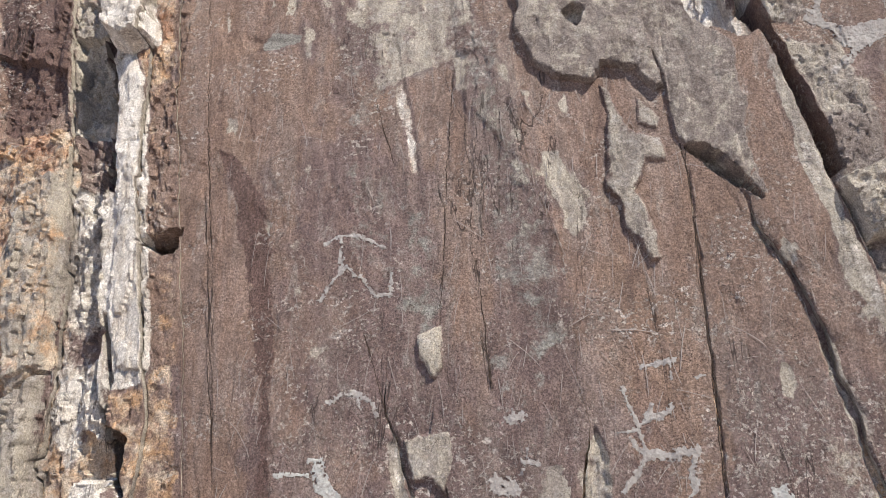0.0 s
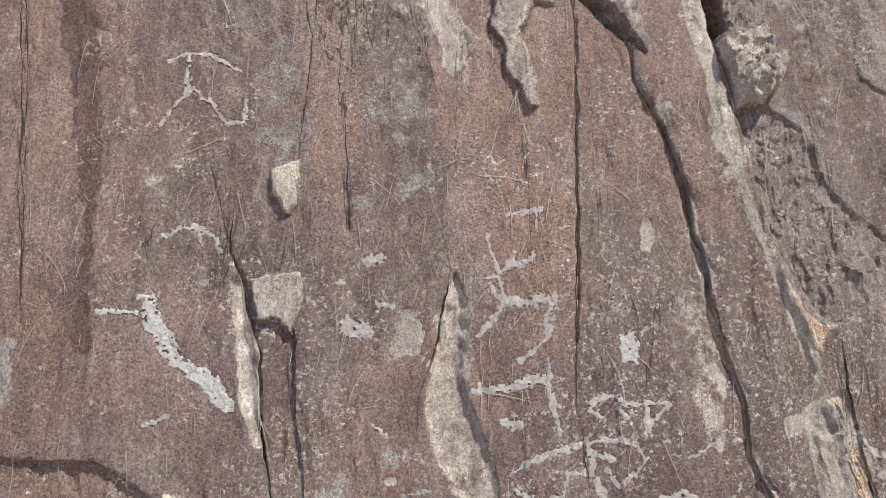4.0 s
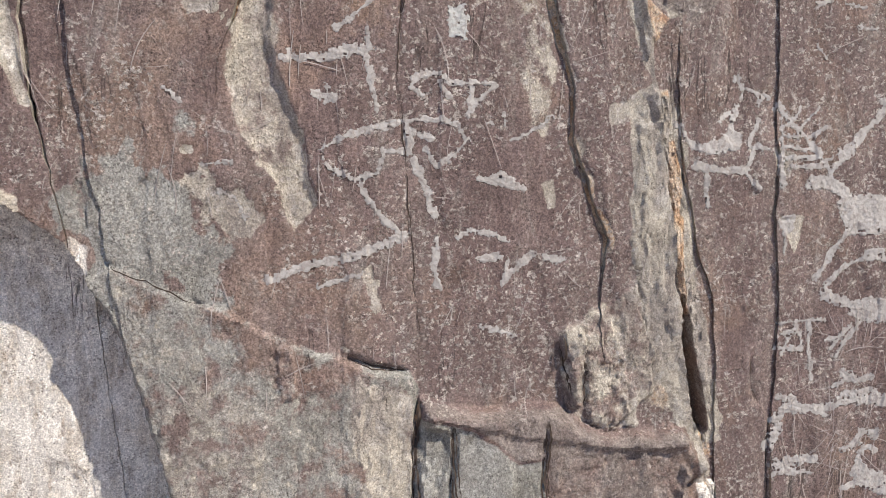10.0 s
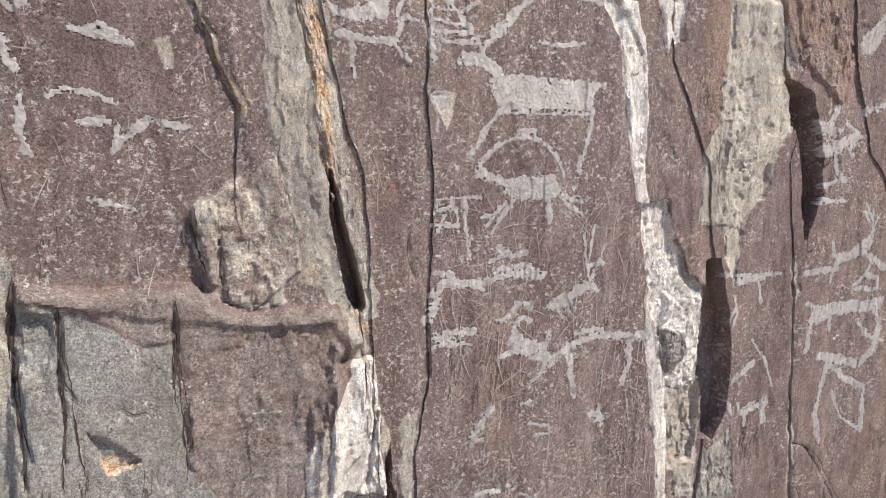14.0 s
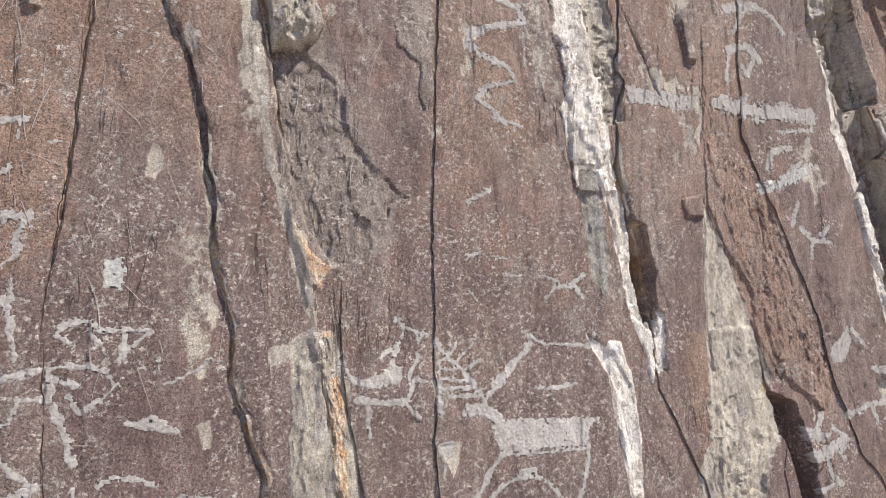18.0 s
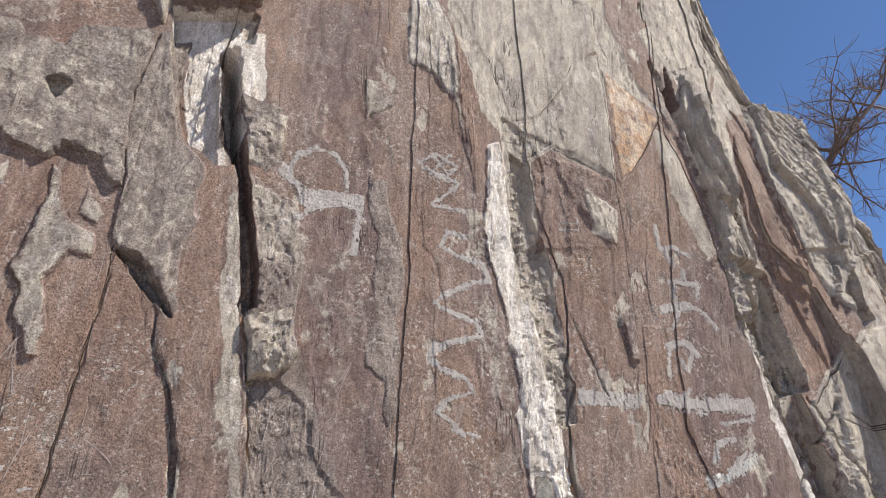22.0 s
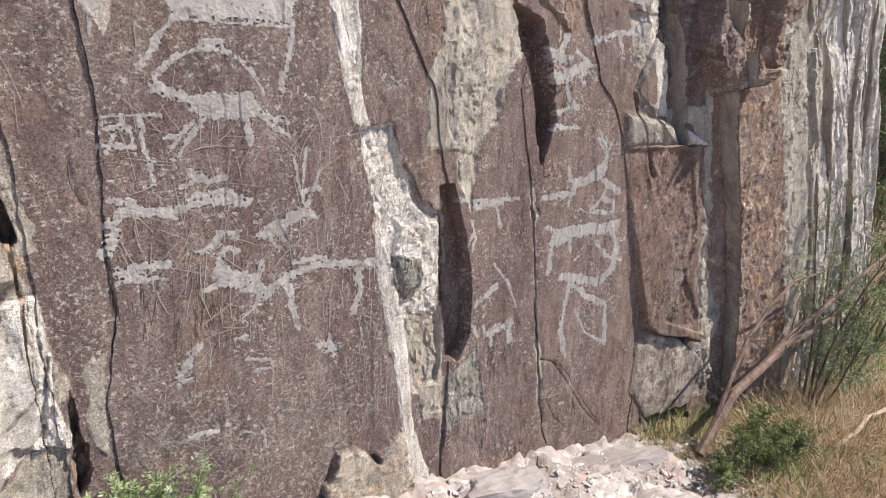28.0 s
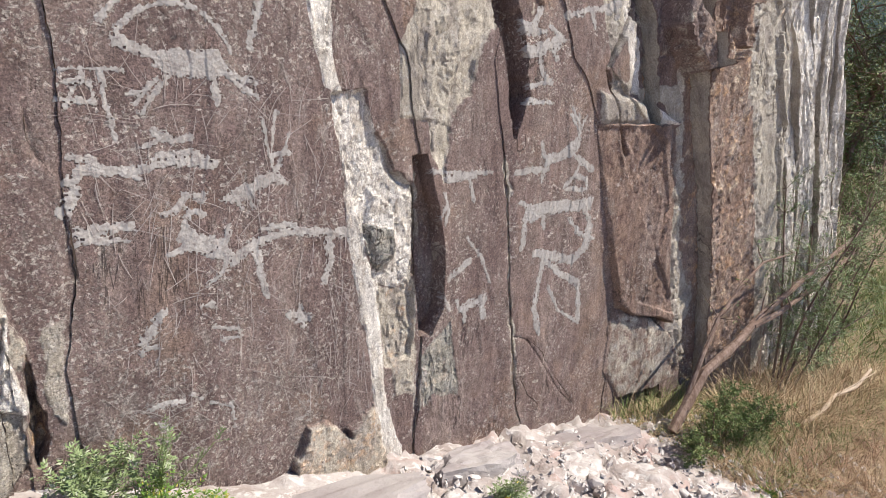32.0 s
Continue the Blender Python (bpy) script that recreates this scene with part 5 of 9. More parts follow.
region([(-0.169, 2.786), (-0.09, 2.814), (-0.057, 2.792), (-0.024, 2.61), (0.006, 2.396), (0.038, 2.213), (0.067, 2.071), (0.02, 1.993), (-0.048, 2.189), (-0.107, 2.404), (-0.144, 2.605)], 0, 'p.34 g.4', 0.002, 0.02, 0.004)
region([(-0.137, 2.375), (-0.108, 2.373), (-0.108, 1.998), (-0.139, 1.895), (-0.149, 2.11)], 0, 'b1 o.3', 0.001, 0.01, 0.004)
region([(-0.826, 2.988), (-0.719, 2.973), (-0.681, 2.499), (-0.702, 2.369), (-0.753, 2.421)], 0, 'b1 o.1', 0.001, 0.03, 0.004)
region([(-0.495, 2.943), (-0.424, 2.816), (-0.34, 2.343), (-0.284, 2.117), (-0.34, 2.008), (-0.44, 2.154), (-0.512, 2.57)], 0, 'g.35 p.2', 0.001, 0.04, 0.004)
region([(2.79, 1.383), (3.03, 1.387), (2.866, 1.135), (3.178, 0.875), (3.266, 0.574), (3.153, 0.248), (3.401, 0.158), (2.981, 0.801)], -0.01, 'p.75 o.2', 0.008, 0.004, 0.003)
region([(3.211, 1.407), (3.588, 1.446), (3.703, 1.029), (3.883, 0.536), (3.995, -0.065), (3.487, -0.073), (3.275, 0.58), (3.262, 1.024)], 0.004, 'b.8 o.3 p.3', 0.006, 0.01, 0.003)
region([(2.87, 1.083), (3.161, 1.028), (3.535, 0.706), (3.636, 0.26), (3.46, 0.01), (3.425, 0.095), (3.347, 0.727), (3.244, 1.084)], 0.004, 'p.85 o.2 b.3', 0.008, 0.006, 0.003)
groove([(-1.055, 2.031), (-1.022, 1.866), (-1.028, 1.755), (-0.961, 1.615)], 0.006, 0.05)
groove([(-0.895, 2.997), (-0.808, 2.204), (-0.75, 1.613)], 0.0018, 0.006)
groove([(-0.172, 2.678), (-0.204, 2.228), (-0.218, 2.003), (-0.234, 1.872)], 0.002, 0.008)
groove([(0.379, 2.83), (0.377, 2.491), (0.393, 2.263), (0.383, 1.977), (0.381, 1.804), (0.367, 1.6)], 0.002, 0.008)
groove([(-0.48, 2.567), (-0.388, 2.628), (-0.326, 2.389)], 0.0015, 0.004)
groove([(0.68, 0.817), (0.686, 0.696), (0.702, 0.496)], 0.003, 0.012)
groove([(0.488, 0.803), (0.493, 0.663), (0.519, 0.613)], 0.002, 0.008)
groove([(0.417, 0.863), (0.415, 0.738), (0.422, 0.621), (0.431, 0.525)], 0.0045, 0.025)
groove([(1.216, 0.713), (1.225, 0.578)], 0.003, 0.014)
groove([(0.578, 0.608), (0.602, 0.591), (0.637, 0.595)], 0.003, 0.01)
groove([(2.521, 0.205), (2.591, 0.181), (2.674, 0.077), (2.763, -0.034), (2.873, -0.145)], 0.003, 0.014)
region([(1.265, 3.656), (1.916, 3.96), (1.927, 3.671), (1.806, 3.568), (1.746, 3.403), (1.637, 3.231), (1.53, 3.186), (1.444, 3.375)], 0.004, 'p1', 0.001, 0.003, 0.003)
region([(1.934, 3.643), (1.952, 3.592), (1.953, 3.358), (1.971, 3.051), (1.808, 3.082), (1.685, 3.121), (1.566, 3.161), (1.744, 3.375), (1.82, 3.573)], -0.003, 'p.95 w.2', 0.001, 0.003, 0.003)
region([(1.953, 3.599), (2.122, 3.567), (2.273, 3.455), (2.222, 3.383), (2.076, 3.133), (2.014, 3.04), (1.976, 3.079), (1.953, 3.358)], 0.003, 'b1 o.3', 0.001, 0.003, 0.003)
region([(2.222, 3.383), (2.324, 3.37), (2.395, 3.141), (2.548, 2.899), (2.026, 2.784), (2.013, 3.015), (2.091, 3.137)], 0, 'b.9 p.2', 0.001, 0.006, 0.003)
region([(1.271, 3.516), (1.344, 3.438), (1.421, 3.313), (1.431, 2.909), (1.386, 2.849), (1.319, 3.146)], 0.003, 'b1 o.1', 0.002, 0.004, 0.003)
region([(1.431, 3.045), (1.472, 3.07), (1.521, 2.912), (1.525, 2.676), (1.457, 2.657), (1.436, 2.888)], 0.004, 'w.85', 0.004, 0.004, 0.003)
region([(1.523, 3.098), (1.599, 3.143), (1.659, 3.017), (1.661, 2.708), (1.536, 2.678)], -0.004, 'p.8 g.3', 0.01, 0.006, 0.003)
region([(1.611, 3.05), (1.685, 3.116), (1.783, 3.052), (1.901, 2.915), (1.97, 2.769), (1.661, 2.708)], 0.003, 'b.7 r.2', 0.006, 0.004, 0.003)
region([(2.189, 3.881), (2.524, 4.259), (3.097, 4.63), (2.996, 4.205), (2.85, 3.984), (2.541, 3.86), (2.38, 3.757), (2.244, 3.776)], 0.004, 'p.95', 0.004, 0.004, 0.003)
region([(2.322, 3.744), (2.365, 3.569), (2.425, 3.341), (2.396, 3.293), (2.299, 3.511)], -0.06, 'b.3', 0.003, 0.002, 0.003)
region([(2.388, 3.761), (2.564, 3.873), (2.667, 3.485), (2.647, 3.199), (2.559, 3.095), (2.46, 3.379), (2.419, 3.593)], 0.02, 'p.85 g.2', 0.008, 0.004, 0.003)
region([(2.656, 3.65), (2.842, 3.745), (2.848, 3.461), (2.933, 3.085), (2.982, 2.986), (2.691, 2.919), (2.606, 3.188)], 0, 'b.85 o.25', 0.004, 0.004, 0.003)
region([(2.944, 3.834), (3.382, 3.963), (3.328, 3.495), (3.316, 3.277), (3.229, 3.033), (2.982, 2.986), (2.882, 3.274), (2.864, 3.501)], 0.01, 'p.8 b.3', 0.004, 0.004, 0.003)
region([(3.113, 3.678), (3.259, 3.528), (3.25, 3.149), (3.229, 3.033), (3.056, 3.002)], 0.002, 'b.7 o.1', 0.002, 0.01, 0.003)
region([(0.517, 3.142), (0.628, 3.2), (0.69, 2.818), (0.607, 2.829)], 0, 'w.7 o.45', 0.006, 0.004, 0.003)
region([(0.378, 3.041), (0.414, 3.035), (0.488, 2.765), (0.523, 2.718), (0.499, 2.713), (0.45, 2.771)], 0, 'b1 o.2', 0.002, 0.004, 0.003)
region([(0.599, 2.947), (0.719, 2.95), (0.748, 2.759), (0.704, 2.726), (0.64, 2.821)], 0.003, 'r.7 p.4', 0.01, 0.004, 0.003)
groove([(1.931, 3.967), (1.934, 3.643), (1.953, 3.358), (1.971, 3.051), (2.026, 2.784)], 0.002, 0.008)
groove([(2.254, 3.433), (2.18, 3.298), (2.091, 3.137)], 0.002, 0.008)
groove([(2.092, 3.872), (1.941, 3.904), (1.767, 3.895)], 0.0015, 0.004)
groove([(2.85, 3.984), (3.035, 3.881), (3.382, 3.963)], 0.003, 0.012)
groove([(2.848, 3.461), (2.915, 3.163), (2.982, 2.986)], 0.002, 0.01)
groove([(1.806, 3.568), (1.746, 3.403), (1.637, 3.231)], 0.0015, 0.006)
groove([(0.44, 2.409), (0.434, 2.587), (0.39, 2.883), (0.356, 3.074)], 0.0015, 0.006)
groove([(2.584, 0.18), (2.654, 0.139), (2.748, 0.008), (2.904, -0.166)], 0.004, 0.007)
groove([(2.556, 0.054), (2.622, -0.042), (2.707, -0.124)], 0.004, 0.006)
region([(2.99, 2.338), (3.017, 2.453), (3.257, 2.989), (3.545, 3.114), (3.49, 2.538), (3.53, 2.089), (3.585, 1.883), (3.114, 1.783), (2.974, 1.822), (2.974, 1.959)], 0.018, 'p.5 b.2', 0.004, 0.004, 0.01)
region([(3.106, 1.786), (3.384, 1.835), (3.455, 1.415), (3.467, 1.203), (3.326, 1.218), (3.134, 1.41)], -0.06, 'b.6', 0.006, 0.004, 0.005)
region([(3.156, 1.71), (3.265, 1.413), (3.387, 1.195), (3.249, 1.137), (3.1, 1.285), (3.117, 1.579)], 0.11, 'b.5 p.3', 0.004, 0.006, 0.005)
region([(3.409, 1.437), (3.561, 1.44), (3.595, 1.233), (3.45, 1.237)], -0.01, 'o.4 b.8', 0.006, 0.006, 0.005)
region([(3.165, 2.809), (3.234, 2.927), (3.278, 2.703), (3.184, 2.612)], -0.05, '', 0.03, 0.006, 0.005)
region([(2.58, 2.854), (2.751, 2.822), (2.862, 2.362), (2.759, 2.338), (2.645, 2.582)], -0.06, 'p.7', 0.03, 0.006, 0.005)
groove([(3.038, 2.288), (3.195, 2.229), (3.419, 2.183)], 0.004, 0.02)
region([(3.283, 1.438), (3.113, 1.436), (3.275, 0.984), (3.359, 0.481), (3.577, -0.103), (3.412, -0.069), (3.404, 0.738)], 0.004, 'p.8 g.5', 0.008, 0.01, 0.005)
region([(3.134, 1.366), (3.513, 1.392), (3.78, 0.851), (4.001, 0.194), (4.121, -0.238), (3.764, -0.153), (3.4, 0.477), (3.296, 0.985)], 0, 'b.9 o.38 r.3', 0.006, 0.03, 0.005)
region([(3.494, 1.39), (3.708, 1.41), (3.932, 0.976), (4.104, 0.454), (4.133, -0.226), (4.063, -0.225), (3.814, 0.609)], 0, 'p.9 g.3', 0.005, 0.012, 0.005)
region([(2.95, 2.31), (2.979, 2.275), (3.295, 1.65), (3.127, 1.078), (3.008, 1.07), (2.8, 1.821)], 0, 'p.35 b.2 g.3', 0.014, 0.01, 0.005)
region([(3.507, 1.838), (3.779, 1.77), (3.841, 1.421), (3.837, 1.035), (3.601, 1.052), (3.564, 1.51)], 0, 'p.8', 0.006, 0.01, 0.005)
region([(2.634, 3.445), (2.763, 3.57), (2.821, 3.088), (3.078, 2.549), (3.01, 2.463), (2.867, 2.758), (2.677, 3.046)], 0.012, 'b.9', 0.004, 0.008, 0.005)
region([(2.504, 2.871), (2.647, 2.807), (2.862, 2.415), (2.746, 2.305), (2.555, 2.594)], -0.02, 'p.9', 0.016, 0.01, 0.005)
# bright right edge and ledge of the pinkish slab, their lit look painted white
region([(2.595, 2.567), (2.638, 2.58), (2.707, 2.258), (2.81, 1.986), (2.861, 1.706), (2.939, 1.409), (3.029, 1.048), (2.981, 1.051), (2.888, 1.408), (2.811, 1.702), (2.761, 1.979), (2.659, 2.248)], 0, 'w.55 p.6', 0.003, 0.006, 0.005)
region([(2.937, 1.368), (2.97, 1.372), (3.058, 1.098), (3.114, 1.005), (3.265, 0.949), (3.105, 0.959), (3.029, 1.058)], 0, 'w.9', 0.002, 0.003, 0.005)
region([(1.225, 4.304), (1.996, 4.675), (1.901, 3.914), (1.805, 3.536), (1.747, 3.263), (1.567, 3.182), (1.528, 3.055), (1.464, 3.123), (1.399, 3.18), (1.341, 3.37), (1.255, 3.564), (1.218, 3.983)], 0, 'p.9', 0.001, 0.008, 0.005)
region([(1.824, 3.571), (1.949, 3.485), (1.973, 3.055), (1.783, 3.095), (1.676, 3.124), (1.665, 3.248), (1.763, 3.326)], 0.006, 'p1', 0.001, 0.006, 0.005)
region([(1.981, 4.461), (1.998, 3.881), (2.123, 3.601), (2.274, 3.466), (2.104, 3.505), (1.958, 3.552), (1.906, 3.849)], -0.004, 'p.9', 0.012, 0.006, 0.005)
region([(2.272, 4.288), (6.225, 7.775), (3.251, 3.756), (3.229, 3.141), (3.09, 2.718), (2.862, 2.981), (2.79, 3.602), (2.421, 3.642), (2.209, 4.027)], -0.02, 'p.9', 0.014, 0.02, 0.005)
flake([(2.417, 3.742), (2.498, 3.473), (2.574, 3.035), (2.407, 3.184), (2.339, 3.366)], 0.03, 'p.7', 0.008, 0.006, 0.005, 'long grey jutting rib of rock')
region([(2.543, 3.903), (2.745, 3.921), (2.643, 3.726), (2.512, 3.71)], 0, 'b.9 o.3', 0.01, 0.006, 0.005)
region([(2.674, 3.666), (2.816, 3.505), (2.896, 3.091), (2.976, 2.752), (2.815, 2.826), (2.699, 3.161)], 0.01, 'b.8', 0.006, 0.006, 0.005)
flake([(2.951, 3.816), (3.367, 3.919), (3.361, 3.317), (3.239, 2.915), (3.083, 3.257), (2.936, 3.405)], 0.04, 'p.7', 0.01, 0.006, 0.005, 'large smooth grey-brown slab near the top')
region([(1.95, 3.573), (2.081, 3.516), (2.23, 3.421), (2.176, 3.304), (2.09, 3.139), (2.015, 3.077), (1.989, 3.207), (1.987, 3.392)], 0.003, 'o.5 b.6', 0.001, 0.004, 0.005)
region([(1.684, 3.359), (1.933, 3.568), (1.967, 3.06), (1.849, 3.102), (1.689, 3.126)], 0.004, 'p1', 0.0008, 0.004, 0.005)
region([(1.481, 3.18), (1.689, 3.126), (1.592, 3.032), (1.625, 2.767), (1.707, 2.516), (1.585, 2.5), (1.51, 2.852)], -0.01, 'p.95', 0.016, 0.006, 0.005)
region([(2.424, 3.583), (2.636, 3.608), (2.596, 3.163), (2.73, 2.644), (2.557, 2.624), (2.486, 3.059), (2.423, 3.37)], 0.03, 'p.8', 0.012, 0.008, 0.005)
region([(2.778, 3.714), (2.875, 3.536), (2.894, 2.926), (2.936, 2.667), (3.041, 3.024), (3.006, 3.58)], 0.01, 'b.8 o.2', 0.005, 0.01, 0.005)
region([(2.209, 3.395), (2.281, 3.331), (2.473, 2.864), (2.422, 2.81), (2.266, 3.067), (2.217, 3.26)], 0.002, 'p.6', 0.002, 0.006, 0.005)
region([(1.687, 3.067), (1.783, 3.076), (1.962, 3.042), (1.962, 2.782), (1.873, 2.832), (1.768, 2.946)], 0.006, 'b.5 d.4', 0.008, 0.008, 0.005)
region([(1.819, 2.979), (1.982, 2.918), (1.975, 2.784), (1.87, 2.81)], 0.006, 'p.6', 0.008, 0.006, 0.005)
region([(1.555, 3.349), (1.95, 3.563), (1.973, 3.065), (1.818, 3.121), (1.694, 3.113), (1.605, 3.039), (1.555, 3.085)], 0.002, 'p1 w.3', 0.001, 0.004, 0.005)
region([(2.483, 3.818), (2.729, 3.985), (2.536, 3.523), (2.707, 2.907), (2.881, 2.401), (2.759, 2.379), (2.6, 2.801), (2.462, 3.22)], 0.006, 'p.85 g.3', 0.012, 0.008, 0.005)
region([(2.7, 3.61), (2.913, 3.768), (2.876, 3.235), (3.147, 2.762), (3.18, 2.663), (3.023, 2.477), (2.919, 2.606), (2.735, 3.046)], 0, 'b1 o.15', 0.004, 0.008, 0.005)
region([(2.94, 3.861), (3.29, 3.935), (3.384, 3.511), (3.321, 3.064), (3.218, 2.668), (3.127, 2.757), (2.885, 3.27), (2.871, 3.529)], 0.012, 'p.8 r.4', 0.006, 0.006, 0.005)
region([(2.846, 2.294), (3.145, 2.615), (3.559, 2.747), (3.602, 2.327), (3.485, 1.878), (3.11, 1.789), (2.965, 1.827), (2.92, 2.083)], 0.01, 'p.7 r.4', 0.003, 0.006, 0.005)
region([(3.592, 3.462), (3.562, 3.078), (3.651, 2.523), (3.668, 2.048), (3.568, 1.838), (3.485, 1.878), (3.602, 2.327), (3.559, 2.747), (3.46, 3.163)], 0, 'p.9 g.2', 0.01, 0.008, 0.005)
groove([(2.351, 3.488), (2.462, 3.22), (2.596, 3.002), (2.667, 2.82)], 0.008, 0.035)
groove([(2.847, 3.693), (2.83, 3.188), (3.012, 2.915)], 0.004, 0.02)
groove([(3.047, 2.284), (3.214, 2.231), (3.434, 2.182)], 0.004, 0.014)
groove([(3.138, 2.576), (2.931, 2.361), (2.872, 2.304)], 0.006, 0.02)
groove([(3.616, 2.639), (3.606, 2.187), (3.632, 1.845)], 0.006, 0.03)
groove([(0.286, 0.941), (0.334, 0.924), (0.393, 0.911)], 0.006, 0.02)
groove([(0.414, 0.826), (0.41, 0.74), (0.406, 0.653)], 0.004, 0.014)
groove([(0.487, 0.819), (0.507, 0.592), (0.516, 0.473)], 0.003, 0.008)
groove([(2.238, 3.73), (2.348, 3.457), (2.446, 3.135), (2.517, 2.942)], 0.012, 0.05)
groove([(2.25, 3.435), (2.147, 3.233), (2.072, 3.126)], 0.004, 0.012)
groove([(1.765, 2.491), (1.823, 2.364), (1.896, 2.226)], 0.004, 0.012)
groove([(2.5, 2.853), (2.429, 2.784)], 0.004, 0.012)
groove([(-0.129, 1.97), (-0.119, 1.879), (-0.111, 1.822)], 0.004, 0.008)
groove([(-0.119, 1.943), (-0.107, 1.876), (-0.108, 1.825)], 0.004, 0.008)
groove([(0.485, 0.804), (0.483, 0.702), (0.49, 0.62), (0.485, 0.513)], 0.004, 0.012)
groove([(0.677, 0.801), (0.679, 0.67), (0.689, 0.57), (0.697, 0.456)], 0.004, 0.014)
groove([(0.712, 0.961), (0.723, 0.914), (0.737, 0.85)], 0.004, 0.014)
groove([(0.761, 0.971), (0.766, 0.83)], 0.004, 0.014)
groove([(-0.547, 1.349), (-0.487, 1.307), (-0.446, 1.281)], 0.004, 0.014)
groove([(-0.152, 1.124), (-0.105, 1.097), (0.003, 1.049)], 0.005, 0.014)
groove([(0.276, 0.943), (0.326, 0.922), (0.383, 0.911)], 0.005, 0.014)
groove([(1.161, 0.925), (1.164, 0.867), (1.184, 0.822)], 0.004, 0.01)
groove([(1.052, 1.355), (1.06, 1.378)], 0.003, 0.004)


def carving(label, strokes, depth):
    xs = [p[0] for _, line in strokes for p in line]
    zs = [p[1] for _, line in strokes for p in line]
    CARVINGS.append((label, strokes, depth, (min(xs) - 0.03, max(xs) + 0.03, min(zs) - 0.03, max(zs) + 0.03), 1000 + int(abs(xs[0]) * 997) + len(strokes)))


def carved(x, z, strokes, seed):
    """The distance outside a carving's ragged outline, the nearest of its strokes, and its unbroken core."""
    s, which, core = np.full(x.shape, 1e9), np.zeros(x.shape, int), np.zeros(x.shape, bool)
    uneven = 1 + 0.4 * fbm(x * 30, z * 30, seed + 5, 2)
    for k, (width, line) in enumerate(strokes):
        d = line_distance(x, z, line, width == 0)
        core |= d < (0.3 * width if width else -0.004)
        d = d - width / 2 * uneven
        which = np.where(d < s, k, which)
        s = np.minimum(s, d)
    return s + 0.0046 * fbm(x * 95, z * 95, seed, 3, 0.7), which, core


# carvings
carving('faint pecked arched figure on brown rock', [
    (0.0103, [(-0.504, 2.196), (-0.468, 2.216), (-0.419, 2.215), (-0.358, 2.183)]),
    (0.0102, [(-0.464, 2.211), (-0.46, 2.131)]),
    (0.0114, [(-0.512, 2.056), (-0.482, 2.101), (-0.446, 2.134), (-0.403, 2.093), (-0.374, 2.06), (-0.34, 2.061)]),
    (0.0088, [(-0.338, 2.061), (-0.336, 2.116)])], 0.55)
carving('faint pale pecked hook on brown rock', [
    (0.0106, [(-0.482, 1.815), (-0.452, 1.828), (-0.414, 1.829), (-0.383, 1.81), (-0.369, 1.779)]),
    (0.0071, [(-0.414, 1.826), (-0.407, 1.793)])], 0.55)
carving('deep pale grey pecked curved band', [
    (0.0342, [(-0.502, 1.669), (-0.492, 1.632), (-0.462, 1.601)]),
    (0.0293, [(-0.462, 1.601), (-0.443, 1.561), (-0.398, 1.529)]),
    (0.0312, [(-0.398, 1.529), (-0.362, 1.503), (-0.333, 1.472)]),
    (0.0104, [(-0.601, 1.658), (-0.531, 1.655)]),
    (0.0091, [(-0.522, 1.685), (-0.497, 1.685)])], 1)
carving('small pale pecked mark on brown rock', [
    (0.0109, [(-0.496, 1.434), (-0.475, 1.443), (-0.452, 1.454)])], 0.8)
carving('small pale pecked star on brown rock', [
    (0.0119, [(-0.076, 1.769), (-0.043, 1.774)]),
    (0.0083, [(-0.062, 1.786), (-0.057, 1.759)])], 0.8)
carving('pale pecked patch on purple rock', [
    (0.0209, [(-0.112, 1.636), (-0.086, 1.632), (-0.065, 1.621)]),
    (0.0092, [(-0.108, 1.65), (-0.102, 1.623)])], 0.7)
carving('group of small pecked dents', [
    (0.0105, [(-0.045, 1.677), (-0.015, 1.67)]),
    (0.0082, [(-0.034, 1.703), (-0.036, 1.686)]),
    (0.0081, [(-0.052, 1.651), (-0.045, 1.661)])], 0.7)
carving('short pale pecked hook on brown rock', [
    (0.0138, [(0.233, 1.871), (0.265, 1.879), (0.302, 1.882)]),
    (0.0087, [(0.292, 1.88), (0.288, 1.845)])], 0.9)
carving('small faint pecked dash beside a thin crack', [
    (0.0099, [(0.342, 1.844), (0.362, 1.849)])], 0.6)
carving('pale pecked horned figure with bent legs', [
    (0.0099, [(0.181, 1.827), (0.188, 1.797), (0.207, 1.749), (0.216, 1.697)]),
    (0.0158, [(0.231, 1.766), (0.258, 1.761), (0.284, 1.783)]),
    (0.0099, [(0.239, 1.789), (0.235, 1.76), (0.209, 1.745)]),
    (0.0088, [(0.161, 1.731), (0.209, 1.739)]),
    (0.0191, [(0.217, 1.684), (0.272, 1.684), (0.324, 1.694)]),
    (0.0099, [(0.217, 1.681), (0.193, 1.645), (0.16, 1.614)]),
    (0.0124, [(0.322, 1.692), (0.307, 1.653), (0.31, 1.617)]),
    (0.009, [(0.31, 1.615), (0.278, 1.584), (0.25, 1.563)]),
    (0.01, [(0.187, 1.722), (0.201, 1.7), (0.217, 1.686)])], 1)
carving('pale pecked bar with hanging leg', [
    (0.0156, [(0.158, 1.502), (0.219, 1.509), (0.273, 1.524), (0.315, 1.532)]),
    (0.0101, [(0.308, 1.565), (0.311, 1.532)]),
    (0.0125, [(0.302, 1.527), (0.314, 1.478), (0.329, 1.421)]),
    (0.0087, [(0.164, 1.516), (0.171, 1.5)])], 1)
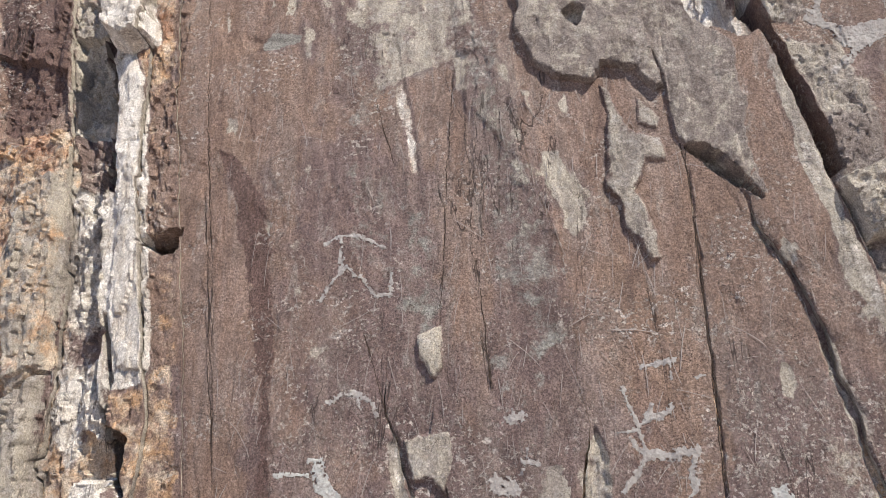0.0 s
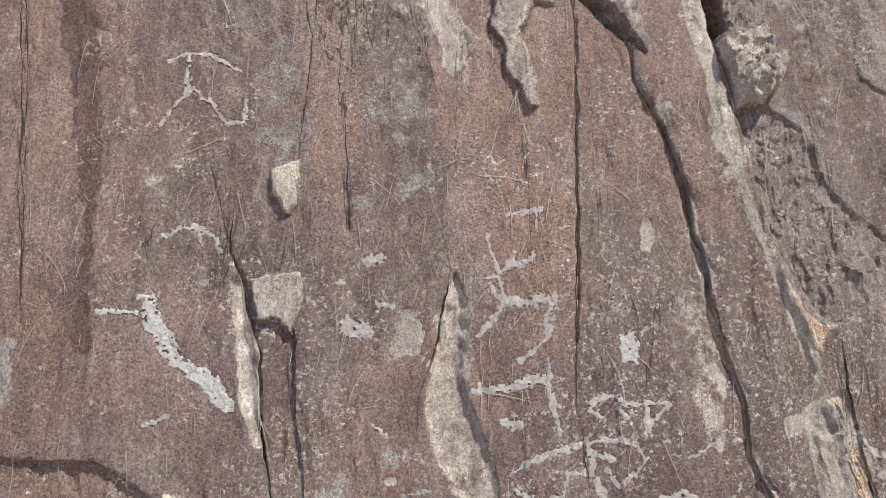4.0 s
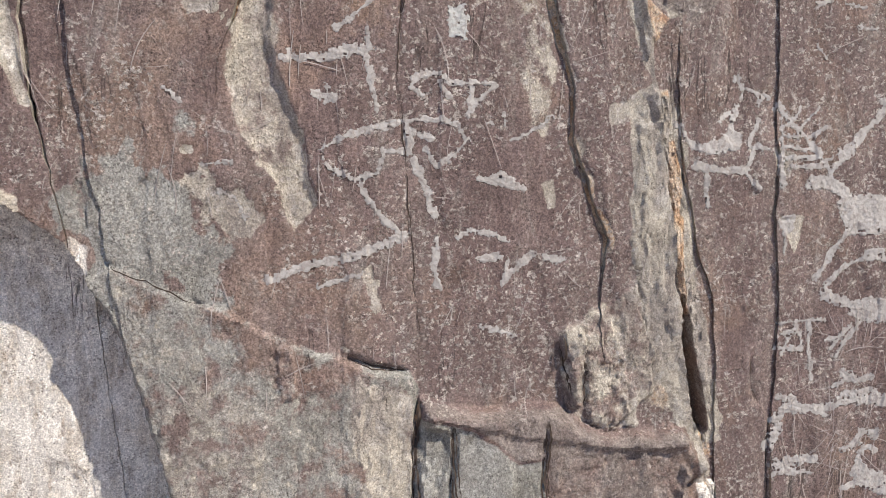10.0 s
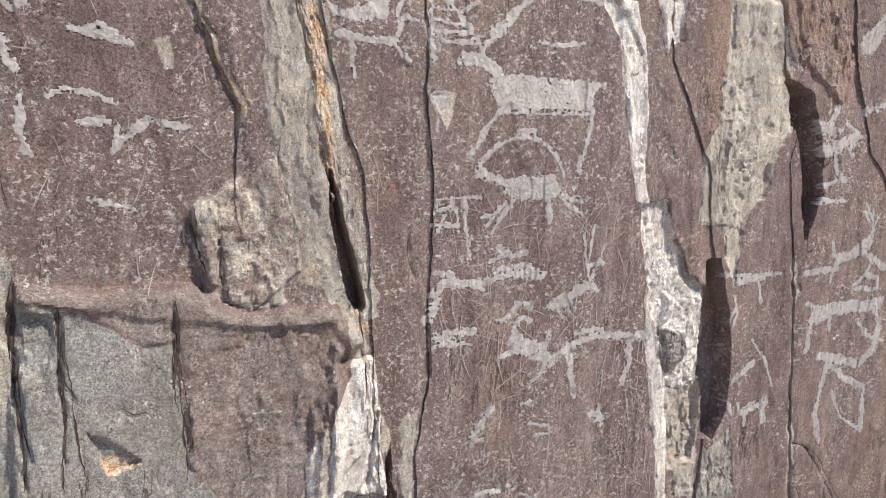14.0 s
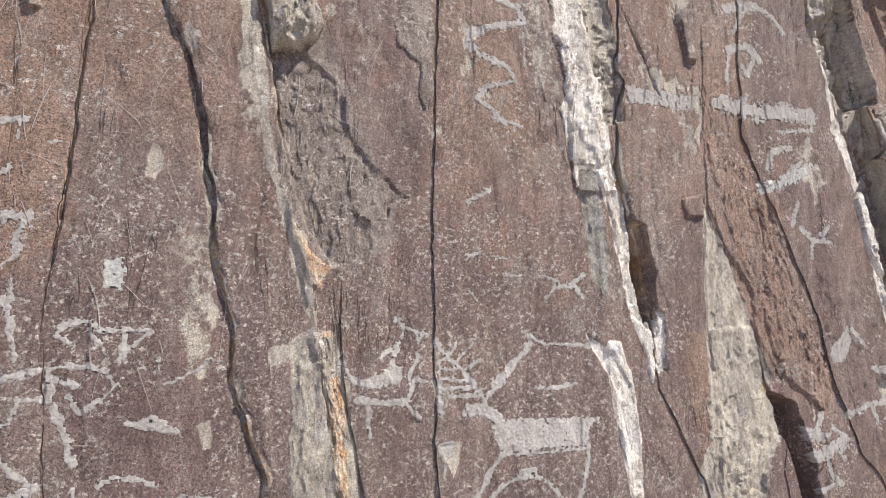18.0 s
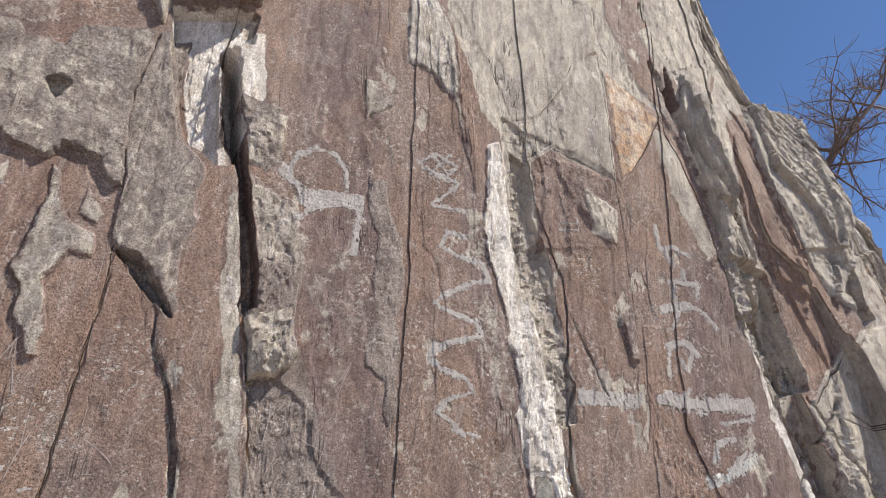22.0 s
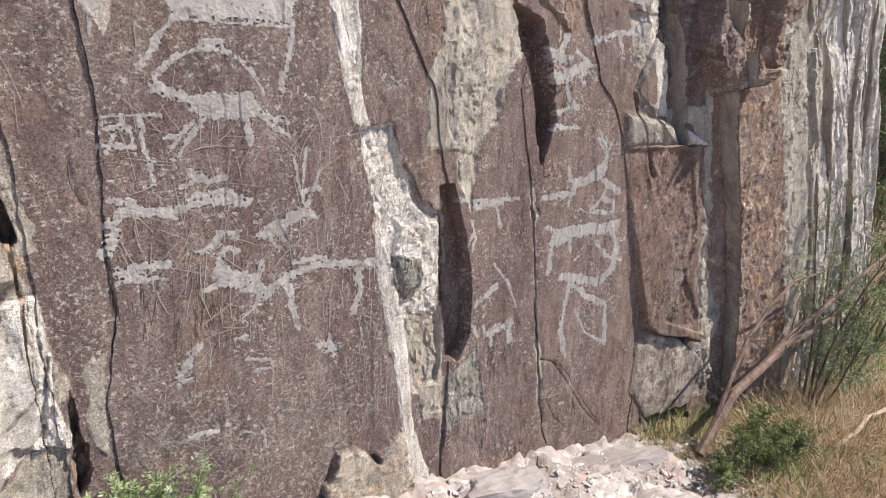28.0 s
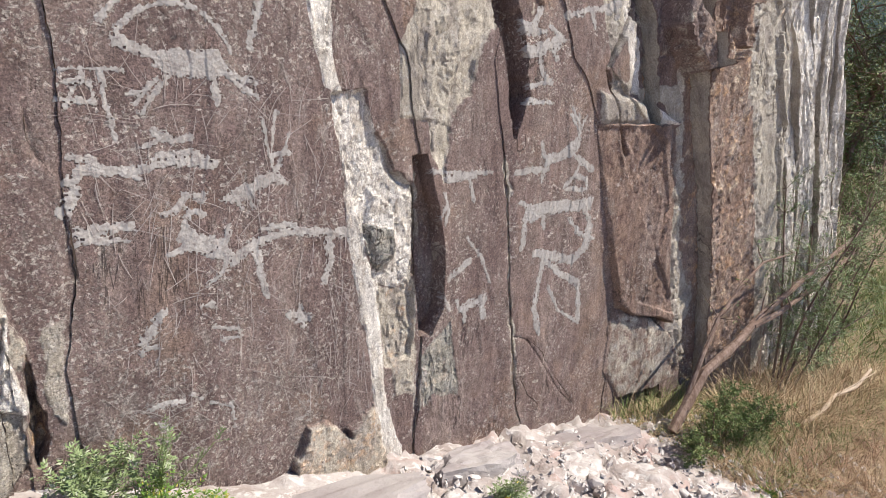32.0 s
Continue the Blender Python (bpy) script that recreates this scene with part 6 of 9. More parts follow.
carving('pale pecked curled neck shape', [
    (0.0104, [(0.415, 1.45), (0.392, 1.465), (0.403, 1.488), (0.442, 1.494), (0.466, 1.479)]),
    (0.0115, [(0.466, 1.479), (0.511, 1.478), (0.558, 1.479)]),
    (0.0118, [(0.556, 1.477), (0.525, 1.448), (0.502, 1.418)]),
    (0.0104, [(0.445, 1.478), (0.464, 1.449)]),
    (0.0093, [(0.511, 1.473), (0.505, 1.42)])], 1)
carving('outlined pecked loops across a thin crack', [
    (0.0102, [(0.222, 1.338), (0.26, 1.363), (0.32, 1.384), (0.384, 1.402), (0.451, 1.408), (0.486, 1.395), (0.503, 1.368)]),
    (0.0102, [(0.503, 1.368), (0.48, 1.34), (0.445, 1.319), (0.424, 1.348)]),
    (0.0101, [(0.222, 1.338), (0.238, 1.305), (0.288, 1.288), (0.33, 1.299), (0.343, 1.342), (0.385, 1.343)]),
    (0.0101, [(0.297, 1.286), (0.311, 1.248), (0.348, 1.21), (0.385, 1.18)]),
    (0.0138, [(0.403, 1.325), (0.423, 1.278), (0.442, 1.219)]),
    (0.0114, [(0.398, 1.386), (0.389, 1.343)]),
    (0.0105, [(0.412, 1.377), (0.437, 1.369)]),
    (0.0091, [(0.386, 1.399), (0.382, 1.368)])], 1)
carving('soft wide pale pecked streak', [
    (0.0158, [(0.131, 1.093), (0.192, 1.119), (0.259, 1.134), (0.321, 1.154), (0.387, 1.18)]),
    (0.0089, [(0.226, 1.083), (0.304, 1.107)])], 0.7)
carving('bright pecked stroke on purple rock', [
    (0.0141, [(0.53, 1.295), (0.578, 1.293)]),
    (0.0165, [(0.578, 1.291), (0.624, 1.277)]),
    (0.0082, [(0.573, 1.305), (0.6, 1.298)])], 0.9)
carving('pale pecked kinked figure with a curved back', [
    (0.0093, [(0.49, 1.18), (0.515, 1.194), (0.563, 1.187), (0.595, 1.171)]),
    (0.0117, [(0.531, 1.137), (0.585, 1.143)]),
    (0.0165, [(0.589, 1.099), (0.646, 1.145)]),
    (0.0082, [(0.584, 1.083), (0.595, 1.139)]),
    (0.0138, [(0.45, 1.173), (0.444, 1.126), (0.454, 1.08)]),
    (0.019, [(0.678, 1.14), (0.707, 1.136)]),
    (0.0094, [(0.542, 1.001), (0.586, 0.991), (0.612, 0.983)])], 0.85)
carving('pale green-grey patch of dense pecks', [
    (0, [(0.459, 1.617), (0.492, 1.623), (0.502, 1.592), (0.5, 1.557), (0.462, 1.563)])], 0.8)
carving('small faint pecked patches beside a pale flake', [
    (0.0117, [(-0.07, 1.76), (-0.037, 1.771)]),
    (0.0168, [(-0.11, 1.619), (-0.068, 1.612)]),
    (0.0076, [(0.01, 1.304), (0.065, 1.311)]),
    (0.0087, [(0.043, 1.257), (0.071, 1.246), (0.089, 1.205)]),
    (0.0096, [(-0.049, 1.437), (-0.025, 1.416)])], 0.55)
carving('small dotted pecked patch beside a figure', [
    (0.0156, [(0.216, 1.44), (0.243, 1.434)]),
    (0.0068, [(0.231, 1.458), (0.236, 1.447)])], 0.55)
carving('faint pecked lines beside the dark joint', [
    (0.0083, [(0.594, 1.372), (0.634, 1.391), (0.675, 1.42)]),
    (0.0094, [(0.545, 1.403), (0.578, 1.413)]),
    (0.0082, [(0.574, 1.422), (0.581, 1.404)])], 0.5)
carving('pale pecked antlered figure with a mottled body', [
    (0, [(0.967, 1.397), (1.015, 1.381), (1.078, 1.417), (1.105, 1.414), (1.103, 1.375), (1.029, 1.36), (0.99, 1.37)]),
    (0.0192, [(1.004, 1.336), (1.063, 1.33), (1.119, 1.333)]),
    (0.0092, [(1.116, 1.328), (1.153, 1.293)]),
    (0.0101, [(1.026, 1.317), (1.031, 1.251)]),
    (0.0118, [(1.123, 1.346), (1.138, 1.383), (1.166, 1.377)]),
    (0.0119, [(1.122, 1.382), (1.143, 1.441)]),
    (0.0118, [(1.078, 1.42), (1.093, 1.468)]),
    (0.0084, [(0.954, 1.424), (0.977, 1.391)]),
    (0.0104, [(1.041, 1.429), (1.078, 1.451)])], 0.85)
carving('small fresh white scratched figure', [
    (0.0093, [(1.088, 1.529), (1.108, 1.508), (1.133, 1.498), (1.163, 1.49)]),
    (0.0066, [(1.108, 1.505), (1.104, 1.484)]),
    (0.0067, [(1.152, 1.492), (1.142, 1.475)]),
    (0.0052, [(1.086, 1.521), (1.096, 1.532)])], 1)
carving('large pecked antlered figure with a solid pale body', [
    (0, [(1.351, 1.288), (1.427, 1.286), (1.669, 1.287), (1.626, 1.264), (1.623, 1.215), (1.368, 1.206), (1.352, 1.231), (1.339, 1.269)]),
    (0.0254, [(1.277, 1.307), (1.314, 1.316), (1.357, 1.283)]),
    (0.0112, [(1.187, 1.473), (1.222, 1.436), (1.259, 1.404), (1.295, 1.366), (1.316, 1.341), (1.326, 1.311)]),
    (0.0084, [(1.222, 1.436), (1.244, 1.473)]),
    (0.0084, [(1.239, 1.422), (1.285, 1.469)]),
    (0.0085, [(1.262, 1.405), (1.303, 1.43)]),
    (0.008, [(1.193, 1.431), (1.224, 1.431)]),
    (0.0083, [(1.196, 1.408), (1.25, 1.409)]),
    (0.0083, [(1.202, 1.384), (1.277, 1.381)]),
    (0.0083, [(1.209, 1.361), (1.292, 1.364)]),
    (0.0083, [(1.221, 1.341), (1.31, 1.346)]),
    (0.0093, [(1.196, 1.442), (1.199, 1.326)]),
    (0.016, [(1.325, 1.341), (1.378, 1.391), (1.417, 1.436), (1.453, 1.472)]),
    (0.0102, [(1.339, 1.366), (1.399, 1.426)]),
    (0.0086, [(1.295, 1.35), (1.345, 1.381)]),
    (0.0126, [(1.368, 1.204), (1.338, 1.161), (1.298, 1.099)]),
    (0.0076, [(1.374, 1.2), (1.623, 1.208)]),
    (0.0142, [(1.62, 1.212), (1.609, 1.142), (1.592, 1.076)])], 1)
carving('pecked running figure with a solid body', [
    (0, [(1.385, 1.049), (1.448, 1.059), (1.522, 1.061), (1.548, 1.017), (1.516, 1.001), (1.424, 1.0), (1.392, 1.019)]),
    (0.0198, [(1.32, 1.065), (1.364, 1.052), (1.406, 1.038)]),
    (0.013, [(1.424, 1.005), (1.389, 0.967), (1.365, 0.922)]),
    (0.0101, [(1.394, 0.994), (1.352, 0.944)]),
    (0.0154, [(1.512, 1.004), (1.519, 0.951)]),
    (0.0125, [(1.531, 1.018), (1.609, 0.966)]),
    (0.011, [(1.542, 1.015), (1.603, 1.001)]),
    (0.0123, [(1.492, 1.134), (1.53, 1.1), (1.549, 1.06)]),
    (0.01, [(1.322, 1.08), (1.363, 1.123), (1.416, 1.148), (1.481, 1.142)]),
    (0.0117, [(1.421, 1.159), (1.461, 1.163)])], 1)
carving('faint pecked crowd of short strokes', [
    (0.0084, [(1.22, 1.0), (1.274, 1.006), (1.333, 1.009)]),
    (0.0144, [(1.26, 0.997), (1.245, 0.969), (1.228, 0.93)]),
    (0.0128, [(1.292, 0.999), (1.301, 0.937), (1.311, 0.874)]),
    (0.0125, [(1.215, 0.947), (1.275, 0.943)]),
    (0.0096, [(1.272, 0.978), (1.281, 0.937)]),
    (0.0089, [(1.336, 0.96), (1.369, 0.968)]),
    (0.0081, [(1.225, 0.977), (1.251, 0.984)])], 0.75)
carving('broad pale pecked lying figure', [
    (0.0201, [(1.225, 0.779), (1.246, 0.806), (1.294, 0.804), (1.35, 0.806)]),
    (0.0196, [(1.35, 0.806), (1.418, 0.824), (1.506, 0.816)]),
    (0.0218, [(1.209, 0.721), (1.233, 0.769)]),
    (0.0142, [(1.226, 0.836), (1.258, 0.831), (1.288, 0.809)]),
    (0.0238, [(1.389, 0.882), (1.422, 0.867), (1.456, 0.874)]),
    (0.0172, [(1.395, 0.836), (1.459, 0.847), (1.488, 0.824)]),
    (0.0116, [(1.362, 0.854), (1.392, 0.87)]),
    (0.0104, [(1.323, 0.796), (1.358, 0.789)])], 1)
carving('pecked winged figure with a forked tail', [
    (0, [(1.513, 0.737), (1.554, 0.761), (1.618, 0.79), (1.647, 0.805), (1.691, 0.764), (1.641, 0.77), (1.589, 0.746), (1.567, 0.723), (1.526, 0.728)]),
    (0.0095, [(1.644, 0.802), (1.63, 0.857), (1.617, 0.917)]),
    (0.0084, [(1.653, 0.808), (1.673, 0.856), (1.682, 0.885)]),
    (0.0083, [(1.638, 0.811), (1.642, 0.885), (1.651, 0.933)]),
    (0.0111, [(1.586, 0.74), (1.591, 0.715)]),
    (0.0108, [(1.55, 0.735), (1.569, 0.712)]),
    (0.014, [(1.644, 0.838), (1.676, 0.842)])], 1)
carving('pecked standing figure with raised arms', [
    (0, [(1.429, 0.66), (1.44, 0.69), (1.462, 0.667), (1.523, 0.645), (1.544, 0.606), (1.527, 0.589), (1.472, 0.612), (1.427, 0.626)]),
    (0.0114, [(1.397, 0.709), (1.422, 0.718), (1.445, 0.75), (1.485, 0.752)]),
    (0.0127, [(1.443, 0.701), (1.428, 0.649)]),
    (0.0102, [(1.485, 0.752), (1.474, 0.732)]),
    (0.0123, [(1.532, 0.671), (1.522, 0.609)]),
    (0.0123, [(1.525, 0.6), (1.521, 0.567), (1.485, 0.541)]),
    (0.0114, [(1.43, 0.628), (1.4, 0.615)]),
    (0.0102, [(1.444, 0.716), (1.478, 0.706)])], 1)
carving('pecked arched band with two hanging legs', [
    (0.0229, [(1.546, 0.589), (1.578, 0.622), (1.639, 0.644)]),
    (0.0229, [(1.639, 0.644), (1.715, 0.647), (1.858, 0.63)]),
    (0.0206, [(1.598, 0.614), (1.611, 0.551), (1.628, 0.489)]),
    (0.0229, [(1.793, 0.624), (1.804, 0.571), (1.785, 0.504)]),
    (0.0131, [(1.607, 0.661), (1.697, 0.667)])], 1)
carving('pale patchy pecked bar', [
    (0.0185, [(1.227, 0.679), (1.285, 0.686), (1.334, 0.689)]),
    (0.0116, [(1.234, 0.662), (1.323, 0.657)]),
    (0.0103, [(1.211, 0.648), (1.232, 0.659)])], 0.8)
carving('small pecked blot on dark rock', [
    (0.0195, [(1.341, 0.423), (1.359, 0.447), (1.383, 0.488)]),
    (0.0105, [(1.332, 0.397), (1.362, 0.41)])], 0.65)
carving('small pecked blot beside the white wedge', [
    (0.029, [(1.687, 0.432), (1.735, 0.417)]),
    (0.0129, [(1.716, 0.452), (1.729, 0.392)])], 0.65)
carving('small faint pecked dashes on dark rock', [
    (0.0131, [(1.495, 0.436), (1.553, 0.418)]),
    (0.0103, [(1.513, 0.4), (1.559, 0.399)]),
    (0.0097, [(1.465, 0.491), (1.491, 0.492)])], 0.6)
carving('faint scraped patch low on the panel', [
    (0.0126, [(1.346, 0.257), (1.381, 0.266), (1.418, 0.262)]),
    (0.01, [(1.434, 0.276), (1.458, 0.258)]),
    (0.0107, [(1.482, 0.242), (1.527, 0.219)]),
    (0.0094, [(1.533, 0.224), (1.538, 0.161)]),
    (0.0099, [(1.361, 0.223), (1.386, 0.197)])], 0.5)
carving('pecked banded figure across a narrow slab', [
    (0.0157, [(2.129, 0.79), (2.24, 0.779), (2.369, 0.781)]),
    (0.0236, [(2.181, 0.764), (2.3, 0.769)]),
    (0.014, [(2.18, 0.721), (2.196, 0.679), (2.188, 0.628)]),
    (0.012, [(2.154, 0.631), (2.199, 0.696)]),
    (0.0122, [(2.278, 0.76), (2.303, 0.692)]),
    (0.0109, [(2.287, 0.576), (2.346, 0.513), (2.391, 0.419)])], 0.9)
carving('pecked goat-like figure low on a narrow slab', [
    (0.0213, [(2.22, 0.452), (2.259, 0.476), (2.299, 0.501)]),
    (0.0273, [(2.281, 0.34), (2.319, 0.353), (2.377, 0.367)]),
    (0.018, [(2.291, 0.338), (2.3, 0.298)]),
    (0.0185, [(2.362, 0.361), (2.378, 0.303)]),
    (0.0134, [(2.271, 0.346), (2.259, 0.375)]),
    (0.015, [(2.179, 0.426), (2.23, 0.354)])], 1)
carving('stacked pecked hooks near the top of a narrow slab', [
    (0.0387, [(2.435, 1.136), (2.527, 1.162), (2.604, 1.191)]),
    (0.014, [(2.442, 1.12), (2.459, 1.065)]),
    (0.0167, [(2.525, 1.145), (2.549, 1.083), (2.592, 1.064)]),
    (0.0178, [(2.425, 1.193), (2.492, 1.228), (2.522, 1.279)]),
    (0.0147, [(2.564, 1.234), (2.634, 1.197)]),
    (0.0148, [(2.438, 1.0), (2.601, 1.002)]),
    (0.0201, [(2.43, 1.244), (2.484, 1.207), (2.546, 1.216)]),
    (0.0125, [(2.481, 1.042), (2.566, 1.066)]),
    (0.0147, [(2.576, 1.172), (2.606, 1.14)])], 1)
carving('pecked solid figure with branching horns', [
    (0, [(2.576, 0.829), (2.674, 0.849), (2.732, 0.894), (2.765, 0.871), (2.733, 0.829), (2.617, 0.802)]),
    (0.0206, [(2.605, 0.81), (2.588, 0.747)]),
    (0.0196, [(2.732, 0.833), (2.835, 0.78)]),
    (0.0141, [(2.751, 0.886), (2.736, 0.969)]),
    (0.0116, [(2.746, 0.913), (2.697, 0.968)]),
    (0.0119, [(2.75, 0.92), (2.776, 0.966)]),
    (0.0116, [(2.734, 0.946), (2.705, 0.99)]),
    (0.0177, [(2.467, 0.777), (2.608, 0.787)]),
    (0.0156, [(2.575, 0.869), (2.586, 0.829)])], 1)
carving('small pecked open loop', [
    (0.0172, [(2.701, 0.722), (2.745, 0.76), (2.812, 0.745), (2.812, 0.713), (2.713, 0.714)]),
    (0.0147, [(2.745, 0.76), (2.762, 0.794)])], 1)
carving('broad solid pecked body shape', [
    (0, [(2.509, 0.611), (2.532, 0.667), (2.604, 0.673), (2.86, 0.682), (2.85, 0.637), (2.611, 0.63), (2.567, 0.607)]),
    (0.0208, [(2.529, 0.614), (2.521, 0.521)]),
    (0.019, [(2.604, 0.639), (2.624, 0.582)]),
    (0.0235, [(2.806, 0.649), (2.859, 0.591)]),
    (0.0135, [(2.5, 0.68), (2.533, 0.663)])], 1)
carving('pecked bent limbs and open loop', [
    (0.0309, [(2.593, 0.497), (2.685, 0.475), (2.775, 0.456), (2.841, 0.495), (2.851, 0.571)]),
    (0.0228, [(2.63, 0.469), (2.617, 0.371), (2.612, 0.288), (2.643, 0.191)]),
    (0.0235, [(2.642, 0.463), (2.731, 0.406), (2.829, 0.358)]),
    (0.0224, [(2.829, 0.358), (2.856, 0.21)]),
    (0.0108, [(2.668, 0.368), (2.736, 0.267), (2.857, 0.201)]),
    (0.0159, [(2.787, 0.555), (2.885, 0.525)]),
    (0.0153, [(2.744, 0.604), (2.792, 0.563)])], 1)
carving('pecked outlined hoof shape on a pinkish slab', [
    (0, [(2.574, 1.472), (2.668, 1.566), (2.684, 1.506), (2.64, 1.443), (2.593, 1.441)]),
    (0.0155, [(2.681, 1.555), (2.74, 1.496)])], 0.9)
carving('pecked long figure on a pinkish slab', [
    (0.0231, [(2.633, 1.271), (2.73, 1.303), (2.864, 1.323)]),
    (0.0213, [(2.769, 1.426), (2.853, 1.416)]),
    (0.0216, [(2.853, 1.416), (2.883, 1.298)]),
    (0.018, [(2.754, 1.294), (2.765, 1.254)]),
    (0.027, [(2.873, 1.416), (2.886, 1.438)]),
    (0.0242, [(2.819, 1.327), (2.885, 1.344)])], 0.9)
carving('faint pecked branching figure on a pinkish slab', [
    (0.0196, [(2.472, 1.874), (2.519, 1.841), (2.613, 1.837)]),
    (0.017, [(2.52, 1.836), (2.512, 1.783)]),
    (0.0143, [(2.46, 1.957), (2.433, 1.88)]),
    (0.0175, [(2.564, 1.863), (2.603, 1.893)])], 0.8)
carving('rough greenish pecked smear on a pinkish slab', [
    (0.0335, [(2.305, 1.993), (2.422, 2.022), (2.537, 2.093)]),
    (0.0192, [(2.394, 2.033), (2.475, 2.073)])], 0.7)
carving('rough pale pecked bar on a pinkish slab', [
    (0.0336, [(2.163, 2.272), (2.247, 2.246), (2.406, 2.249)]),
    (0.0295, [(2.406, 2.249), (2.542, 2.262)]),
    (0.0134, [(2.24, 2.264), (2.259, 2.297)])], 0.75)
carving('small pecked hook in the dark panel', [
    (0.014, [(1.528, 1.626), (1.589, 1.633), (1.618, 1.6)]),
    (0.0121, [(1.502, 1.597), (1.531, 1.629)]),
    (0.0091, [(1.49, 1.656), (1.539, 1.639)]),
    (0.0115, [(1.584, 1.641), (1.622, 1.667)])], 0.8)
carving('scattered small pecked marks on dark rock', [
    (0.0108, [(1.267, 1.833), (1.328, 1.871)]),
    (0.0107, [(1.264, 1.685), (1.302, 1.702)]),
    (0.0101, [(1.335, 2.064), (1.409, 2.054)]),
    (0.0098, [(1.369, 1.653), (1.423, 1.648)]),
    (0.008, [(1.272, 1.608), (1.295, 1.581)]),
    (0.0082, [(1.335, 1.696), (1.385, 1.691)])], 0.6)
carving('thin pecked branching line above a large figure', [
    (0.0088, [(1.446, 1.498), (1.493, 1.475), (1.555, 1.476)]),
    (0.0124, [(1.555, 1.476), (1.637, 1.475)]),
    (0.0099, [(1.637, 1.475), (1.657, 1.507)]),
    (0.0088, [(1.458, 1.364), (1.518, 1.362), (1.596, 1.375)])], 0.7)
carving('pale flaked peck mark below antlers', [
    (0, [(1.194, 1.237), (1.244, 1.236), (1.232, 1.206), (1.217, 1.192), (1.206, 1.21)]),
    (0.0071, [(1.214, 1.197), (1.216, 1.155)]),
    (0.0095, [(1.195, 1.361), (1.204, 1.302)])], 0.9)
carving('pecked zigzag line running down a slab', [
    (0.0183, [(1.36, 2.674), (1.291, 2.674), (1.269, 2.619), (1.34, 2.6), (1.422, 2.593)]),
    (0.0181, [(1.422, 2.593), (1.446, 2.538), (1.391, 2.523), (1.288, 2.459)]),
    (0.0172, [(1.288, 2.459), (1.259, 2.429), (1.306, 2.406), (1.402, 2.389)]),
    (0.0166, [(1.402, 2.389), (1.421, 2.348), (1.334, 2.321), (1.262, 2.29)]),
    (0.0158, [(1.262, 2.29), (1.25, 2.256), (1.295, 2.227), (1.365, 2.214)]),
    (0.0154, [(1.365, 2.214), (1.395, 2.178), (1.309, 2.143), (1.279, 2.107)]),
    (0.0131, [(1.279, 2.107), (1.327, 2.086), (1.368, 2.052)])], 1)
carving('faint pecked lattice of thin lines', [
    (0.0131, [(1.18, 2.901), (1.235, 2.95), (1.311, 2.923), (1.28, 2.874), (1.192, 2.883)]),
    (0.015, [(1.238, 2.864), (1.33, 2.862)]),
    (0.0147, [(1.33, 2.862), (1.232, 2.759)]),
    (0.0147, [(1.232, 2.759), (1.356, 2.762)]),
    (0.011, [(1.226, 2.939), (1.289, 2.88)]),
    (0.011, [(1.287, 2.962), (1.217, 2.868)])], 0.7)
carving('pecked goat-like figure with a great curved horn', [
    (0, [(0.792, 2.702), (0.854, 2.71), (1.005, 2.726), (1.008, 2.678), (0.917, 2.667), (0.852, 2.627), (0.817, 2.647)]),
    (0.0215, [(0.745, 2.738), (0.777, 2.722), (0.813, 2.695)]),
    (0.0152, [(0.771, 2.752), (0.788, 2.806), (0.839, 2.847), (0.901, 2.841), (0.94, 2.798), (0.95, 2.737)]),
    (0.0184, [(0.997, 2.676), (0.994, 2.6), (0.992, 2.531)]),
    (0.0156, [(0.842, 2.629), (0.775, 2.57)]),
    (0.011, [(0.756, 2.764), (0.775, 2.745)])], 1)
carving('faint pecked many-limbed figure on a pinkish slab', [
    (0.0208, [(2.167, 2.907), (2.182, 2.818)]),
    (0.0228, [(2.182, 2.818), (2.245, 2.834), (2.324, 2.82)]),
    (0.0201, [(2.213, 2.809), (2.241, 2.764)]),
    (0.025, [(2.216, 2.695), (2.358, 2.704)]),
    (0.0191, [(2.241, 2.687), (2.234, 2.632)]),
    (0.0208, [(2.356, 2.717), (2.347, 2.654)]),
    (0.0354, [(2.176, 2.582), (2.305, 2.618)]),
    (0.023, [(2.305, 2.618), (2.386, 2.594), (2.439, 2.549)]),
    (0.0187, [(2.263, 2.595), (2.218, 2.516)]),
    (0.0182, [(2.287, 2.751), (2.299, 2.708)])], 0.85)
carving('faint pecked lower figure on a pinkish slab', [
    (0.0258, [(2.183, 2.439), (2.268, 2.471), (2.32, 2.431)]),
    (0.0235, [(2.196, 2.428), (2.177, 2.34)]),
    (0.021, [(2.298, 2.429), (2.264, 2.366)]),
    (0.018, [(2.231, 2.408), (2.252, 2.376)])], 0.8)
carving('faint bluish outlined sketch on a brown slab', [
    (0.0069, [(1.734, 2.822), (1.804, 2.828), (1.806, 2.806), (1.735, 2.796)]),
    (0.007, [(1.804, 2.828), (1.802, 2.854)])], 0.7)
carving('rough pale pecked band on a brown slab', [
    (0, [(1.768, 2.24), (2.044, 2.252), (2.022, 2.2), (1.775, 2.186)])], 0.5)
carving('rough pale pecked long bar on a pinkish slab', [
    (0.0612, [(2.133, 2.249), (2.33, 2.247), (2.553, 2.278)]),
    (0.0188, [(2.389, 2.191), (2.559, 2.224)])], 0.6)
carving('pale pecked bent leg shape low on a pinkish slab', [
    (0.0225, [(2.365, 2.12), (2.438, 2.142)]),
    (0.0223, [(2.365, 2.12), (2.336, 2.065)]),
    (0.0201, [(2.483, 2.1), (2.418, 2.041)])], 0.6)

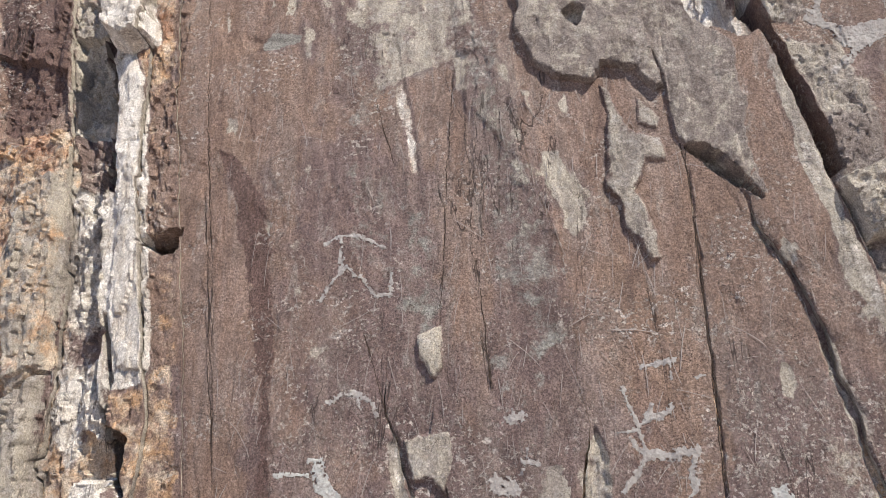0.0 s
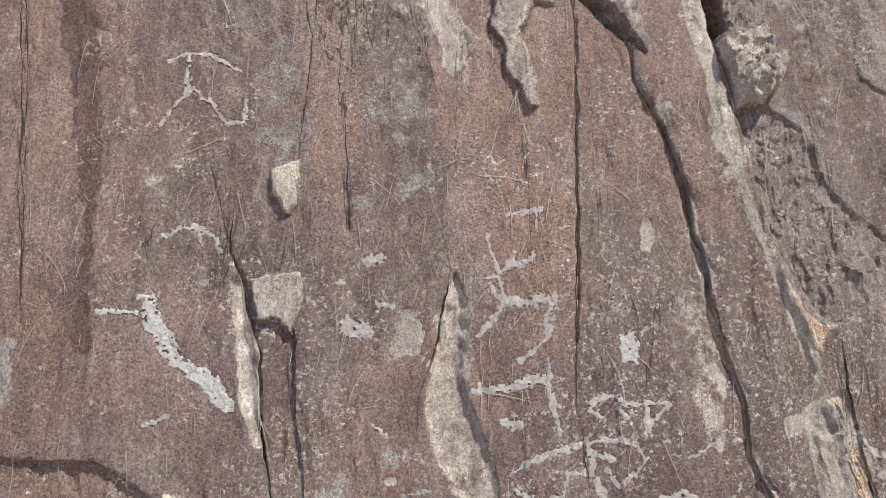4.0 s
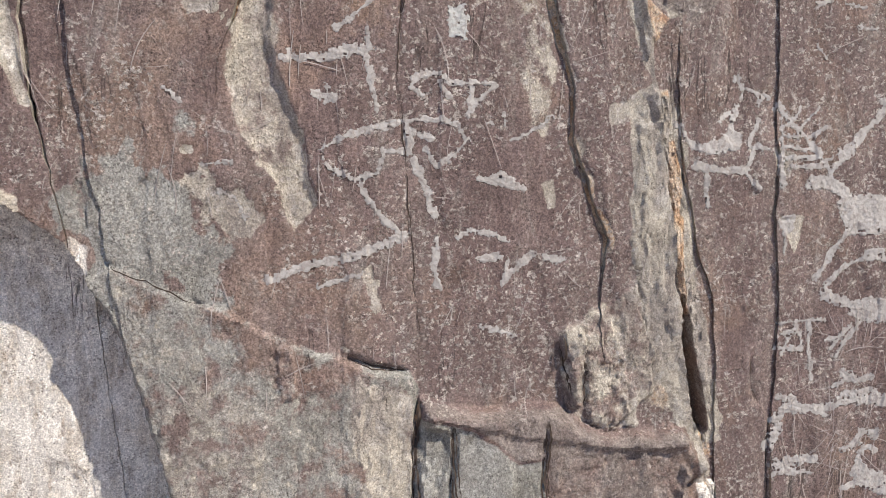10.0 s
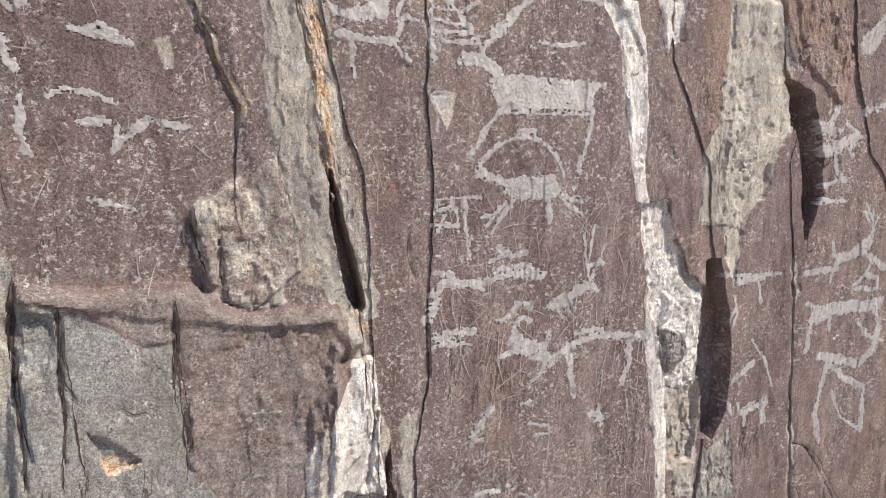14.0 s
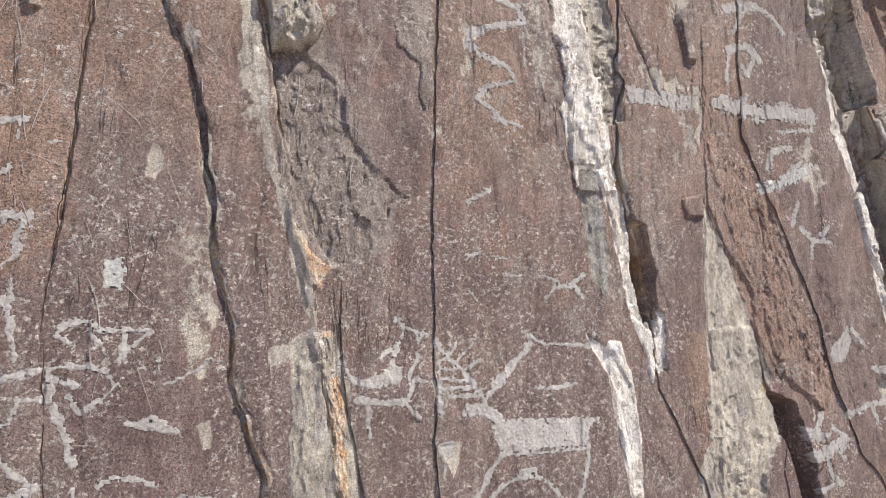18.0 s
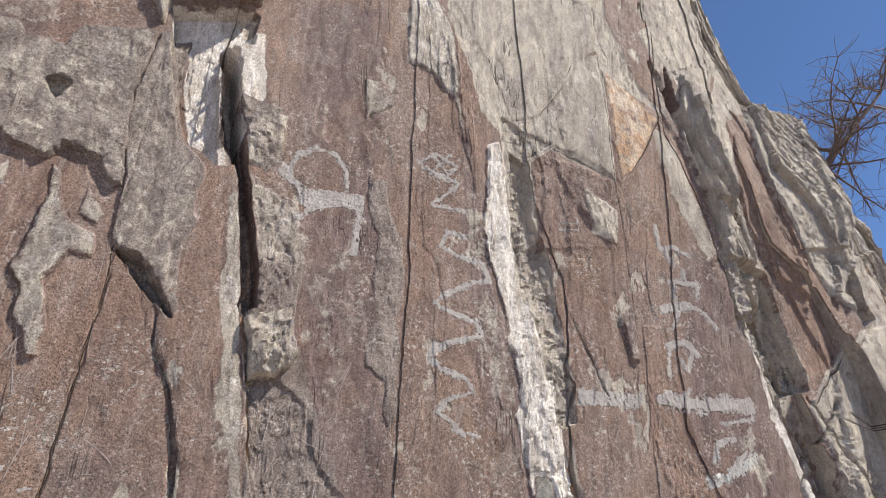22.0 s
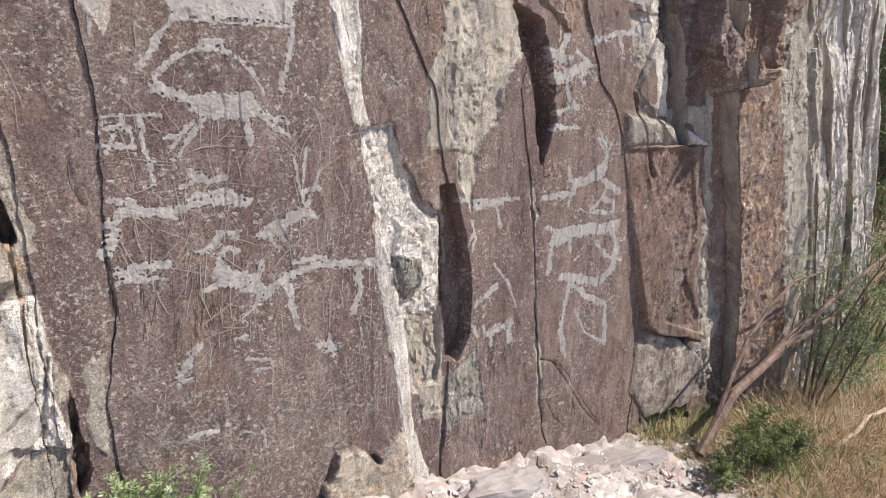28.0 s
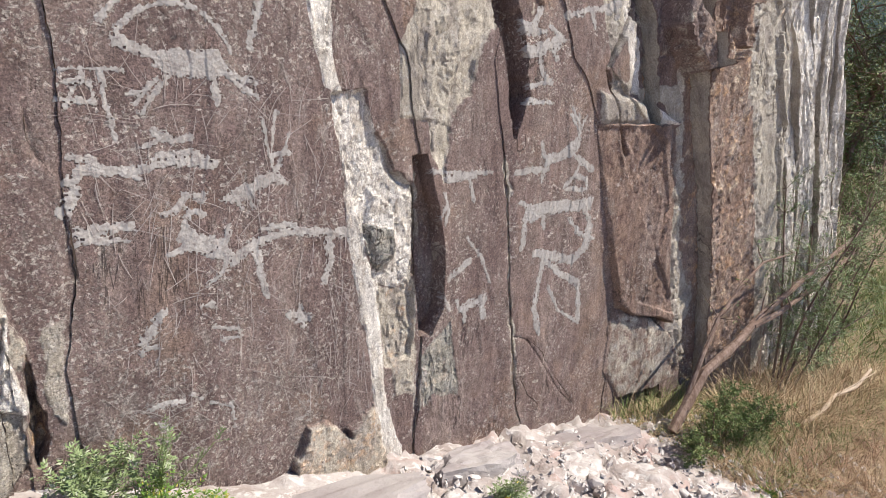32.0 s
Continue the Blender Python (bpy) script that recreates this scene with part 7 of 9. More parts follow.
SLAB_RISE = {2: [(0, 0.03)], 1: [(0, -0.02)], 3: [(0, 0.01)], 6: [(1.0, -0.003), (1.3, -0.006), (1.72, -0.012), (1.82, 0.0)],
             10: [(0.9, 0.0), (1.2, 0.012), (2.2, 0.012), (2.5, 0.004)], 11: [(0, -0.012), (1.45, -0.012), (1.65, -0.006)], 12: [(0, -0.006)], 14: [(0, -0.006)],
             16: [(0, -0.004)], 17: [(0.9, 0.0), (1.5, -0.004)], 18: [(0, 0.004), (2.6, 0.002)], 19: [(-0.3, -0.05), (2.15, -0.04), (2.32, -0.012), (2.5, 0.004)],
             }
# the slabs at the right end stand well in front of the recess beside them
for k in range(20, 22 + SPLINTERS):
    jitter = 0.01 if k == 21 else 0.0
    SLAB_RISE[k] = [(z, base * (0.25 if k == 20 else 1.0) + jitter + (SPLIT.uniform(-0.055, 0.012) if k > 22 else 0.0)) for z, base in ((-0.5, 0.06), (0.6, 0.08), (1.1, 0.10), (1.5, 0.135), (2.05, 0.15), (2.55, 0.08), (2.95, 0.01), (3.4, 0.0))]
LOOSE = {k for k, _ in FLAKES}
CHANNEL = {"b": 0, "p": 1, "o": 2, "w": 3, "g": 4, "d": 6, "r": 7}


def relief(x, z, slab=None, sunk=False, piece=None):
    """The rise of the face over its mean plane, and its five stains, at arrays of places."""
    h = trend(x, z)
    stains = np.zeros(x.shape + (8,))
    high = ss(1.7, 2.15, z + 0.18 * fbm(x * 2.2, z * 1.1, 5, 3))
    stains[..., 0] = np.clip(high * (1 - 0.25 * ss(0.8, 1.6, x)) + 0.35 * ss(1.9, 2.6, x), 0, 1) * 0.85
    stains[..., 4] = 0.35 * ss(1.0, 0.3, z) * ss(1.2, 0.6, x)
    stains[..., 5] = 0.25 + 0.75 * ss(2.3, 1.5, z) * ss(0.0, 0.6, x) * ss(2.0, 1.7, x)
    fissured = np.full(x.shape, 1.0 if slab is not None and slab >= 22 else 0.45 if slab == 19 else 0.0)
    along = x - np.interp(z, [p[1] for p in JOINTS[-1][0]], [p[0] for p in JOINTS[-1][0]])
    stains[..., 3] += 0.5 * fissured
    stains[..., 1] += 0.95 * fissured + 0.5 * (slab == 1)
    stains[..., 2] += 0.5 * (slab in (0, 1, 3)) + 0.3 * (slab == 2)
    stains[..., 3] += 0.35 * (slab in (1, 2))
    stains[..., 0] *= 1 - 0.8 * fissured
    h = h + 0.006 * fbm(x * 1.7, z * 0.6, 11, 3) + 0.0024 * fbm(x * 13, z * 2.4, 12, 4) + 0.0010 * fbm(x * 40, z * 14, 13, 2)
    # thin layers split off along the bedding
    lay = fbm(x * 3.6, z * 1.1, 21, 5) * 2.6
    h = h + 0.0036 * (np.floor(lay) + ss(0.86, 1.0, lay - np.floor(lay)))
    h = h + 0.0005 * fbm(x * 90, z * 70, 14, 2)
    # scars of small chips that have come off
    scar = ss(0.50, 0.60, fbm(x * 12, z * 7.5, 24, 5, 0.6)) * ss(-0.05, 0.25, fbm(x * 1.6, z * 1.3, 25, 3))
    h = h - 0.003 * scar
    stains[..., 1] = np.maximum(stains[..., 1], 0.75 * scar)
    strata = np.where(x < -0.95, 1.0, 0.0) * (0.5 if slab in (2,) else 1.0)
    h = h + strata * (0.008 * fbm(x * 24, z * 5, 15, 4) + 0.012 * facet(x * 26, z * 6, 18) + 0.006 * facet(x * 60, z * 30, 19)) + fissured * (0.008 * fbm(along * 9, z * 0.8, 16, 4) + 0.010 * facet(along * 19 + 0.5 * fbm(x * 6, z * 3, 29, 3), z * 0.5 + 0.3 * fbm(x * 5, z * 3, 31, 2), 17) + 0.007 * facet(along * 40 + 0.4 * fbm(x * 9, z * 6, 32, 2), z * 2.2, 27) + 0.003 * facet(along * 80, z * 16, 28))
    if slab in SLAB_RISE:
        zs, ds = zip(*SLAB_RISE[slab])
        h = h + np.interp(z, zs, ds)
    order = REGIONS if piece is None else REGIONS[:piece] + REGIONS[piece + 1:] + [REGIONS[piece]]
    for pts, rise, paints, rough, ragged, edge, (x0, x1, z0, z1), seed in order:
        m = (x > x0) & (x < x1) & (z > z0) & (z < z1)
        if not m.any() or (seed in LOOSE and seed != piece):
            continue
        px_, pz = x[m], z[m]
        s = line_distance(px_, pz, pts, True) + ragged * 1.2 * fbm(px_ * 26, pz * 20, 100 + seed, 5, 0.62)
        w = ss(edge, -edge, s)
        add = rise * w * (np.clip((px_ - x0 - 0.06) / (x1 - x0 - 0.12), 0, 1) if seed in TILTED else 1)
        if rough:
            wx, wz = px_ + 0.012 * fbm(px_ * 20, pz * 20, 320 + seed, 2), pz + 0.012 * fbm(px_ * 20, pz * 20, 330 + seed, 2)
            add = add + w * rough * (0.4 * fbm(px_ * 9, pz * 6, 300 + seed, 3) + 0.5 * facet(wx * 17, wz * 9, 310 + seed) + 0.45 * facet(wx * 44, wz * 28, 315 + seed) + 0.3 * facet(wx * 85, wz * 62, 318 + seed))
        h[m] += add
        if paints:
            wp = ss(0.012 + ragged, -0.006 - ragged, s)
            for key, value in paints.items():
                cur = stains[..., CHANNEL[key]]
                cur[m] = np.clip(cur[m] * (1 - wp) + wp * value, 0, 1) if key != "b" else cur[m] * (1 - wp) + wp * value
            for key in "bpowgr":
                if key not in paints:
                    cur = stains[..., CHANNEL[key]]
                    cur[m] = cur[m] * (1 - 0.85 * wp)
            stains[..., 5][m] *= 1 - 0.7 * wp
    for pts, width, depth, (x0, x1, z0, z1) in GROOVES:
        m = (x > x0) & (x < x1) & (z > z0) & (z < z1)
        if m.any():
            d = line_distance(x[m] + 0.004 * fbm(x[m] * 25, z[m] * 25, 77, 3), z[m], pts, False)
            h[m] -= (0.4 * depth if depth < 0.03 else depth) * np.exp(-(d / max(width, 0.003)) ** 2)
    if sunk:
        for _, strokes, depth, (x0, x1, z0, z1), seed in CARVINGS:
            m = (x > x0) & (x < x1) & (z > z0) & (z < z1)
            if m.any():
                h[m] -= 0.0016 * ss(0.001, -0.004, carved(x[m], z[m], strokes, seed)[0])
    return h, stains


def link_mesh(name, verts, quads, material, parent=None, stains=None, smooth=True, sharp=None):
    """One mesh object from arrays of places and faces."""
    me = bpy.data.meshes.new(name)
    quads = np.asarray(quads)
    me.vertices.add(len(verts))
    me.vertices.foreach_set("co", np.asarray(verts, np.float32).ravel())
    k = quads.shape[1]
    me.loops.add(quads.size)
    me.loops.foreach_set("vertex_index", quads.ravel().astype(np.int32))
    me.polygons.add(len(quads))
    me.polygons.foreach_set("loop_start", np.arange(0, quads.size, k, dtype=np.int32))
    me.polygons.foreach_set("use_smooth", np.full(len(quads), smooth))
    if stains is not None:
        st = stains.reshape(-1, 8)
        a = me.attributes.new("mixa", "FLOAT_COLOR", "POINT")
        a.data.foreach_set("color", st[:, :4].astype(np.float32).ravel())
        b = me.attributes.new("mixb", "FLOAT_COLOR", "POINT")
        b.data.foreach_set("color", np.column_stack([st[:, 4], st[:, 5], st[:, 6], st[:, 7]]).astype(np.float32).ravel())
    me.update(calc_edges=True)
    if sharp:
        me.set_sharp_from_angle(angle=radians(sharp))
    me.materials.append(material)
    ob = new(name, me)
    ob.parent = parent
    return ob


def grid_quads(rows, cols):
    i = np.arange(rows * cols).reshape(rows, cols)
    return np.stack([i[:-1, :-1], i[:-1, 1:], i[1:, 1:], i[1:, :-1]], -1).reshape(-1, 4)


def part(name, bm, material, parent, label=""):
    me = bpy.data.meshes.new(name)
    bm.to_mesh(me)
    bm.free()
    me.materials.append(material)
    ob = new(name, me)
    ob.parent = parent
    return tagged(ob, label) if label else ob


# ---- the rock face, slab by slab ----
rock_face = tagged(new("rock_face"), "overhanging cliff face of brown and purple varnished slate slabs", "cliff", kind="structure")
ROWS_Z = np.concatenate([np.arange(-0.5, 3.35, 0.0054), np.arange(3.35, 5.2, 0.012)])


def jag(v, seed):
    """Straight broken edges from corner to corner, about -1 to 1."""
    i = np.floor(v)
    a, b = hashed(i, 0 * i, seed), hashed(i + 1, 0 * i, seed)
    return 2 * (a + (b - a) * np.clip((v - i) * 1.6, 0, 1)) - 1


def joint_lines():
    """The x of each joint and its gap at every height of the rows."""
    xs, gaps = [], []
    for k, (pts, gap) in enumerate(JOINTS):
        x = np.interp(ROWS_Z, [p[1] for p in pts], [p[0] for p in pts])
        one = np.zeros_like(ROWS_Z)
        x = x + 0.002 * fbm(one + 3.1 * k, ROWS_Z * 5, 40 + k, 3) + 0.0012 * fbm(one + 1.7 * k, ROWS_Z * 24, 60 + k, 4, 0.65)
        x = x + 0.0032 * jag(ROWS_Z * 13, 45 + k) + 0.002 * jag(ROWS_Z * 45, 65 + k)
        if xs:
            x = np.maximum(x, xs[-1] + 0.02)
        xs.append(x)
        g = np.interp(ROWS_Z, [p[0] for p in gap], [p[1] for p in gap])
        g = g * np.where(g < 0.007, np.clip(0.55 + 0.9 * fbm(one + 4.1 * k, ROWS_Z * 2.6, 90 + k, 3), 0.12, 1.2), 1.0)
        gaps.append((np.where(g < 0.008, 0.38, np.where(g < 0.02, 0.55, 0.8)) * g - 6.0 * np.maximum(g - 0.012, 0) ** 2 / 0.1) * (1 + 0.35 * fbm(one + 2.3 * k, ROWS_Z * 9, 80 + k, 3)))
    return xs, gaps


SLAB_LABELS = {0: "rough brown and cream stratum at the cliff's end", 1: "crumbling grey and ochre stratum",
               2: "white calcite slab with orange edges", 3: "orange-brown layered slab", 5: "smooth brown varnished slab with vertical streaks",
               13: "purple-brown varnished slab covered with carvings", 14: "slab edged with white calcite", 19: "shaded recessed slab",
               22: "grey vertically fissured end of the cliff"}


SLABS = []


def build_slabs():
    xs, gaps = joint_lines()
    for k in range(len(JOINTS) - 1):
        left, right = xs[k] + gaps[k] / 2, xs[k + 1] - gaps[k + 1] / 2
        left = left + np.minimum(gaps[k], 0.012) * 0.3 * jag(ROWS_Z * 26, 120 + k)
        right = right + np.minimum(gaps[k + 1], 0.012) * 0.3 * jag(ROWS_Z * 31, 160 + k)
        right = np.maximum(right, left + 0.008)
        res = 0.0056 if 3 <= k <= 18 else 0.0075
        cols = max(6, int(np.percentile(right - left, 80) / res))
        s = np.linspace(0, 1, cols)
        s = 0.5 - 0.5 * np.cos(np.pi * s) * (0.12) - 0.88 * (0.5 - s)
        s = (s - s[0]) / (s[-1] - s[0])
        x = left[:, None] + (right - left)[:, None] * s[None, :]
        z = np.repeat(ROWS_Z[:, None], cols, 1)
        h, stains = relief(x, z, k, True)
        # worn edges along open joints
        dl, dr = x - left[:, None], right[:, None] - x
        h -= np.minimum(gaps[k], 0.012)[:, None] * 0.15 * np.exp(-dl / 0.003) + np.minimum(gaps[k + 1], 0.012)[:, None] * 0.15 * np.exp(-dr / 0.003)
        chip = np.clip(fbm(x * 9, z * 9, 500 + k, 3) - 0.35, 0, 1)
        h -= 0.008 * chip * (np.exp(-dl / 0.010) * (gaps[k] > 0.003)[:, None] + np.exp(-dr / 0.010) * (gaps[k + 1] > 0.003)[:, None])
        # broken, paler edges
        for d, gap, seed in ((dl, gaps[k], 520 + k), (dr, gaps[k + 1], 560 + k)):
            open_ = ss(0.003, 0.011, gap)[:, None]
            worn = open_ * ss(0.35, 0.75, np.exp(-d / 0.016) * (0.95 + 0.75 * fbm(x * 7 + 3.3 * k, z * 4.5, seed, 4, 0.6)))
            h -= worn * (0.003 + 0.004 * facet(x * 55, z * 26, seed + 7))
            stains[..., 1] = np.maximum(stains[..., 1], 0.62 * worn)
            stains[..., 2] = np.maximum(stains[..., 2], 0.55 * worn * ss(-0.1, 0.35, fbm(x * 3, z * 3, seed + 9, 2)))
        # side faces that run back into the cliff
        back = np.array([0.012, 0.03, 0.06, 0.11, 0.24])
        lz = np.repeat(ROWS_Z[:, None], len(back), 1)
        jl = 0.006 * fbm(lz * 6, back[None, :] * 40 + 0 * lz, 700 + k, 3)
        lx = left[:, None] + 0.0003 + np.abs(jl) * np.minimum(back[None, :] / 0.05, 1) + 0.03 * back[None, :]
        rx = right[:, None] - 0.0003 - 0.006 * np.abs(fbm(lz * 6, back[None, :] * 40 + 0 * lz, 740 + k, 3)) * np.minimum(back[None, :] / 0.05, 1) - 0.03 * back[None, :]
        lh, rh = h[:, :1] - back[None, :], h[:, -1:] - back[None, :]
        side = np.zeros((len(ROWS_Z), len(back), 8))
        side[..., 1], side[..., 3], side[..., 2] = 0.75, 0.2, 0.25
        x = np.concatenate([lx[:, ::-1], x, rx], 1)
        h = np.concatenate([lh[:, ::-1], h, rh], 1)
        z = np.repeat(ROWS_Z[:, None], x.shape[1], 1)
        stains = np.concatenate([side, stains, side], 1)
        verts = np.stack([x, face_y(z) - h, z], -1).reshape(-1, 3)
        ob = link_mesh("slab", verts, grid_quads(*x.shape), ROCK, rock_face, stains, True, 32)
        SLABS.append(ob)
        if k in SLAB_LABELS:
            tagged(ob, SLAB_LABELS[k])
        elif k > 22:
            tagged(ob, "long grey splinter at the end of the cliff")
    # dirt and broken rock that fill the narrow joints
    for k in range(1, len(JOINTS) - 1):
        narrow = gaps[k] < 0.02
        across = np.linspace(-0.5, 0.5, 4)[None, :] * np.maximum(gaps[k], 0.002)[:, None] * 1.6
        x = xs[k][:, None] + across
        z = np.repeat(ROWS_Z[:, None], 4, 1)
        hl, hr = relief(xs[k] - 0.012, ROWS_Z, k - 1)[0], relief(xs[k] + 0.012, ROWS_Z, k)[0]
        deep = 0.002 + 0.55 * np.abs(gaps[k]) + 0.006 * np.clip(fbm(0 * ROWS_Z + 1.3 * k, ROWS_Z * 7, 610 + k, 3), 0, 1)
        h = (np.minimum(hl, hr) - np.where(narrow, deep, 0.2))[:, None] - 0.004 * np.abs(fbm(x * 60, z * 30, 620 + k, 3))
        st = np.zeros(x.shape + (8,))
        st[..., 1], st[..., 2] = 0.4, 0.3 + 0.4 * ss(0, 0.5, fbm(0 * x + k, z * 3, 630 + k, 2))
        link_mesh("joint_fill", np.stack([x, face_y(z) - h, z], -1).reshape(-1, 3), grid_quads(*x.shape), ROCK, rock_face, st, True, 40)
    # the rock behind the joints, and the cliff's receding end
    zb = np.arange(-0.6, 5.3, 0.05)
    end = np.interp(zb, [p[1] for p in JOINTS[-1][0]], [p[0] for p in JOINTS[-1][0]])
    u = np.linspace(0, 1, 90)
    x = -3.4 + (end[:, None] + 3.4 - 0.02) * u[None, :]
    z = np.repeat(zb[:, None], 90, 1)
    y = face_y(z) - trend(x, z) + 0.26 + 0.02 * fbm(x * 6, z * 4, 901, 3)
    # beyond the end the cliff turns away into the hillside
    w = np.linspace(0, 1, 30)[1:]
    x2 = end[:, None] - 0.02 - 0.35 * w[None, :] + 0.05 * fbm(w[None, :] * 8 + 0 * zb[:, None], zb[:, None] * 3, 902, 3)
    z2 = np.repeat(zb[:, None], 29, 1)
    y2 = y[:, -1:] + 5.0 * w[None, :] ** 1.3
    x, y, z = np.concatenate([x, x2], 1), np.concatenate([y, y2], 1), np.concatenate([z, z2], 1)
    st = np.zeros(x.shape + (8,))
    st[..., 1], st[..., 0] = 0.4, 0.5
    ob = link_mesh("inner_rock", np.stack([x, y, z], -1).reshape(-1, 3), grid_quads(*x.shape), ROCK, rock_face, st)
    tagged(ob, "shaded rock behind the open joints")


build_slabs()


def build_flake(number, label):
    pts, rise, paints, rough, ragged, edge, (x0, x1, z0, z1), seed = REGIONS[number]
    gx, gz = np.meshgrid(np.arange(x0, x1, 0.0045), np.arange(z0, z1, 0.0045))
    s = line_distance(gx, gz, pts, True) + ragged * 1.2 * fbm(gx * 26, gz * 20, 100 + seed, 5, 0.62)
    keep = s < edge + 0.004
    mid = (sum(p[0] for p in pts) / len(pts), sum(p[1] for p in pts) / len(pts))
    k = sum(1 for j, _ in JOINTS if np.interp(mid[1], [p[1] for p in j], [p[0] for p in j]) < mid[0]) - 1
    h, stains = np.zeros(gx.shape), np.zeros(gx.shape + (8,))
    h[keep], stains[keep] = relief(gx[keep], gz[keep], k, False, number)
    h = h - 0.008 * ss(edge * 0.5, edge + 0.004, s) + 0.0008
    q = grid_quads(*gx.shape)
    q = q[keep.ravel()[q].all(1)]
    used, local = np.unique(q, return_inverse=True)
    verts = np.stack([gx, face_y(gz) - h, gz], -1).reshape(-1, 3)[used]
    ob = link_mesh("flake", verts, local.reshape(-1, 4), ROCK, SLABS[k], stains.reshape(-1, 8)[used], True, 50)
    tagged(ob, label)


for number, label in FLAKES:
    build_flake(number, label)


# ---- fine cracks: dark ribbons on the face, painted for the shade inside ----
def build_crack(pts, width, depth, seed):
    rnd = random.Random(seed)
    run = [math.dist(a, b) for a, b in zip(pts[:-1], pts[1:])]
    at = np.concatenate([[0], np.cumsum(run)])
    n = max(5, int(at[-1] / 0.007))
    u = np.linspace(0, at[-1], n)
    x, z = np.interp(u, at, [p[0] for p in pts]), np.interp(u, at, [p[1] for p in pts])
    way = np.arctan2(np.gradient(z), np.gradient(x))
    off = 0.0028 * jag(u * 24, seed) + 0.0014 * jag(u * 90, seed + 1)
    half = (0.0005 + 0.22 * min(width, 0.006)) * np.clip(0.9 + 0.8 * fbm(u * 16, 0 * u, seed + 2, 3), 0.12, 1.9) * np.minimum(1, np.minimum(u, at[-1] - u) / 0.03 + 0.05)
    nx, nz = -np.sin(way), np.cos(way)
    x, z = x + nx * off, z + nz * off
    px_, pz = np.stack([x - nx * half, x + nx * half], 1), np.stack([z - nz * half, z + nz * half], 1)
    idx = np.zeros(px_.shape, int) - 1
    for line, _ in JOINTS:
        idx += np.interp(pz, [p[1] for p in line], [p[0] for p in line]) < px_
    h = np.zeros(px_.shape)
    for k in np.unique(idx):
        m = idx == k
        h[m] = relief(px_[m], pz[m], int(k))[0]
    link_mesh("crack", np.stack([px_, face_y(pz) - h.max(1, keepdims=True) - 0.0012, pz], -1).reshape(-1, 3), grid_quads(n, 2), CRACK_SHADE, rock_face)


for number, (pts, width, depth, box) in enumerate(GROOVES):
    if depth < 0.03:
        build_crack(pts, width, depth, 3000 + number)


# ---- carvings pecked into the face ----
def build_carving(label, strokes, depth, box, seed):
    """Pecked strokes (width, line) and filled shapes (0, outline), sunk into the slabs that they lie on."""
    step = 0.0020
    gx, gz = np.meshgrid(np.arange(box[0], box[1], step), np.arange(box[2], box[3], step))
    s, which, core = carved(gx, gz, strokes, seed)
    # rock left standing between the blows
    gap = fbm(gx * 150, gz * 150, seed + 3, 2, 0.6) + 0.35 * fbm(gx * 22, gz * 22, seed + 4, 2) + 0.5 * (1 - depth)
    near = s < 0.0024
    left = core | (near & (gap < 0.7))
    keep = core.copy()
    for _ in range(18):
        grown = keep.copy()
        grown[1:] |= keep[:-1]
        grown[:-1] |= keep[1:]
        grown[:, 1:] |= keep[:, :-1]
        grown[:, :-1] |= keep[:, 1:]
        keep = grown & left
    keep &= ~((gap > 1.0 + 0.5 * depth) & (s < -0.003))
    idx = np.zeros(gx.shape, int) - 1
    for pts, _ in JOINTS:
        idx += np.interp(gz, [p[1] for p in pts], [p[0] for p in pts]) < gx
    h, stains = np.zeros(gx.shape), np.zeros(gx.shape + (8,))
    for k in np.unique(idx[keep]):
        m = keep & (idx == k)
        h[m], stains[m] = relief(gx[m], gz[m], int(k))
    keep &= h > trend(gx, gz) - 0.045
    dent = facet(gx * 170, gz * 170, seed + 7)
    h = h + 0.0008 - 0.0016 * ss(-0.0006, 0.003, s) * near + 0.0007 * dent
    q = grid_quads(*gx.shape)
    q = q[keep.ravel()[q].all(1)]
    stains[..., 4] = 0.8 if "green" in label or "grey" in label else 0.0
    verts = np.stack([gx, face_y(gz) - h, gz], -1).reshape(-1, 3)
    root = tagged(new("rock_carving"), label, "petroglyph", "carvings on the cliff face")
    for k, (width, line) in enumerate(strokes):
        mine = q[which.ravel()[q[:, 0]] == k]
        if len(mine) < 14:
            continue
        used, local = np.unique(mine, return_inverse=True)
        local = local.reshape(-1, 4)
        # every unbroken patch of a stroke is a piece of its own
        mark = np.arange(len(used))
        while True:
            low = mark[local].min(1)
            before = mark.copy()
            np.minimum.at(mark, local.ravel(), np.repeat(low, 4))
            mark = mark[mark]
            if (mark == before).all():
                break
        for one in np.unique(mark):
            mine = local[mark[local[:, 0]] == one]
            if len(mine) < 14:
                continue
            mine, inner = np.unique(mine, return_inverse=True)
            link_mesh("body" if width == 0 else "stroke", verts[used[mine]], inner.reshape(-1, 4), PECKED, root, stains.reshape(-1, 8)[used[mine]])


for one in CARVINGS:
    build_carving(*one)


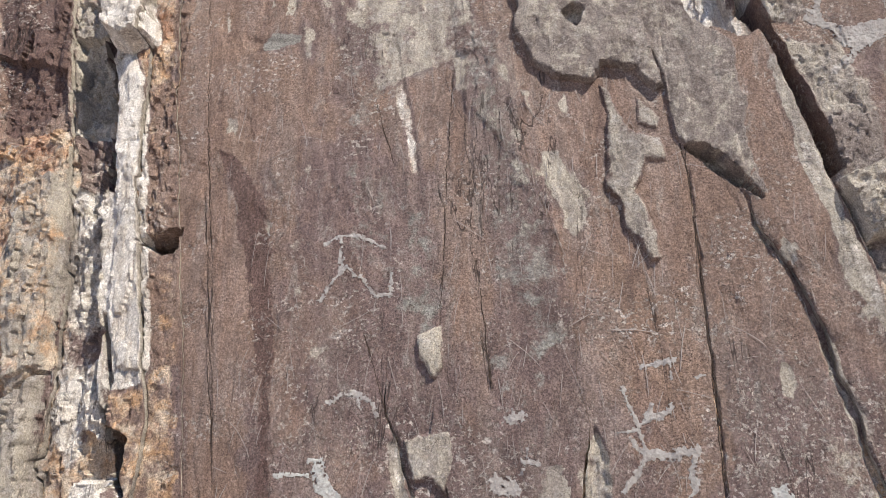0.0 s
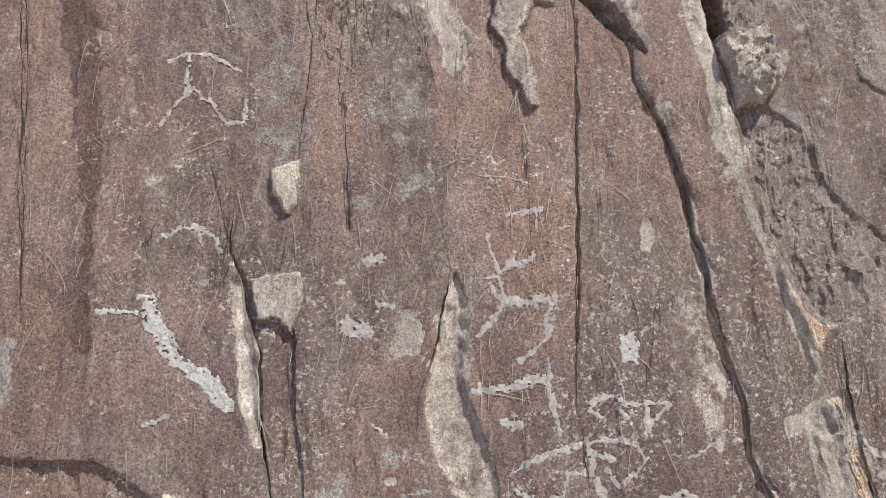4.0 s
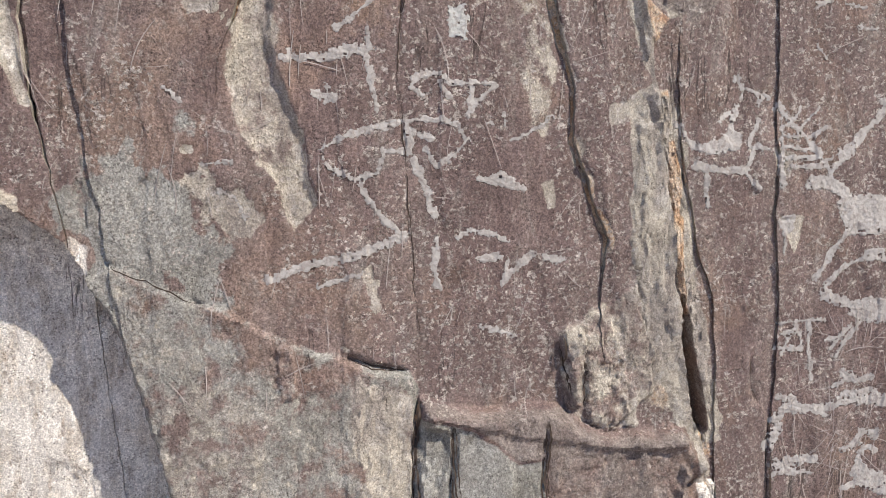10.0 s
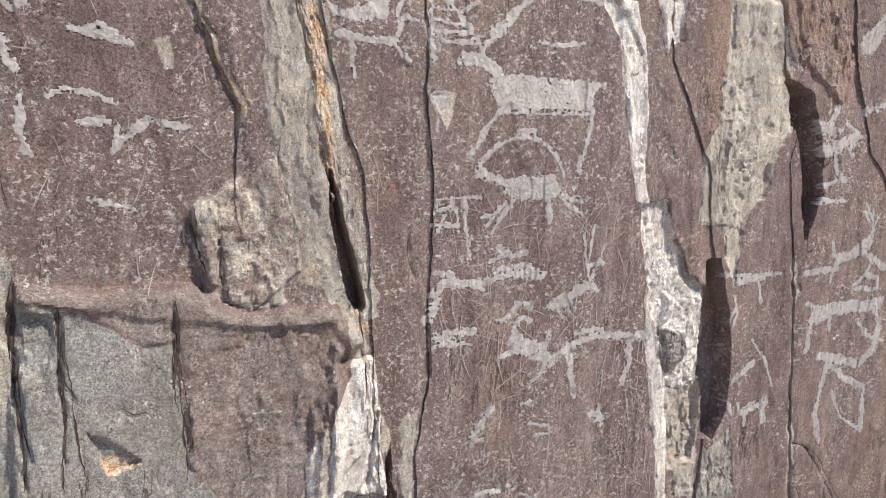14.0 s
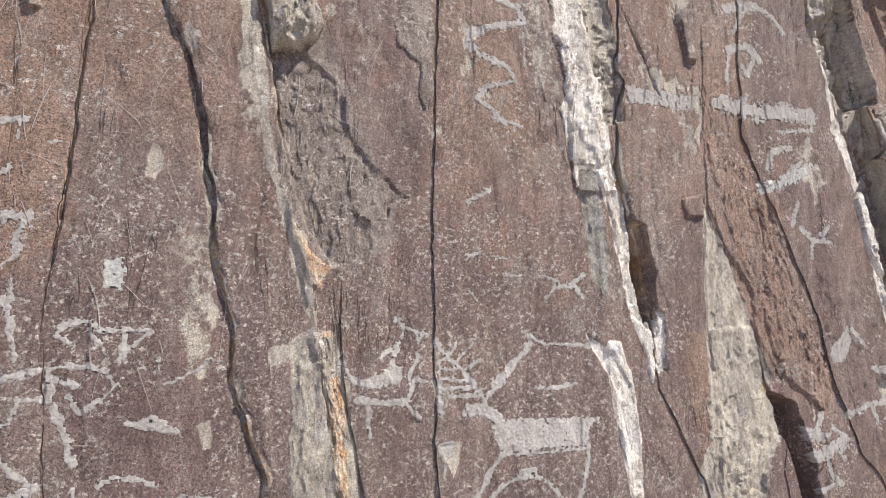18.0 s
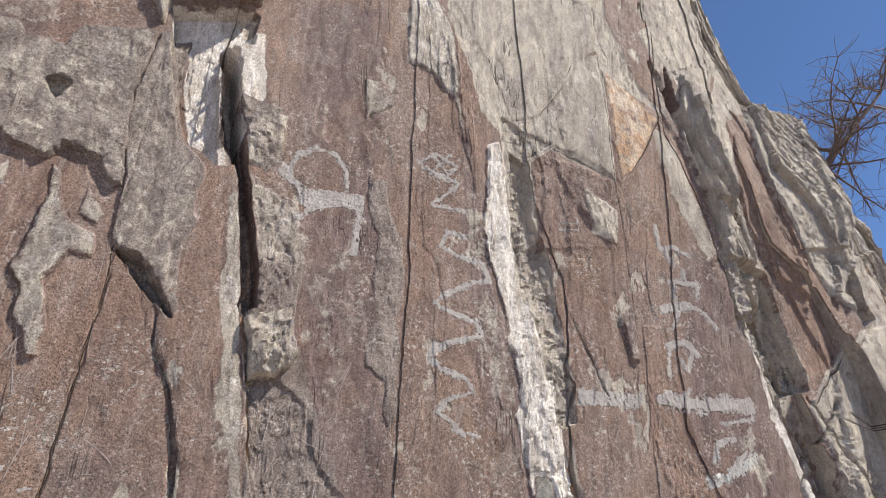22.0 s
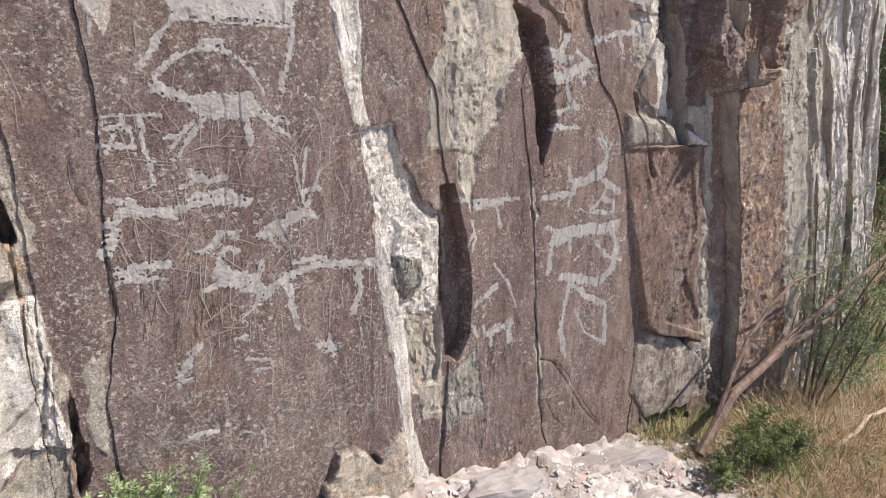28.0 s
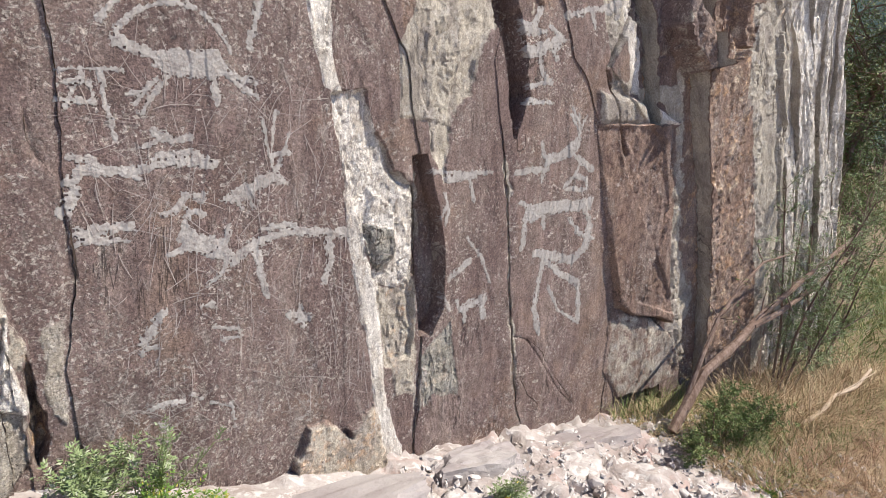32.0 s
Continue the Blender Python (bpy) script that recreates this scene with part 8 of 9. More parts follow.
# ---- fine scratches on the panels ----
def scratches(count, x0, x1, z0, z1, upright, seed, label):
    rnd = random.Random(seed)
    vs, fs = [], []
    for _ in range(count):
        x, z = rnd.uniform(x0, x1), rnd.uniform(z0, z1)
        ang = rnd.gauss(math.pi / 2, 0.16) if rnd.random() < upright else rnd.uniform(0, math.pi)
        length, bend = rnd.uniform(0.02, 0.13), rnd.gauss(0, 3.0)
        n = max(4, int(length / 0.012))
        half = rnd.uniform(0.0004, 0.0009)
        pts = []
        for i in range(n):
            pts.append((x, z, ang))
            x, z, ang = x + math.cos(ang) * length / n, z + math.sin(ang) * length / n, ang + bend * length / n
        b = len(vs)
        for i, (px_, pz, a) in enumerate(pts):
            w = half * min(1, (i + 0.3), (n - i - 0.7))
            vs += [(px_ - math.sin(a) * w, pz + math.cos(a) * w), (px_ + math.sin(a) * w, pz - math.cos(a) * w)]
            if i:
                fs.append((b + 2 * i - 2, b + 2 * i - 1, b + 2 * i + 1, b + 2 * i))
    v = np.array(vs)
    idx = np.zeros(len(v), int)
    for pts, _ in JOINTS:
        idx += np.interp(v[:, 1], [p[1] for p in pts], [p[0] for p in pts]) < v[:, 0]
    h = np.zeros(len(v))
    for k in np.unique(idx):
        m = idx == k
        h[m] = relief(v[m, 0], v[m, 1], int(k) - 1)[0]
    verts = np.stack([v[:, 0], face_y(v[:, 1]) - h - 0.0022, v[:, 1]], -1)
    ob = link_mesh("scratches", verts, fs, SCRATCH, None, None, True)
    tagged(ob, label, "scratches", kind="stuff")


scratches(260, -0.78, 0.3, 1.2, 2.75, 0.85, 1, "fine pale scratches over the brown panel")
scratches(170, 0.0, 1.0, 0.8, 2.4, 0.6, 2, "fine pale scratches over the purple panel")
scratches(560, 1.25, 1.95, 0.0, 1.0, 0.35, 3, "dense crossing scratches low on the carved panel")
scratches(110, 0.8, 2.9, 0.9, 3.2, 0.8, 4, "fine pale scratches on the upper slabs")


# ---- ground ----
def ground_z(x, y):
    base = np.interp(x, [-4, 0.9, 1.1, 1.35, 1.6, 2.0, 2.9, 3.4, 5, 9], [0.22, 0.17, 0.14, 0.06, -0.03, -0.11, -0.23, -0.27, -0.36, -0.6])
    away = np.clip(1.45 - y, 0, 60)
    return base - 0.05 * away - 0.004 * away ** 1.5


def build_ground():
    ax = np.concatenate([-np.geomspace(1500, 5, 26), np.arange(-4.5, 0.5, 0.1), np.arange(0.5, 5.4, 0.018), np.arange(5.5, 9, 0.25), np.geomspace(9.5, 1500, 26)])
    ay = np.concatenate([-np.geomspace(1500, 5, 26), np.arange(-4.5, 0.6, 0.15), np.arange(0.6, 2.1, 0.018), np.arange(2.2, 6, 0.3), np.geomspace(6.5, 1500, 22)])
    x, y = np.meshgrid(ax, ay)
    z = ground_z(x, y)
    near = np.exp(-((np.maximum(np.abs(x - 2.5) - 3, 0) + np.maximum(np.abs(y - 1) - 1.5, 0)) / 2) ** 2)
    z = z + near * (0.022 * fbm(x * 4, y * 4, 201, 4) + 0.012 * np.abs(fbm(x * 15, y * 15, 202, 4)) + 0.03 * ss(1.7, 2.1, x) * ss(3.6, 3.2, x) * facet(x * 9, y * 9, 203) + 0.014 * ss(1.7, 2.1, x) * facet(x * 26, y * 26, 204))
    z = z - 6 * ss(30, 400, np.hypot(x, y))
    ob = link_mesh("ground", np.stack([x, y, z], -1).reshape(-1, 3), grid_quads(*x.shape), SOIL)
    tagged(ob, "stony pale ground with dry grass at the foot of the cliff", "ground", kind="structure")
    return ob


ground = build_ground()


def stone_mesh(name, seed, flat, rough=0.25, sub=2):
    bm = bmesh.new()
    bmesh.ops.create_icosphere(bm, subdivisions=sub, radius=1.0)
    off = Vector((seed * 3.7, seed * 1.3, seed * 7.1))
    for v in bm.verts:
        d = v.co.normalized()
        r = 1 + rough * noise.noise(d * 1.3 + off) + rough * 0.6 * noise.noise(d * 3.1 + off)
        q = d * r
        for k in range(3):
            cut = 0.72 + 0.1 * noise.noise(off + Vector((k, 0, 0)))
            q[k] = max(-cut, min(cut, q[k]))
        v.co = Vector((q.x, q.y * 0.8, q.z * flat))
    me = bpy.data.meshes.new(name)
    bm.to_mesh(me)
    bm.free()
    return me


def scatter_stones():
    rnd = random.Random(5)
    meshes = [stone_mesh("stone", k, rnd.uniform(0.3, 0.6), 0.3) for k in range(9)]
    for me in meshes:
        me.materials.append(CHIP)
    for k in range(290):
        x = rnd.uniform(1.0, 3.7)
        y = rnd.uniform(0.75, 1.62) if x > 1.9 else rnd.uniform(1.0, 1.5)
        size = rnd.choice((0.009, 0.011, 0.014, 0.018, 0.024, 0.034)) * rnd.uniform(0.7, 1.4)
        if x > 3.25:
            size *= 0.5
        if 1.25 < x < 1.95 and y > 1.25:
            continue
        ob = new("stone", meshes[k % 9])
        ob.parent = ground
        ob.matrix_basis = pose(x, y, float(ground_z(x, y)) + size * 0.3, rnd.uniform(-25, 25), rnd.uniform(-25, 25), rnd.uniform(0, 360)) @ Matrix.Diagonal((size * rnd.uniform(0.8, 1.6), size, size, 1))


def scatter_chips():
    """Countless small splinters between the stones, in one mesh."""
    rnd = random.Random(9)
    vs, fs = [], []
    for _ in range(2600):
        x = rnd.uniform(0.95, 3.6)
        y = rnd.uniform(0.7, 1.55) if x > 1.9 else rnd.uniform(1.0, 1.5)
        if 1.2 < x < 1.98 and y > 1.25 and rnd.random() < 0.93:
            continue
        r = 0.003 + 0.008 * rnd.random() ** 2.5
        p = Vector((x, y, float(ground_z(x, y)) + 0.016 + 0.012 * rnd.random()))
        a, b = any_way(rnd, 0.8), rnd.uniform(0, 6.28)
        s = a.orthogonal().normalized()
        u = a.cross(s)
        k = len(vs)
        for j in range(4):
            q = b + j * 1.57 + rnd.uniform(-0.4, 0.4)
            vs.append(p + (s * math.cos(q) * 1.5 + u * math.sin(q)) * r * rnd.uniform(0.6, 1.3) - a * r * 0.4)
        for j in range(4):
            vs.append(vs[k + j] * 0.75 + p * 0.25 + a * r * rnd.uniform(0.4, 0.8))
        fs += [(k + 4, k + 5, k + 6, k + 7)] + [(k + j, k + (j + 1) % 4, k + 4 + (j + 1) % 4, k + 4 + j) for j in range(4)]
    ob = link_mesh("gravel", np.array([tuple(v) for v in vs]), fs, CHIP, None, None, False)
    tagged(ob, "scattered white and pink chips of slate", "gravel", kind="stuff")


def boulder(x, y, z, sx, sy, sz, turn, seed, material, label, name="boulder"):
    me = stone_mesh(name, seed, 1.0, 0.35, 4)
    for v in me.vertices:
        d = v.co.copy()
        v.co = d * (1 + 0.06 * noise.noise(d * 6 + Vector((seed, 0, 0))) + 0.03 * noise.noise(d * 14))
    me.materials.append(material)
    ob = new(name, me)
    ob.matrix_basis = pose(x, y, z, 0, 0, turn) @ Matrix.Diagonal((sx, sy, sz, 1))
    return tagged(ob, label, "rock")


boulder(1.62, 1.44, -0.095, 0.48, 0.15, 0.09, -6, 3, MAUVE, "flat mauve ledge of rock at the cliff's foot", "rock_ledge")
boulder(1.05, 1.50, 0.05, 0.26, 0.14, 0.09, 4, 8, MAUVE, "low grey shelf of rock at the cliff's foot", "rock_ledge")
boulder(2.55, 1.36, -0.24, 0.14, 0.13, 0.11, 20, 11, CHIP, "pale boulder half buried in rubble")
boulder(2.25, 1.50, -0.18, 0.20, 0.12, 0.12, -15, 12, MAUVE, "rounded mauve rock beneath the slabs")
boulder(2.75, 1.50, -0.27, 0.34, 0.12, 0.12, -8, 14, MAUVE, "mauve bedrock hump beneath the slabs")
boulder(3.1, 1.32, -0.30, 0.20, 0.16, 0.09, 30, 15, MAUVE, "pinkish rock among rubble")
boulder(2.05, 1.30, -0.15, 0.12, 0.09, 0.06, 50, 17, CHIP, "small pale boulder in the rubble")
boulder(2.9, 1.10, -0.29, 0.15, 0.11, 0.07, 10, 18, CHIP, "small pale boulder in the rubble")


# ---- plants ----
def leaf_faces(bm, at, way, side, length, width):
    """One bent leaf of four faces."""
    up = way.cross(side).normalized()
    a = [at, at + way * length * 0.35 + side * width * 0.5 + up * length * 0.05, at + way * length * 0.4 + up * length * 0.1,
         at + way * length * 0.35 - side * width * 0.5 + up * length * 0.05, at + way * length]
    v = [bm.verts.new(p) for p in a]
    bm.faces.new((v[0], v[1], v[2]))
    bm.faces.new((v[0], v[2], v[3]))
    bm.faces.new((v[1], v[4], v[2]))
    bm.faces.new((v[3], v[2], v[4]))


def tube(bm, points, r0, r1, sides=6):
    """A tapered stem along points."""
    rings = []
    n = len(points)
    for i, p in enumerate(points):
        way = (points[min(i + 1, n - 1)] - points[max(i - 1, 0)]).normalized()
        s = way.orthogonal().normalized()
        u = way.cross(s)
        r = r0 + (r1 - r0) * i / (n - 1)
        rings.append([bm.verts.new(p + (s * math.cos(a) + u * math.sin(a)) * r) for a in (2 * math.pi * k / sides for k in range(sides))])
    for a, b in zip(rings, rings[1:]):
        for k in range(sides):
            bm.faces.new((a[k], a[(k + 1) % sides], b[(k + 1) % sides], b[k]))
    bm.faces.new(rings[0][::-1])
    bm.faces.new(rings[-1])


def any_way(rnd, lift=0.0):
    return Vector((rnd.gauss(0, 1), rnd.gauss(0, 1), rnd.gauss(0, 1) + lift)).normalized()


def bent(rnd, start, way, length, n=6, wobble=0.12, droop=0.0):
    pts, p, w = [start.copy()], start.copy(), way.normalized()
    for _ in range(n):
        w = (w + any_way(rnd) * wobble + Vector((0, 0, -droop))).normalized()
        p = p + w * length / n
        pts.append(p.copy())
    return pts


def herb(x, y, z, height, spread, stems, seed, label, leaf, flowers=0, leafy=1.0):
    rnd = random.Random(seed)
    root = tagged(new("herb"), label, "herb")
    root.location = (x, y, z)
    foliage = bmesh.new()
    for k in range(stems):
        lean = Vector((rnd.gauss(0, spread), rnd.gauss(0, spread * 0.6) - spread * 0.3, 1))
        pts = bent(rnd, Vector((rnd.gauss(0, 0.02), rnd.gauss(0, 0.012), 0)), lean, height * rnd.uniform(0.55, 1.1), 7, 0.14, 0.03)
        bm = bmesh.new()
        tube(bm, pts, 0.0022, 0.0009, 5)
        part("stem", bm, BLADE, root)
        for i in range(1, len(pts)):
            for _ in range(int(3 * leafy)):
                way = (any_way(rnd, 0.5) + (pts[i] - pts[i - 1]).normalized() * 0.4).normalized()
                spine = bent(rnd, pts[i], way, rnd.uniform(0.02, 0.045), 4, 0.15)
                for q in spine[1:]:
                    for sgn in (-1, 1):
                        side = way.cross(Vector((0, 0, 1))).normalized() * sgn
                        leaf_faces(foliage, q, (way * 0.6 + side).normalized(), way, rnd.uniform(0.008, 0.016), rnd.uniform(0.004, 0.007))
                leaf_faces(foliage, spine[-1], way, way.orthogonal().normalized(), 0.014, 0.006)
    part("foliage", foliage, leaf, root)
    for k in range(flowers):
        bm = bmesh.new()
        at = Vector((rnd.gauss(0, 0.03), rnd.gauss(0, 0.02) - 0.02, height * rnd.uniform(0.4, 0.75)))
        for i in range(6):
            a = i * math.pi / 3
            leaf_faces(bm, at, Vector((math.cos(a), math.sin(a), 0.5)).normalized(), Vector((-math.sin(a), math.cos(a), 0)), 0.012, 0.008)
        part("flower", bm, FLOWER, root, "yellow flower")


def shrub(x, y, z, limbs, seed, label, leaf, reach, leaves, bark=None):
    """Woody stems that branch, with many small leaves along the twigs."""
    rnd = random.Random(seed)
    root = tagged(new("shrub"), label, "shrub")
    root.location = (x, y, z)
    foliage = bmesh.new()
    for k, (way, length, thick) in enumerate(limbs):
        if length:
            pts = bent(rnd, Vector((rnd.gauss(0, 0.03), rnd.gauss(0, 0.03), 0)), Vector(way), length, 9, 0.09)
        else:
            pts = [Vector(p) - root.location for p in way]
        bm = bmesh.new()
        tube(bm, pts, thick, thick * 0.35, 7)
        for i in range(2, len(pts)):
            for _ in range(3):
                tw = bent(rnd, pts[i], (any_way(rnd, 0.35) + (pts[i] - pts[i - 1]).normalized() * 0.8), reach * rnd.uniform(0.5, 1.2), 7, 0.2)
                tube(bm, tw, thick * 0.22, thick * 0.07, 4)
                for q in tw[2:]:
                    for _ in range(leaves):
                        w = any_way(rnd, 0.3)
                        leaf_faces(foliage, q + any_way(rnd) * reach * 0.08, w, w.orthogonal().normalized(), rnd.uniform(0.010, 0.020), rnd.uniform(0.003, 0.006))
        part("branch", bm, bark or BARK, root)
    part("foliage", foliage, leaf, root)
    return root


def grass(label, material, count, x0, x1, y0, y1, tall, seed, thin=0.0016, lie=0.5):
    """Blades of grass in tufts."""
    rnd = random.Random(seed)
    vs, fs = [], []
    for _ in range(count // 12):
        cx, cy = rnd.uniform(x0, x1), rnd.uniform(y0, y1)
        drift = Vector((rnd.gauss(0, lie), rnd.gauss(0, lie), 0))
        for _ in range(12):
            x, y = cx + rnd.gauss(0, 0.03), cy + rnd.gauss(0, 0.03)
            p = Vector((x, y, float(ground_z(x, y)) - 0.004))
            way = (Vector((rnd.gauss(0, 0.45), rnd.gauss(0, 0.45), 1)) + drift).normalized()
            length, side = tall * rnd.uniform(0.4, 1.2), Vector((rnd.gauss(0, 1), rnd.gauss(0, 1), 0)).normalized()
            b = len(vs)
            for i in range(5):
                w = thin * (1 - i / 4.3)
                vs += [p - side * w, p + side * w]
                if i:
                    fs.append((b + 2 * i - 2, b + 2 * i - 1, b + 2 * i + 1, b + 2 * i))
                p = p + way * length / 4
                way = (way + Vector((drift.x * 0.3, drift.y * 0.3, -0.22))).normalized()
    ob = link_mesh("grass", np.array([tuple(v) for v in vs]), fs, material, None, None, False)
    tagged(ob, label, "grass", kind="stuff")


scatter_stones()
scatter_chips()
herb(1.19, 1.50, 0.11, 0.13, 0.5, 13, 1, "small grey-green feathery herb at the cliff's foot", SAGE)
herb(1.30, 1.48, 0.06, 0.21, 0.22, 8, 2, "taller grey-green herb stem beside the cliff", SAGE, 0, 0.8)
herb(1.33, 1.42, 0.02, 0.12, 0.6, 13, 3, "bright green leafy herb with yellow tips", HERB, 1)
herb(2.19, 1.31, -0.17, 0.10, 0.4, 7, 4, "small herb with yellow flowers in the rubble", SAGE, 2)
herb(3.02, 0.95, -0.31, 0.08, 0.6, 6, 6, "low green herb in the rubble", HERB)
grass("dry reddish and straw-coloured grass", STRAW, 15000, 3.05, 5.0, 0.75, 1.6, 0.13, 11, 0.0014, 0.8)
grass("green grass among the dry stalks", BLADE, 9000, 3.1, 5.2, 0.95, 1.7, 0.14, 12, 0.0017, 0.5)
grass("yellow-green meadow grass beyond the cliff", BLADE, 12000, 4.9, 9.5, 0.4, 4.0, 0.26, 13, 0.004, 0.4)
grass("reddish dead grass at the edge of the rubble", RUSTY, 13000, 3.1, 4.3, 0.75, 1.25, 0.12, 17, 0.0014, 1.0)
shrub(3.16, 1.30, -0.26, [((0.3, -0.3, 0.6), 0.22, 0.005), ((-0.6, -0.3, 0.5), 0.24, 0.004), ((0.7, -0.4, 0.4), 0.26, 0.004), ((-0.8, -0.5, 0.3), 0.22, 0.004), ((-0.2, -0.2, 0.6), 0.22, 0.004), ((0.5, 0.0, 0.7), 0.26, 0.004)], 31,
      "low grey-green bush at the cliff's foot", NEEDLE, 0.07, 6)
shrub(3.30, 1.24, -0.28, [((0.5, -0.3, 0.6), 0.2, 0.004), ((-0.5, -0.3, 0.5), 0.2, 0.004), ((0.1, -0.4, 0.5), 0.22, 0.004), ((0.8, 0.0, 0.5), 0.24, 0.004)], 36,
      "low olive bush mixed with dry grass", NEEDLE, 0.09, 6)
shrub(3.12, 1.38, -0.23, [([(3.12, 1.38, -0.22), (3.34, 1.39, -0.03), (3.56, 1.385, 0.05), (3.79, 1.40, 0.135), (3.98, 1.39, 0.20), (4.3, 1.38, 0.31), (4.72, 1.38, 0.43)], 0, 0.021),
                          ([(3.70, 1.39, 0.10), (3.86, 1.37, 0.13), (4.1, 1.38, 0.17), (4.4, 1.39, 0.24), (4.73, 1.40, 0.32)], 0, 0.015),
                          ([(3.22, 1.40, -0.15), (3.32, 1.39, 0.05), (3.43, 1.40, 0.175), (3.59, 1.40, 0.29), (3.76, 1.40, 0.37), (4.06, 1.41, 0.38)], 0, 0.011)], 32,
      "leaning woody shrub with bare brown stems", NEEDLE, 0.11, 1)
shrub(4.02, 1.42, -0.32, [((0.15, -0.1, 1), 1.0, 0.007), ((-0.1, -0.12, 1), 1.0, 0.007), ((0.4, -0.2, 0.9), 0.9, 0.007), ((0.0, -0.3, 0.9), 0.7, 0.006), ((0.3, 0.0, 1), 1.3, 0.007), ((0.6, -0.3, 0.6), 0.7, 0.006)], 33,
      "bushy shrub with small olive leaves", SAGE, 0.18, 12)
shrub(4.45, 1.45, -0.38, [((0.1, 0.1, 1), 1.3, 0.008), ((0.4, -0.2, 1), 1.1, 0.008), ((-0.1, -0.3, 0.8), 0.9, 0.007), ((0.5, 0.1, 0.7), 1.0, 0.007), ((0.0, -0.1, 0.5), 0.6, 0.006)], 34,
      "olive-green bush beside the cliff's end", NEEDLE, 0.20, 12)
shrub(5.05, 1.75, -0.42, [((0.1, 0.0, 1), 1.5, 0.010), ((0.4, -0.2, 1), 1.3, 0.010), ((-0.3, -0.2, 0.9), 1.1, 0.009), ((0.6, 0.1, 0.7), 1.2, 0.009)], 37,
      "tall olive-green bush beyond the cliff's end", NEEDLE, 0.26, 11)


grass("tall bleached stalks in front of the cliff's end", STRAW, 3600, 3.45, 4.7, 1.1, 1.42, 0.34, 21, 0.0016, 0.7)


def dead_branch(points, thick, label, material):
    rnd = random.Random(len(points))
    bm = bmesh.new()
    tube(bm, [Vector(p) for p in points], thick, thick * 0.6, 9)
    mid = Vector(points[len(points) // 2])
    tube(bm, bent(rnd, mid, Vector((0.8, -0.1, 0.15)), 0.3, 6, 0.1), thick * 0.4, thick * 0.15, 6)
    me = bpy.data.meshes.new("fallen_branch")
    bm.to_mesh(me)
    bm.free()
    me.materials.append(material)
    tagged(new("fallen_branch", me), label, "branch")


dead_branch([(3.70, 1.16, -0.27), (3.85, 1.14, -0.235), (3.98, 1.15, -0.205), (4.12, 1.12, -0.19), (4.30, 1.13, -0.15)], 0.010, "bleached fallen branch lying on the grass", DRYWOOD)


def tree(x, y, z, height, crown, seed, label, leaf, leaves, bare=False, size=0.03):
    rnd = random.Random(seed)
    root = tagged(new("tree"), label, "tree")
    root.location = (x, y, z)
    bm, foliage = bmesh.new(), bmesh.new()
    trunk = bent(rnd, Vector((0, 0, 0)), Vector((0.8, -0.3, 1)) if bare else Vector((0.1, -0.15, 1)), height, 10, 0.07)
    tube(bm, trunk, height * 0.022, height * 0.005, 8)
    part("trunk", bm, BARK, root)
    bm = bmesh.new()
    for i in range(3, len(trunk)):
        for _ in range(5):
            limb = bent(rnd, trunk[i], any_way(rnd, 0.35), crown * rnd.uniform(0.5, 1.0), 8, 0.2)
            tube(bm, limb, height * 0.005, height * 0.0012, 5)
            for q in limb[2:]:
                for _ in range(3):
                    twig = bent(rnd, q, any_way(rnd, 0.2), crown * rnd.uniform(0.15, 0.35), 5, 0.3)
                    tube(bm, twig, height * 0.0016, height * 0.0006, 3)
                    for p in twig[1:]:
                        for _ in range(leaves):
                            w = any_way(rnd, 0.2)
                            leaf_faces(foliage, p + any_way(rnd) * crown * 0.05, w, w.orthogonal().normalized(), size * rnd.uniform(0.6, 1.3), size * 0.4)
    tagged(part("branchwork", bm, BARK, root), kind="stuff")
    part("crown", foliage, leaf, root)


tree(5.3, 3.1, 4.4, 2.5, 1.0, 41, "nearly bare slender tree on the cliff's top", NEEDLE, 1, True, 0.018)
tree(8.6, 3.4, -0.8, 3.4, 1.3, 42, "green tree beyond the cliff's end", NEEDLE, 4, False, 0.05)
tree(10.5, 3.6, -1.0, 3.2, 1.4, 43, "green tree beyond the cliff's end", NEEDLE, 4, False, 0.05)


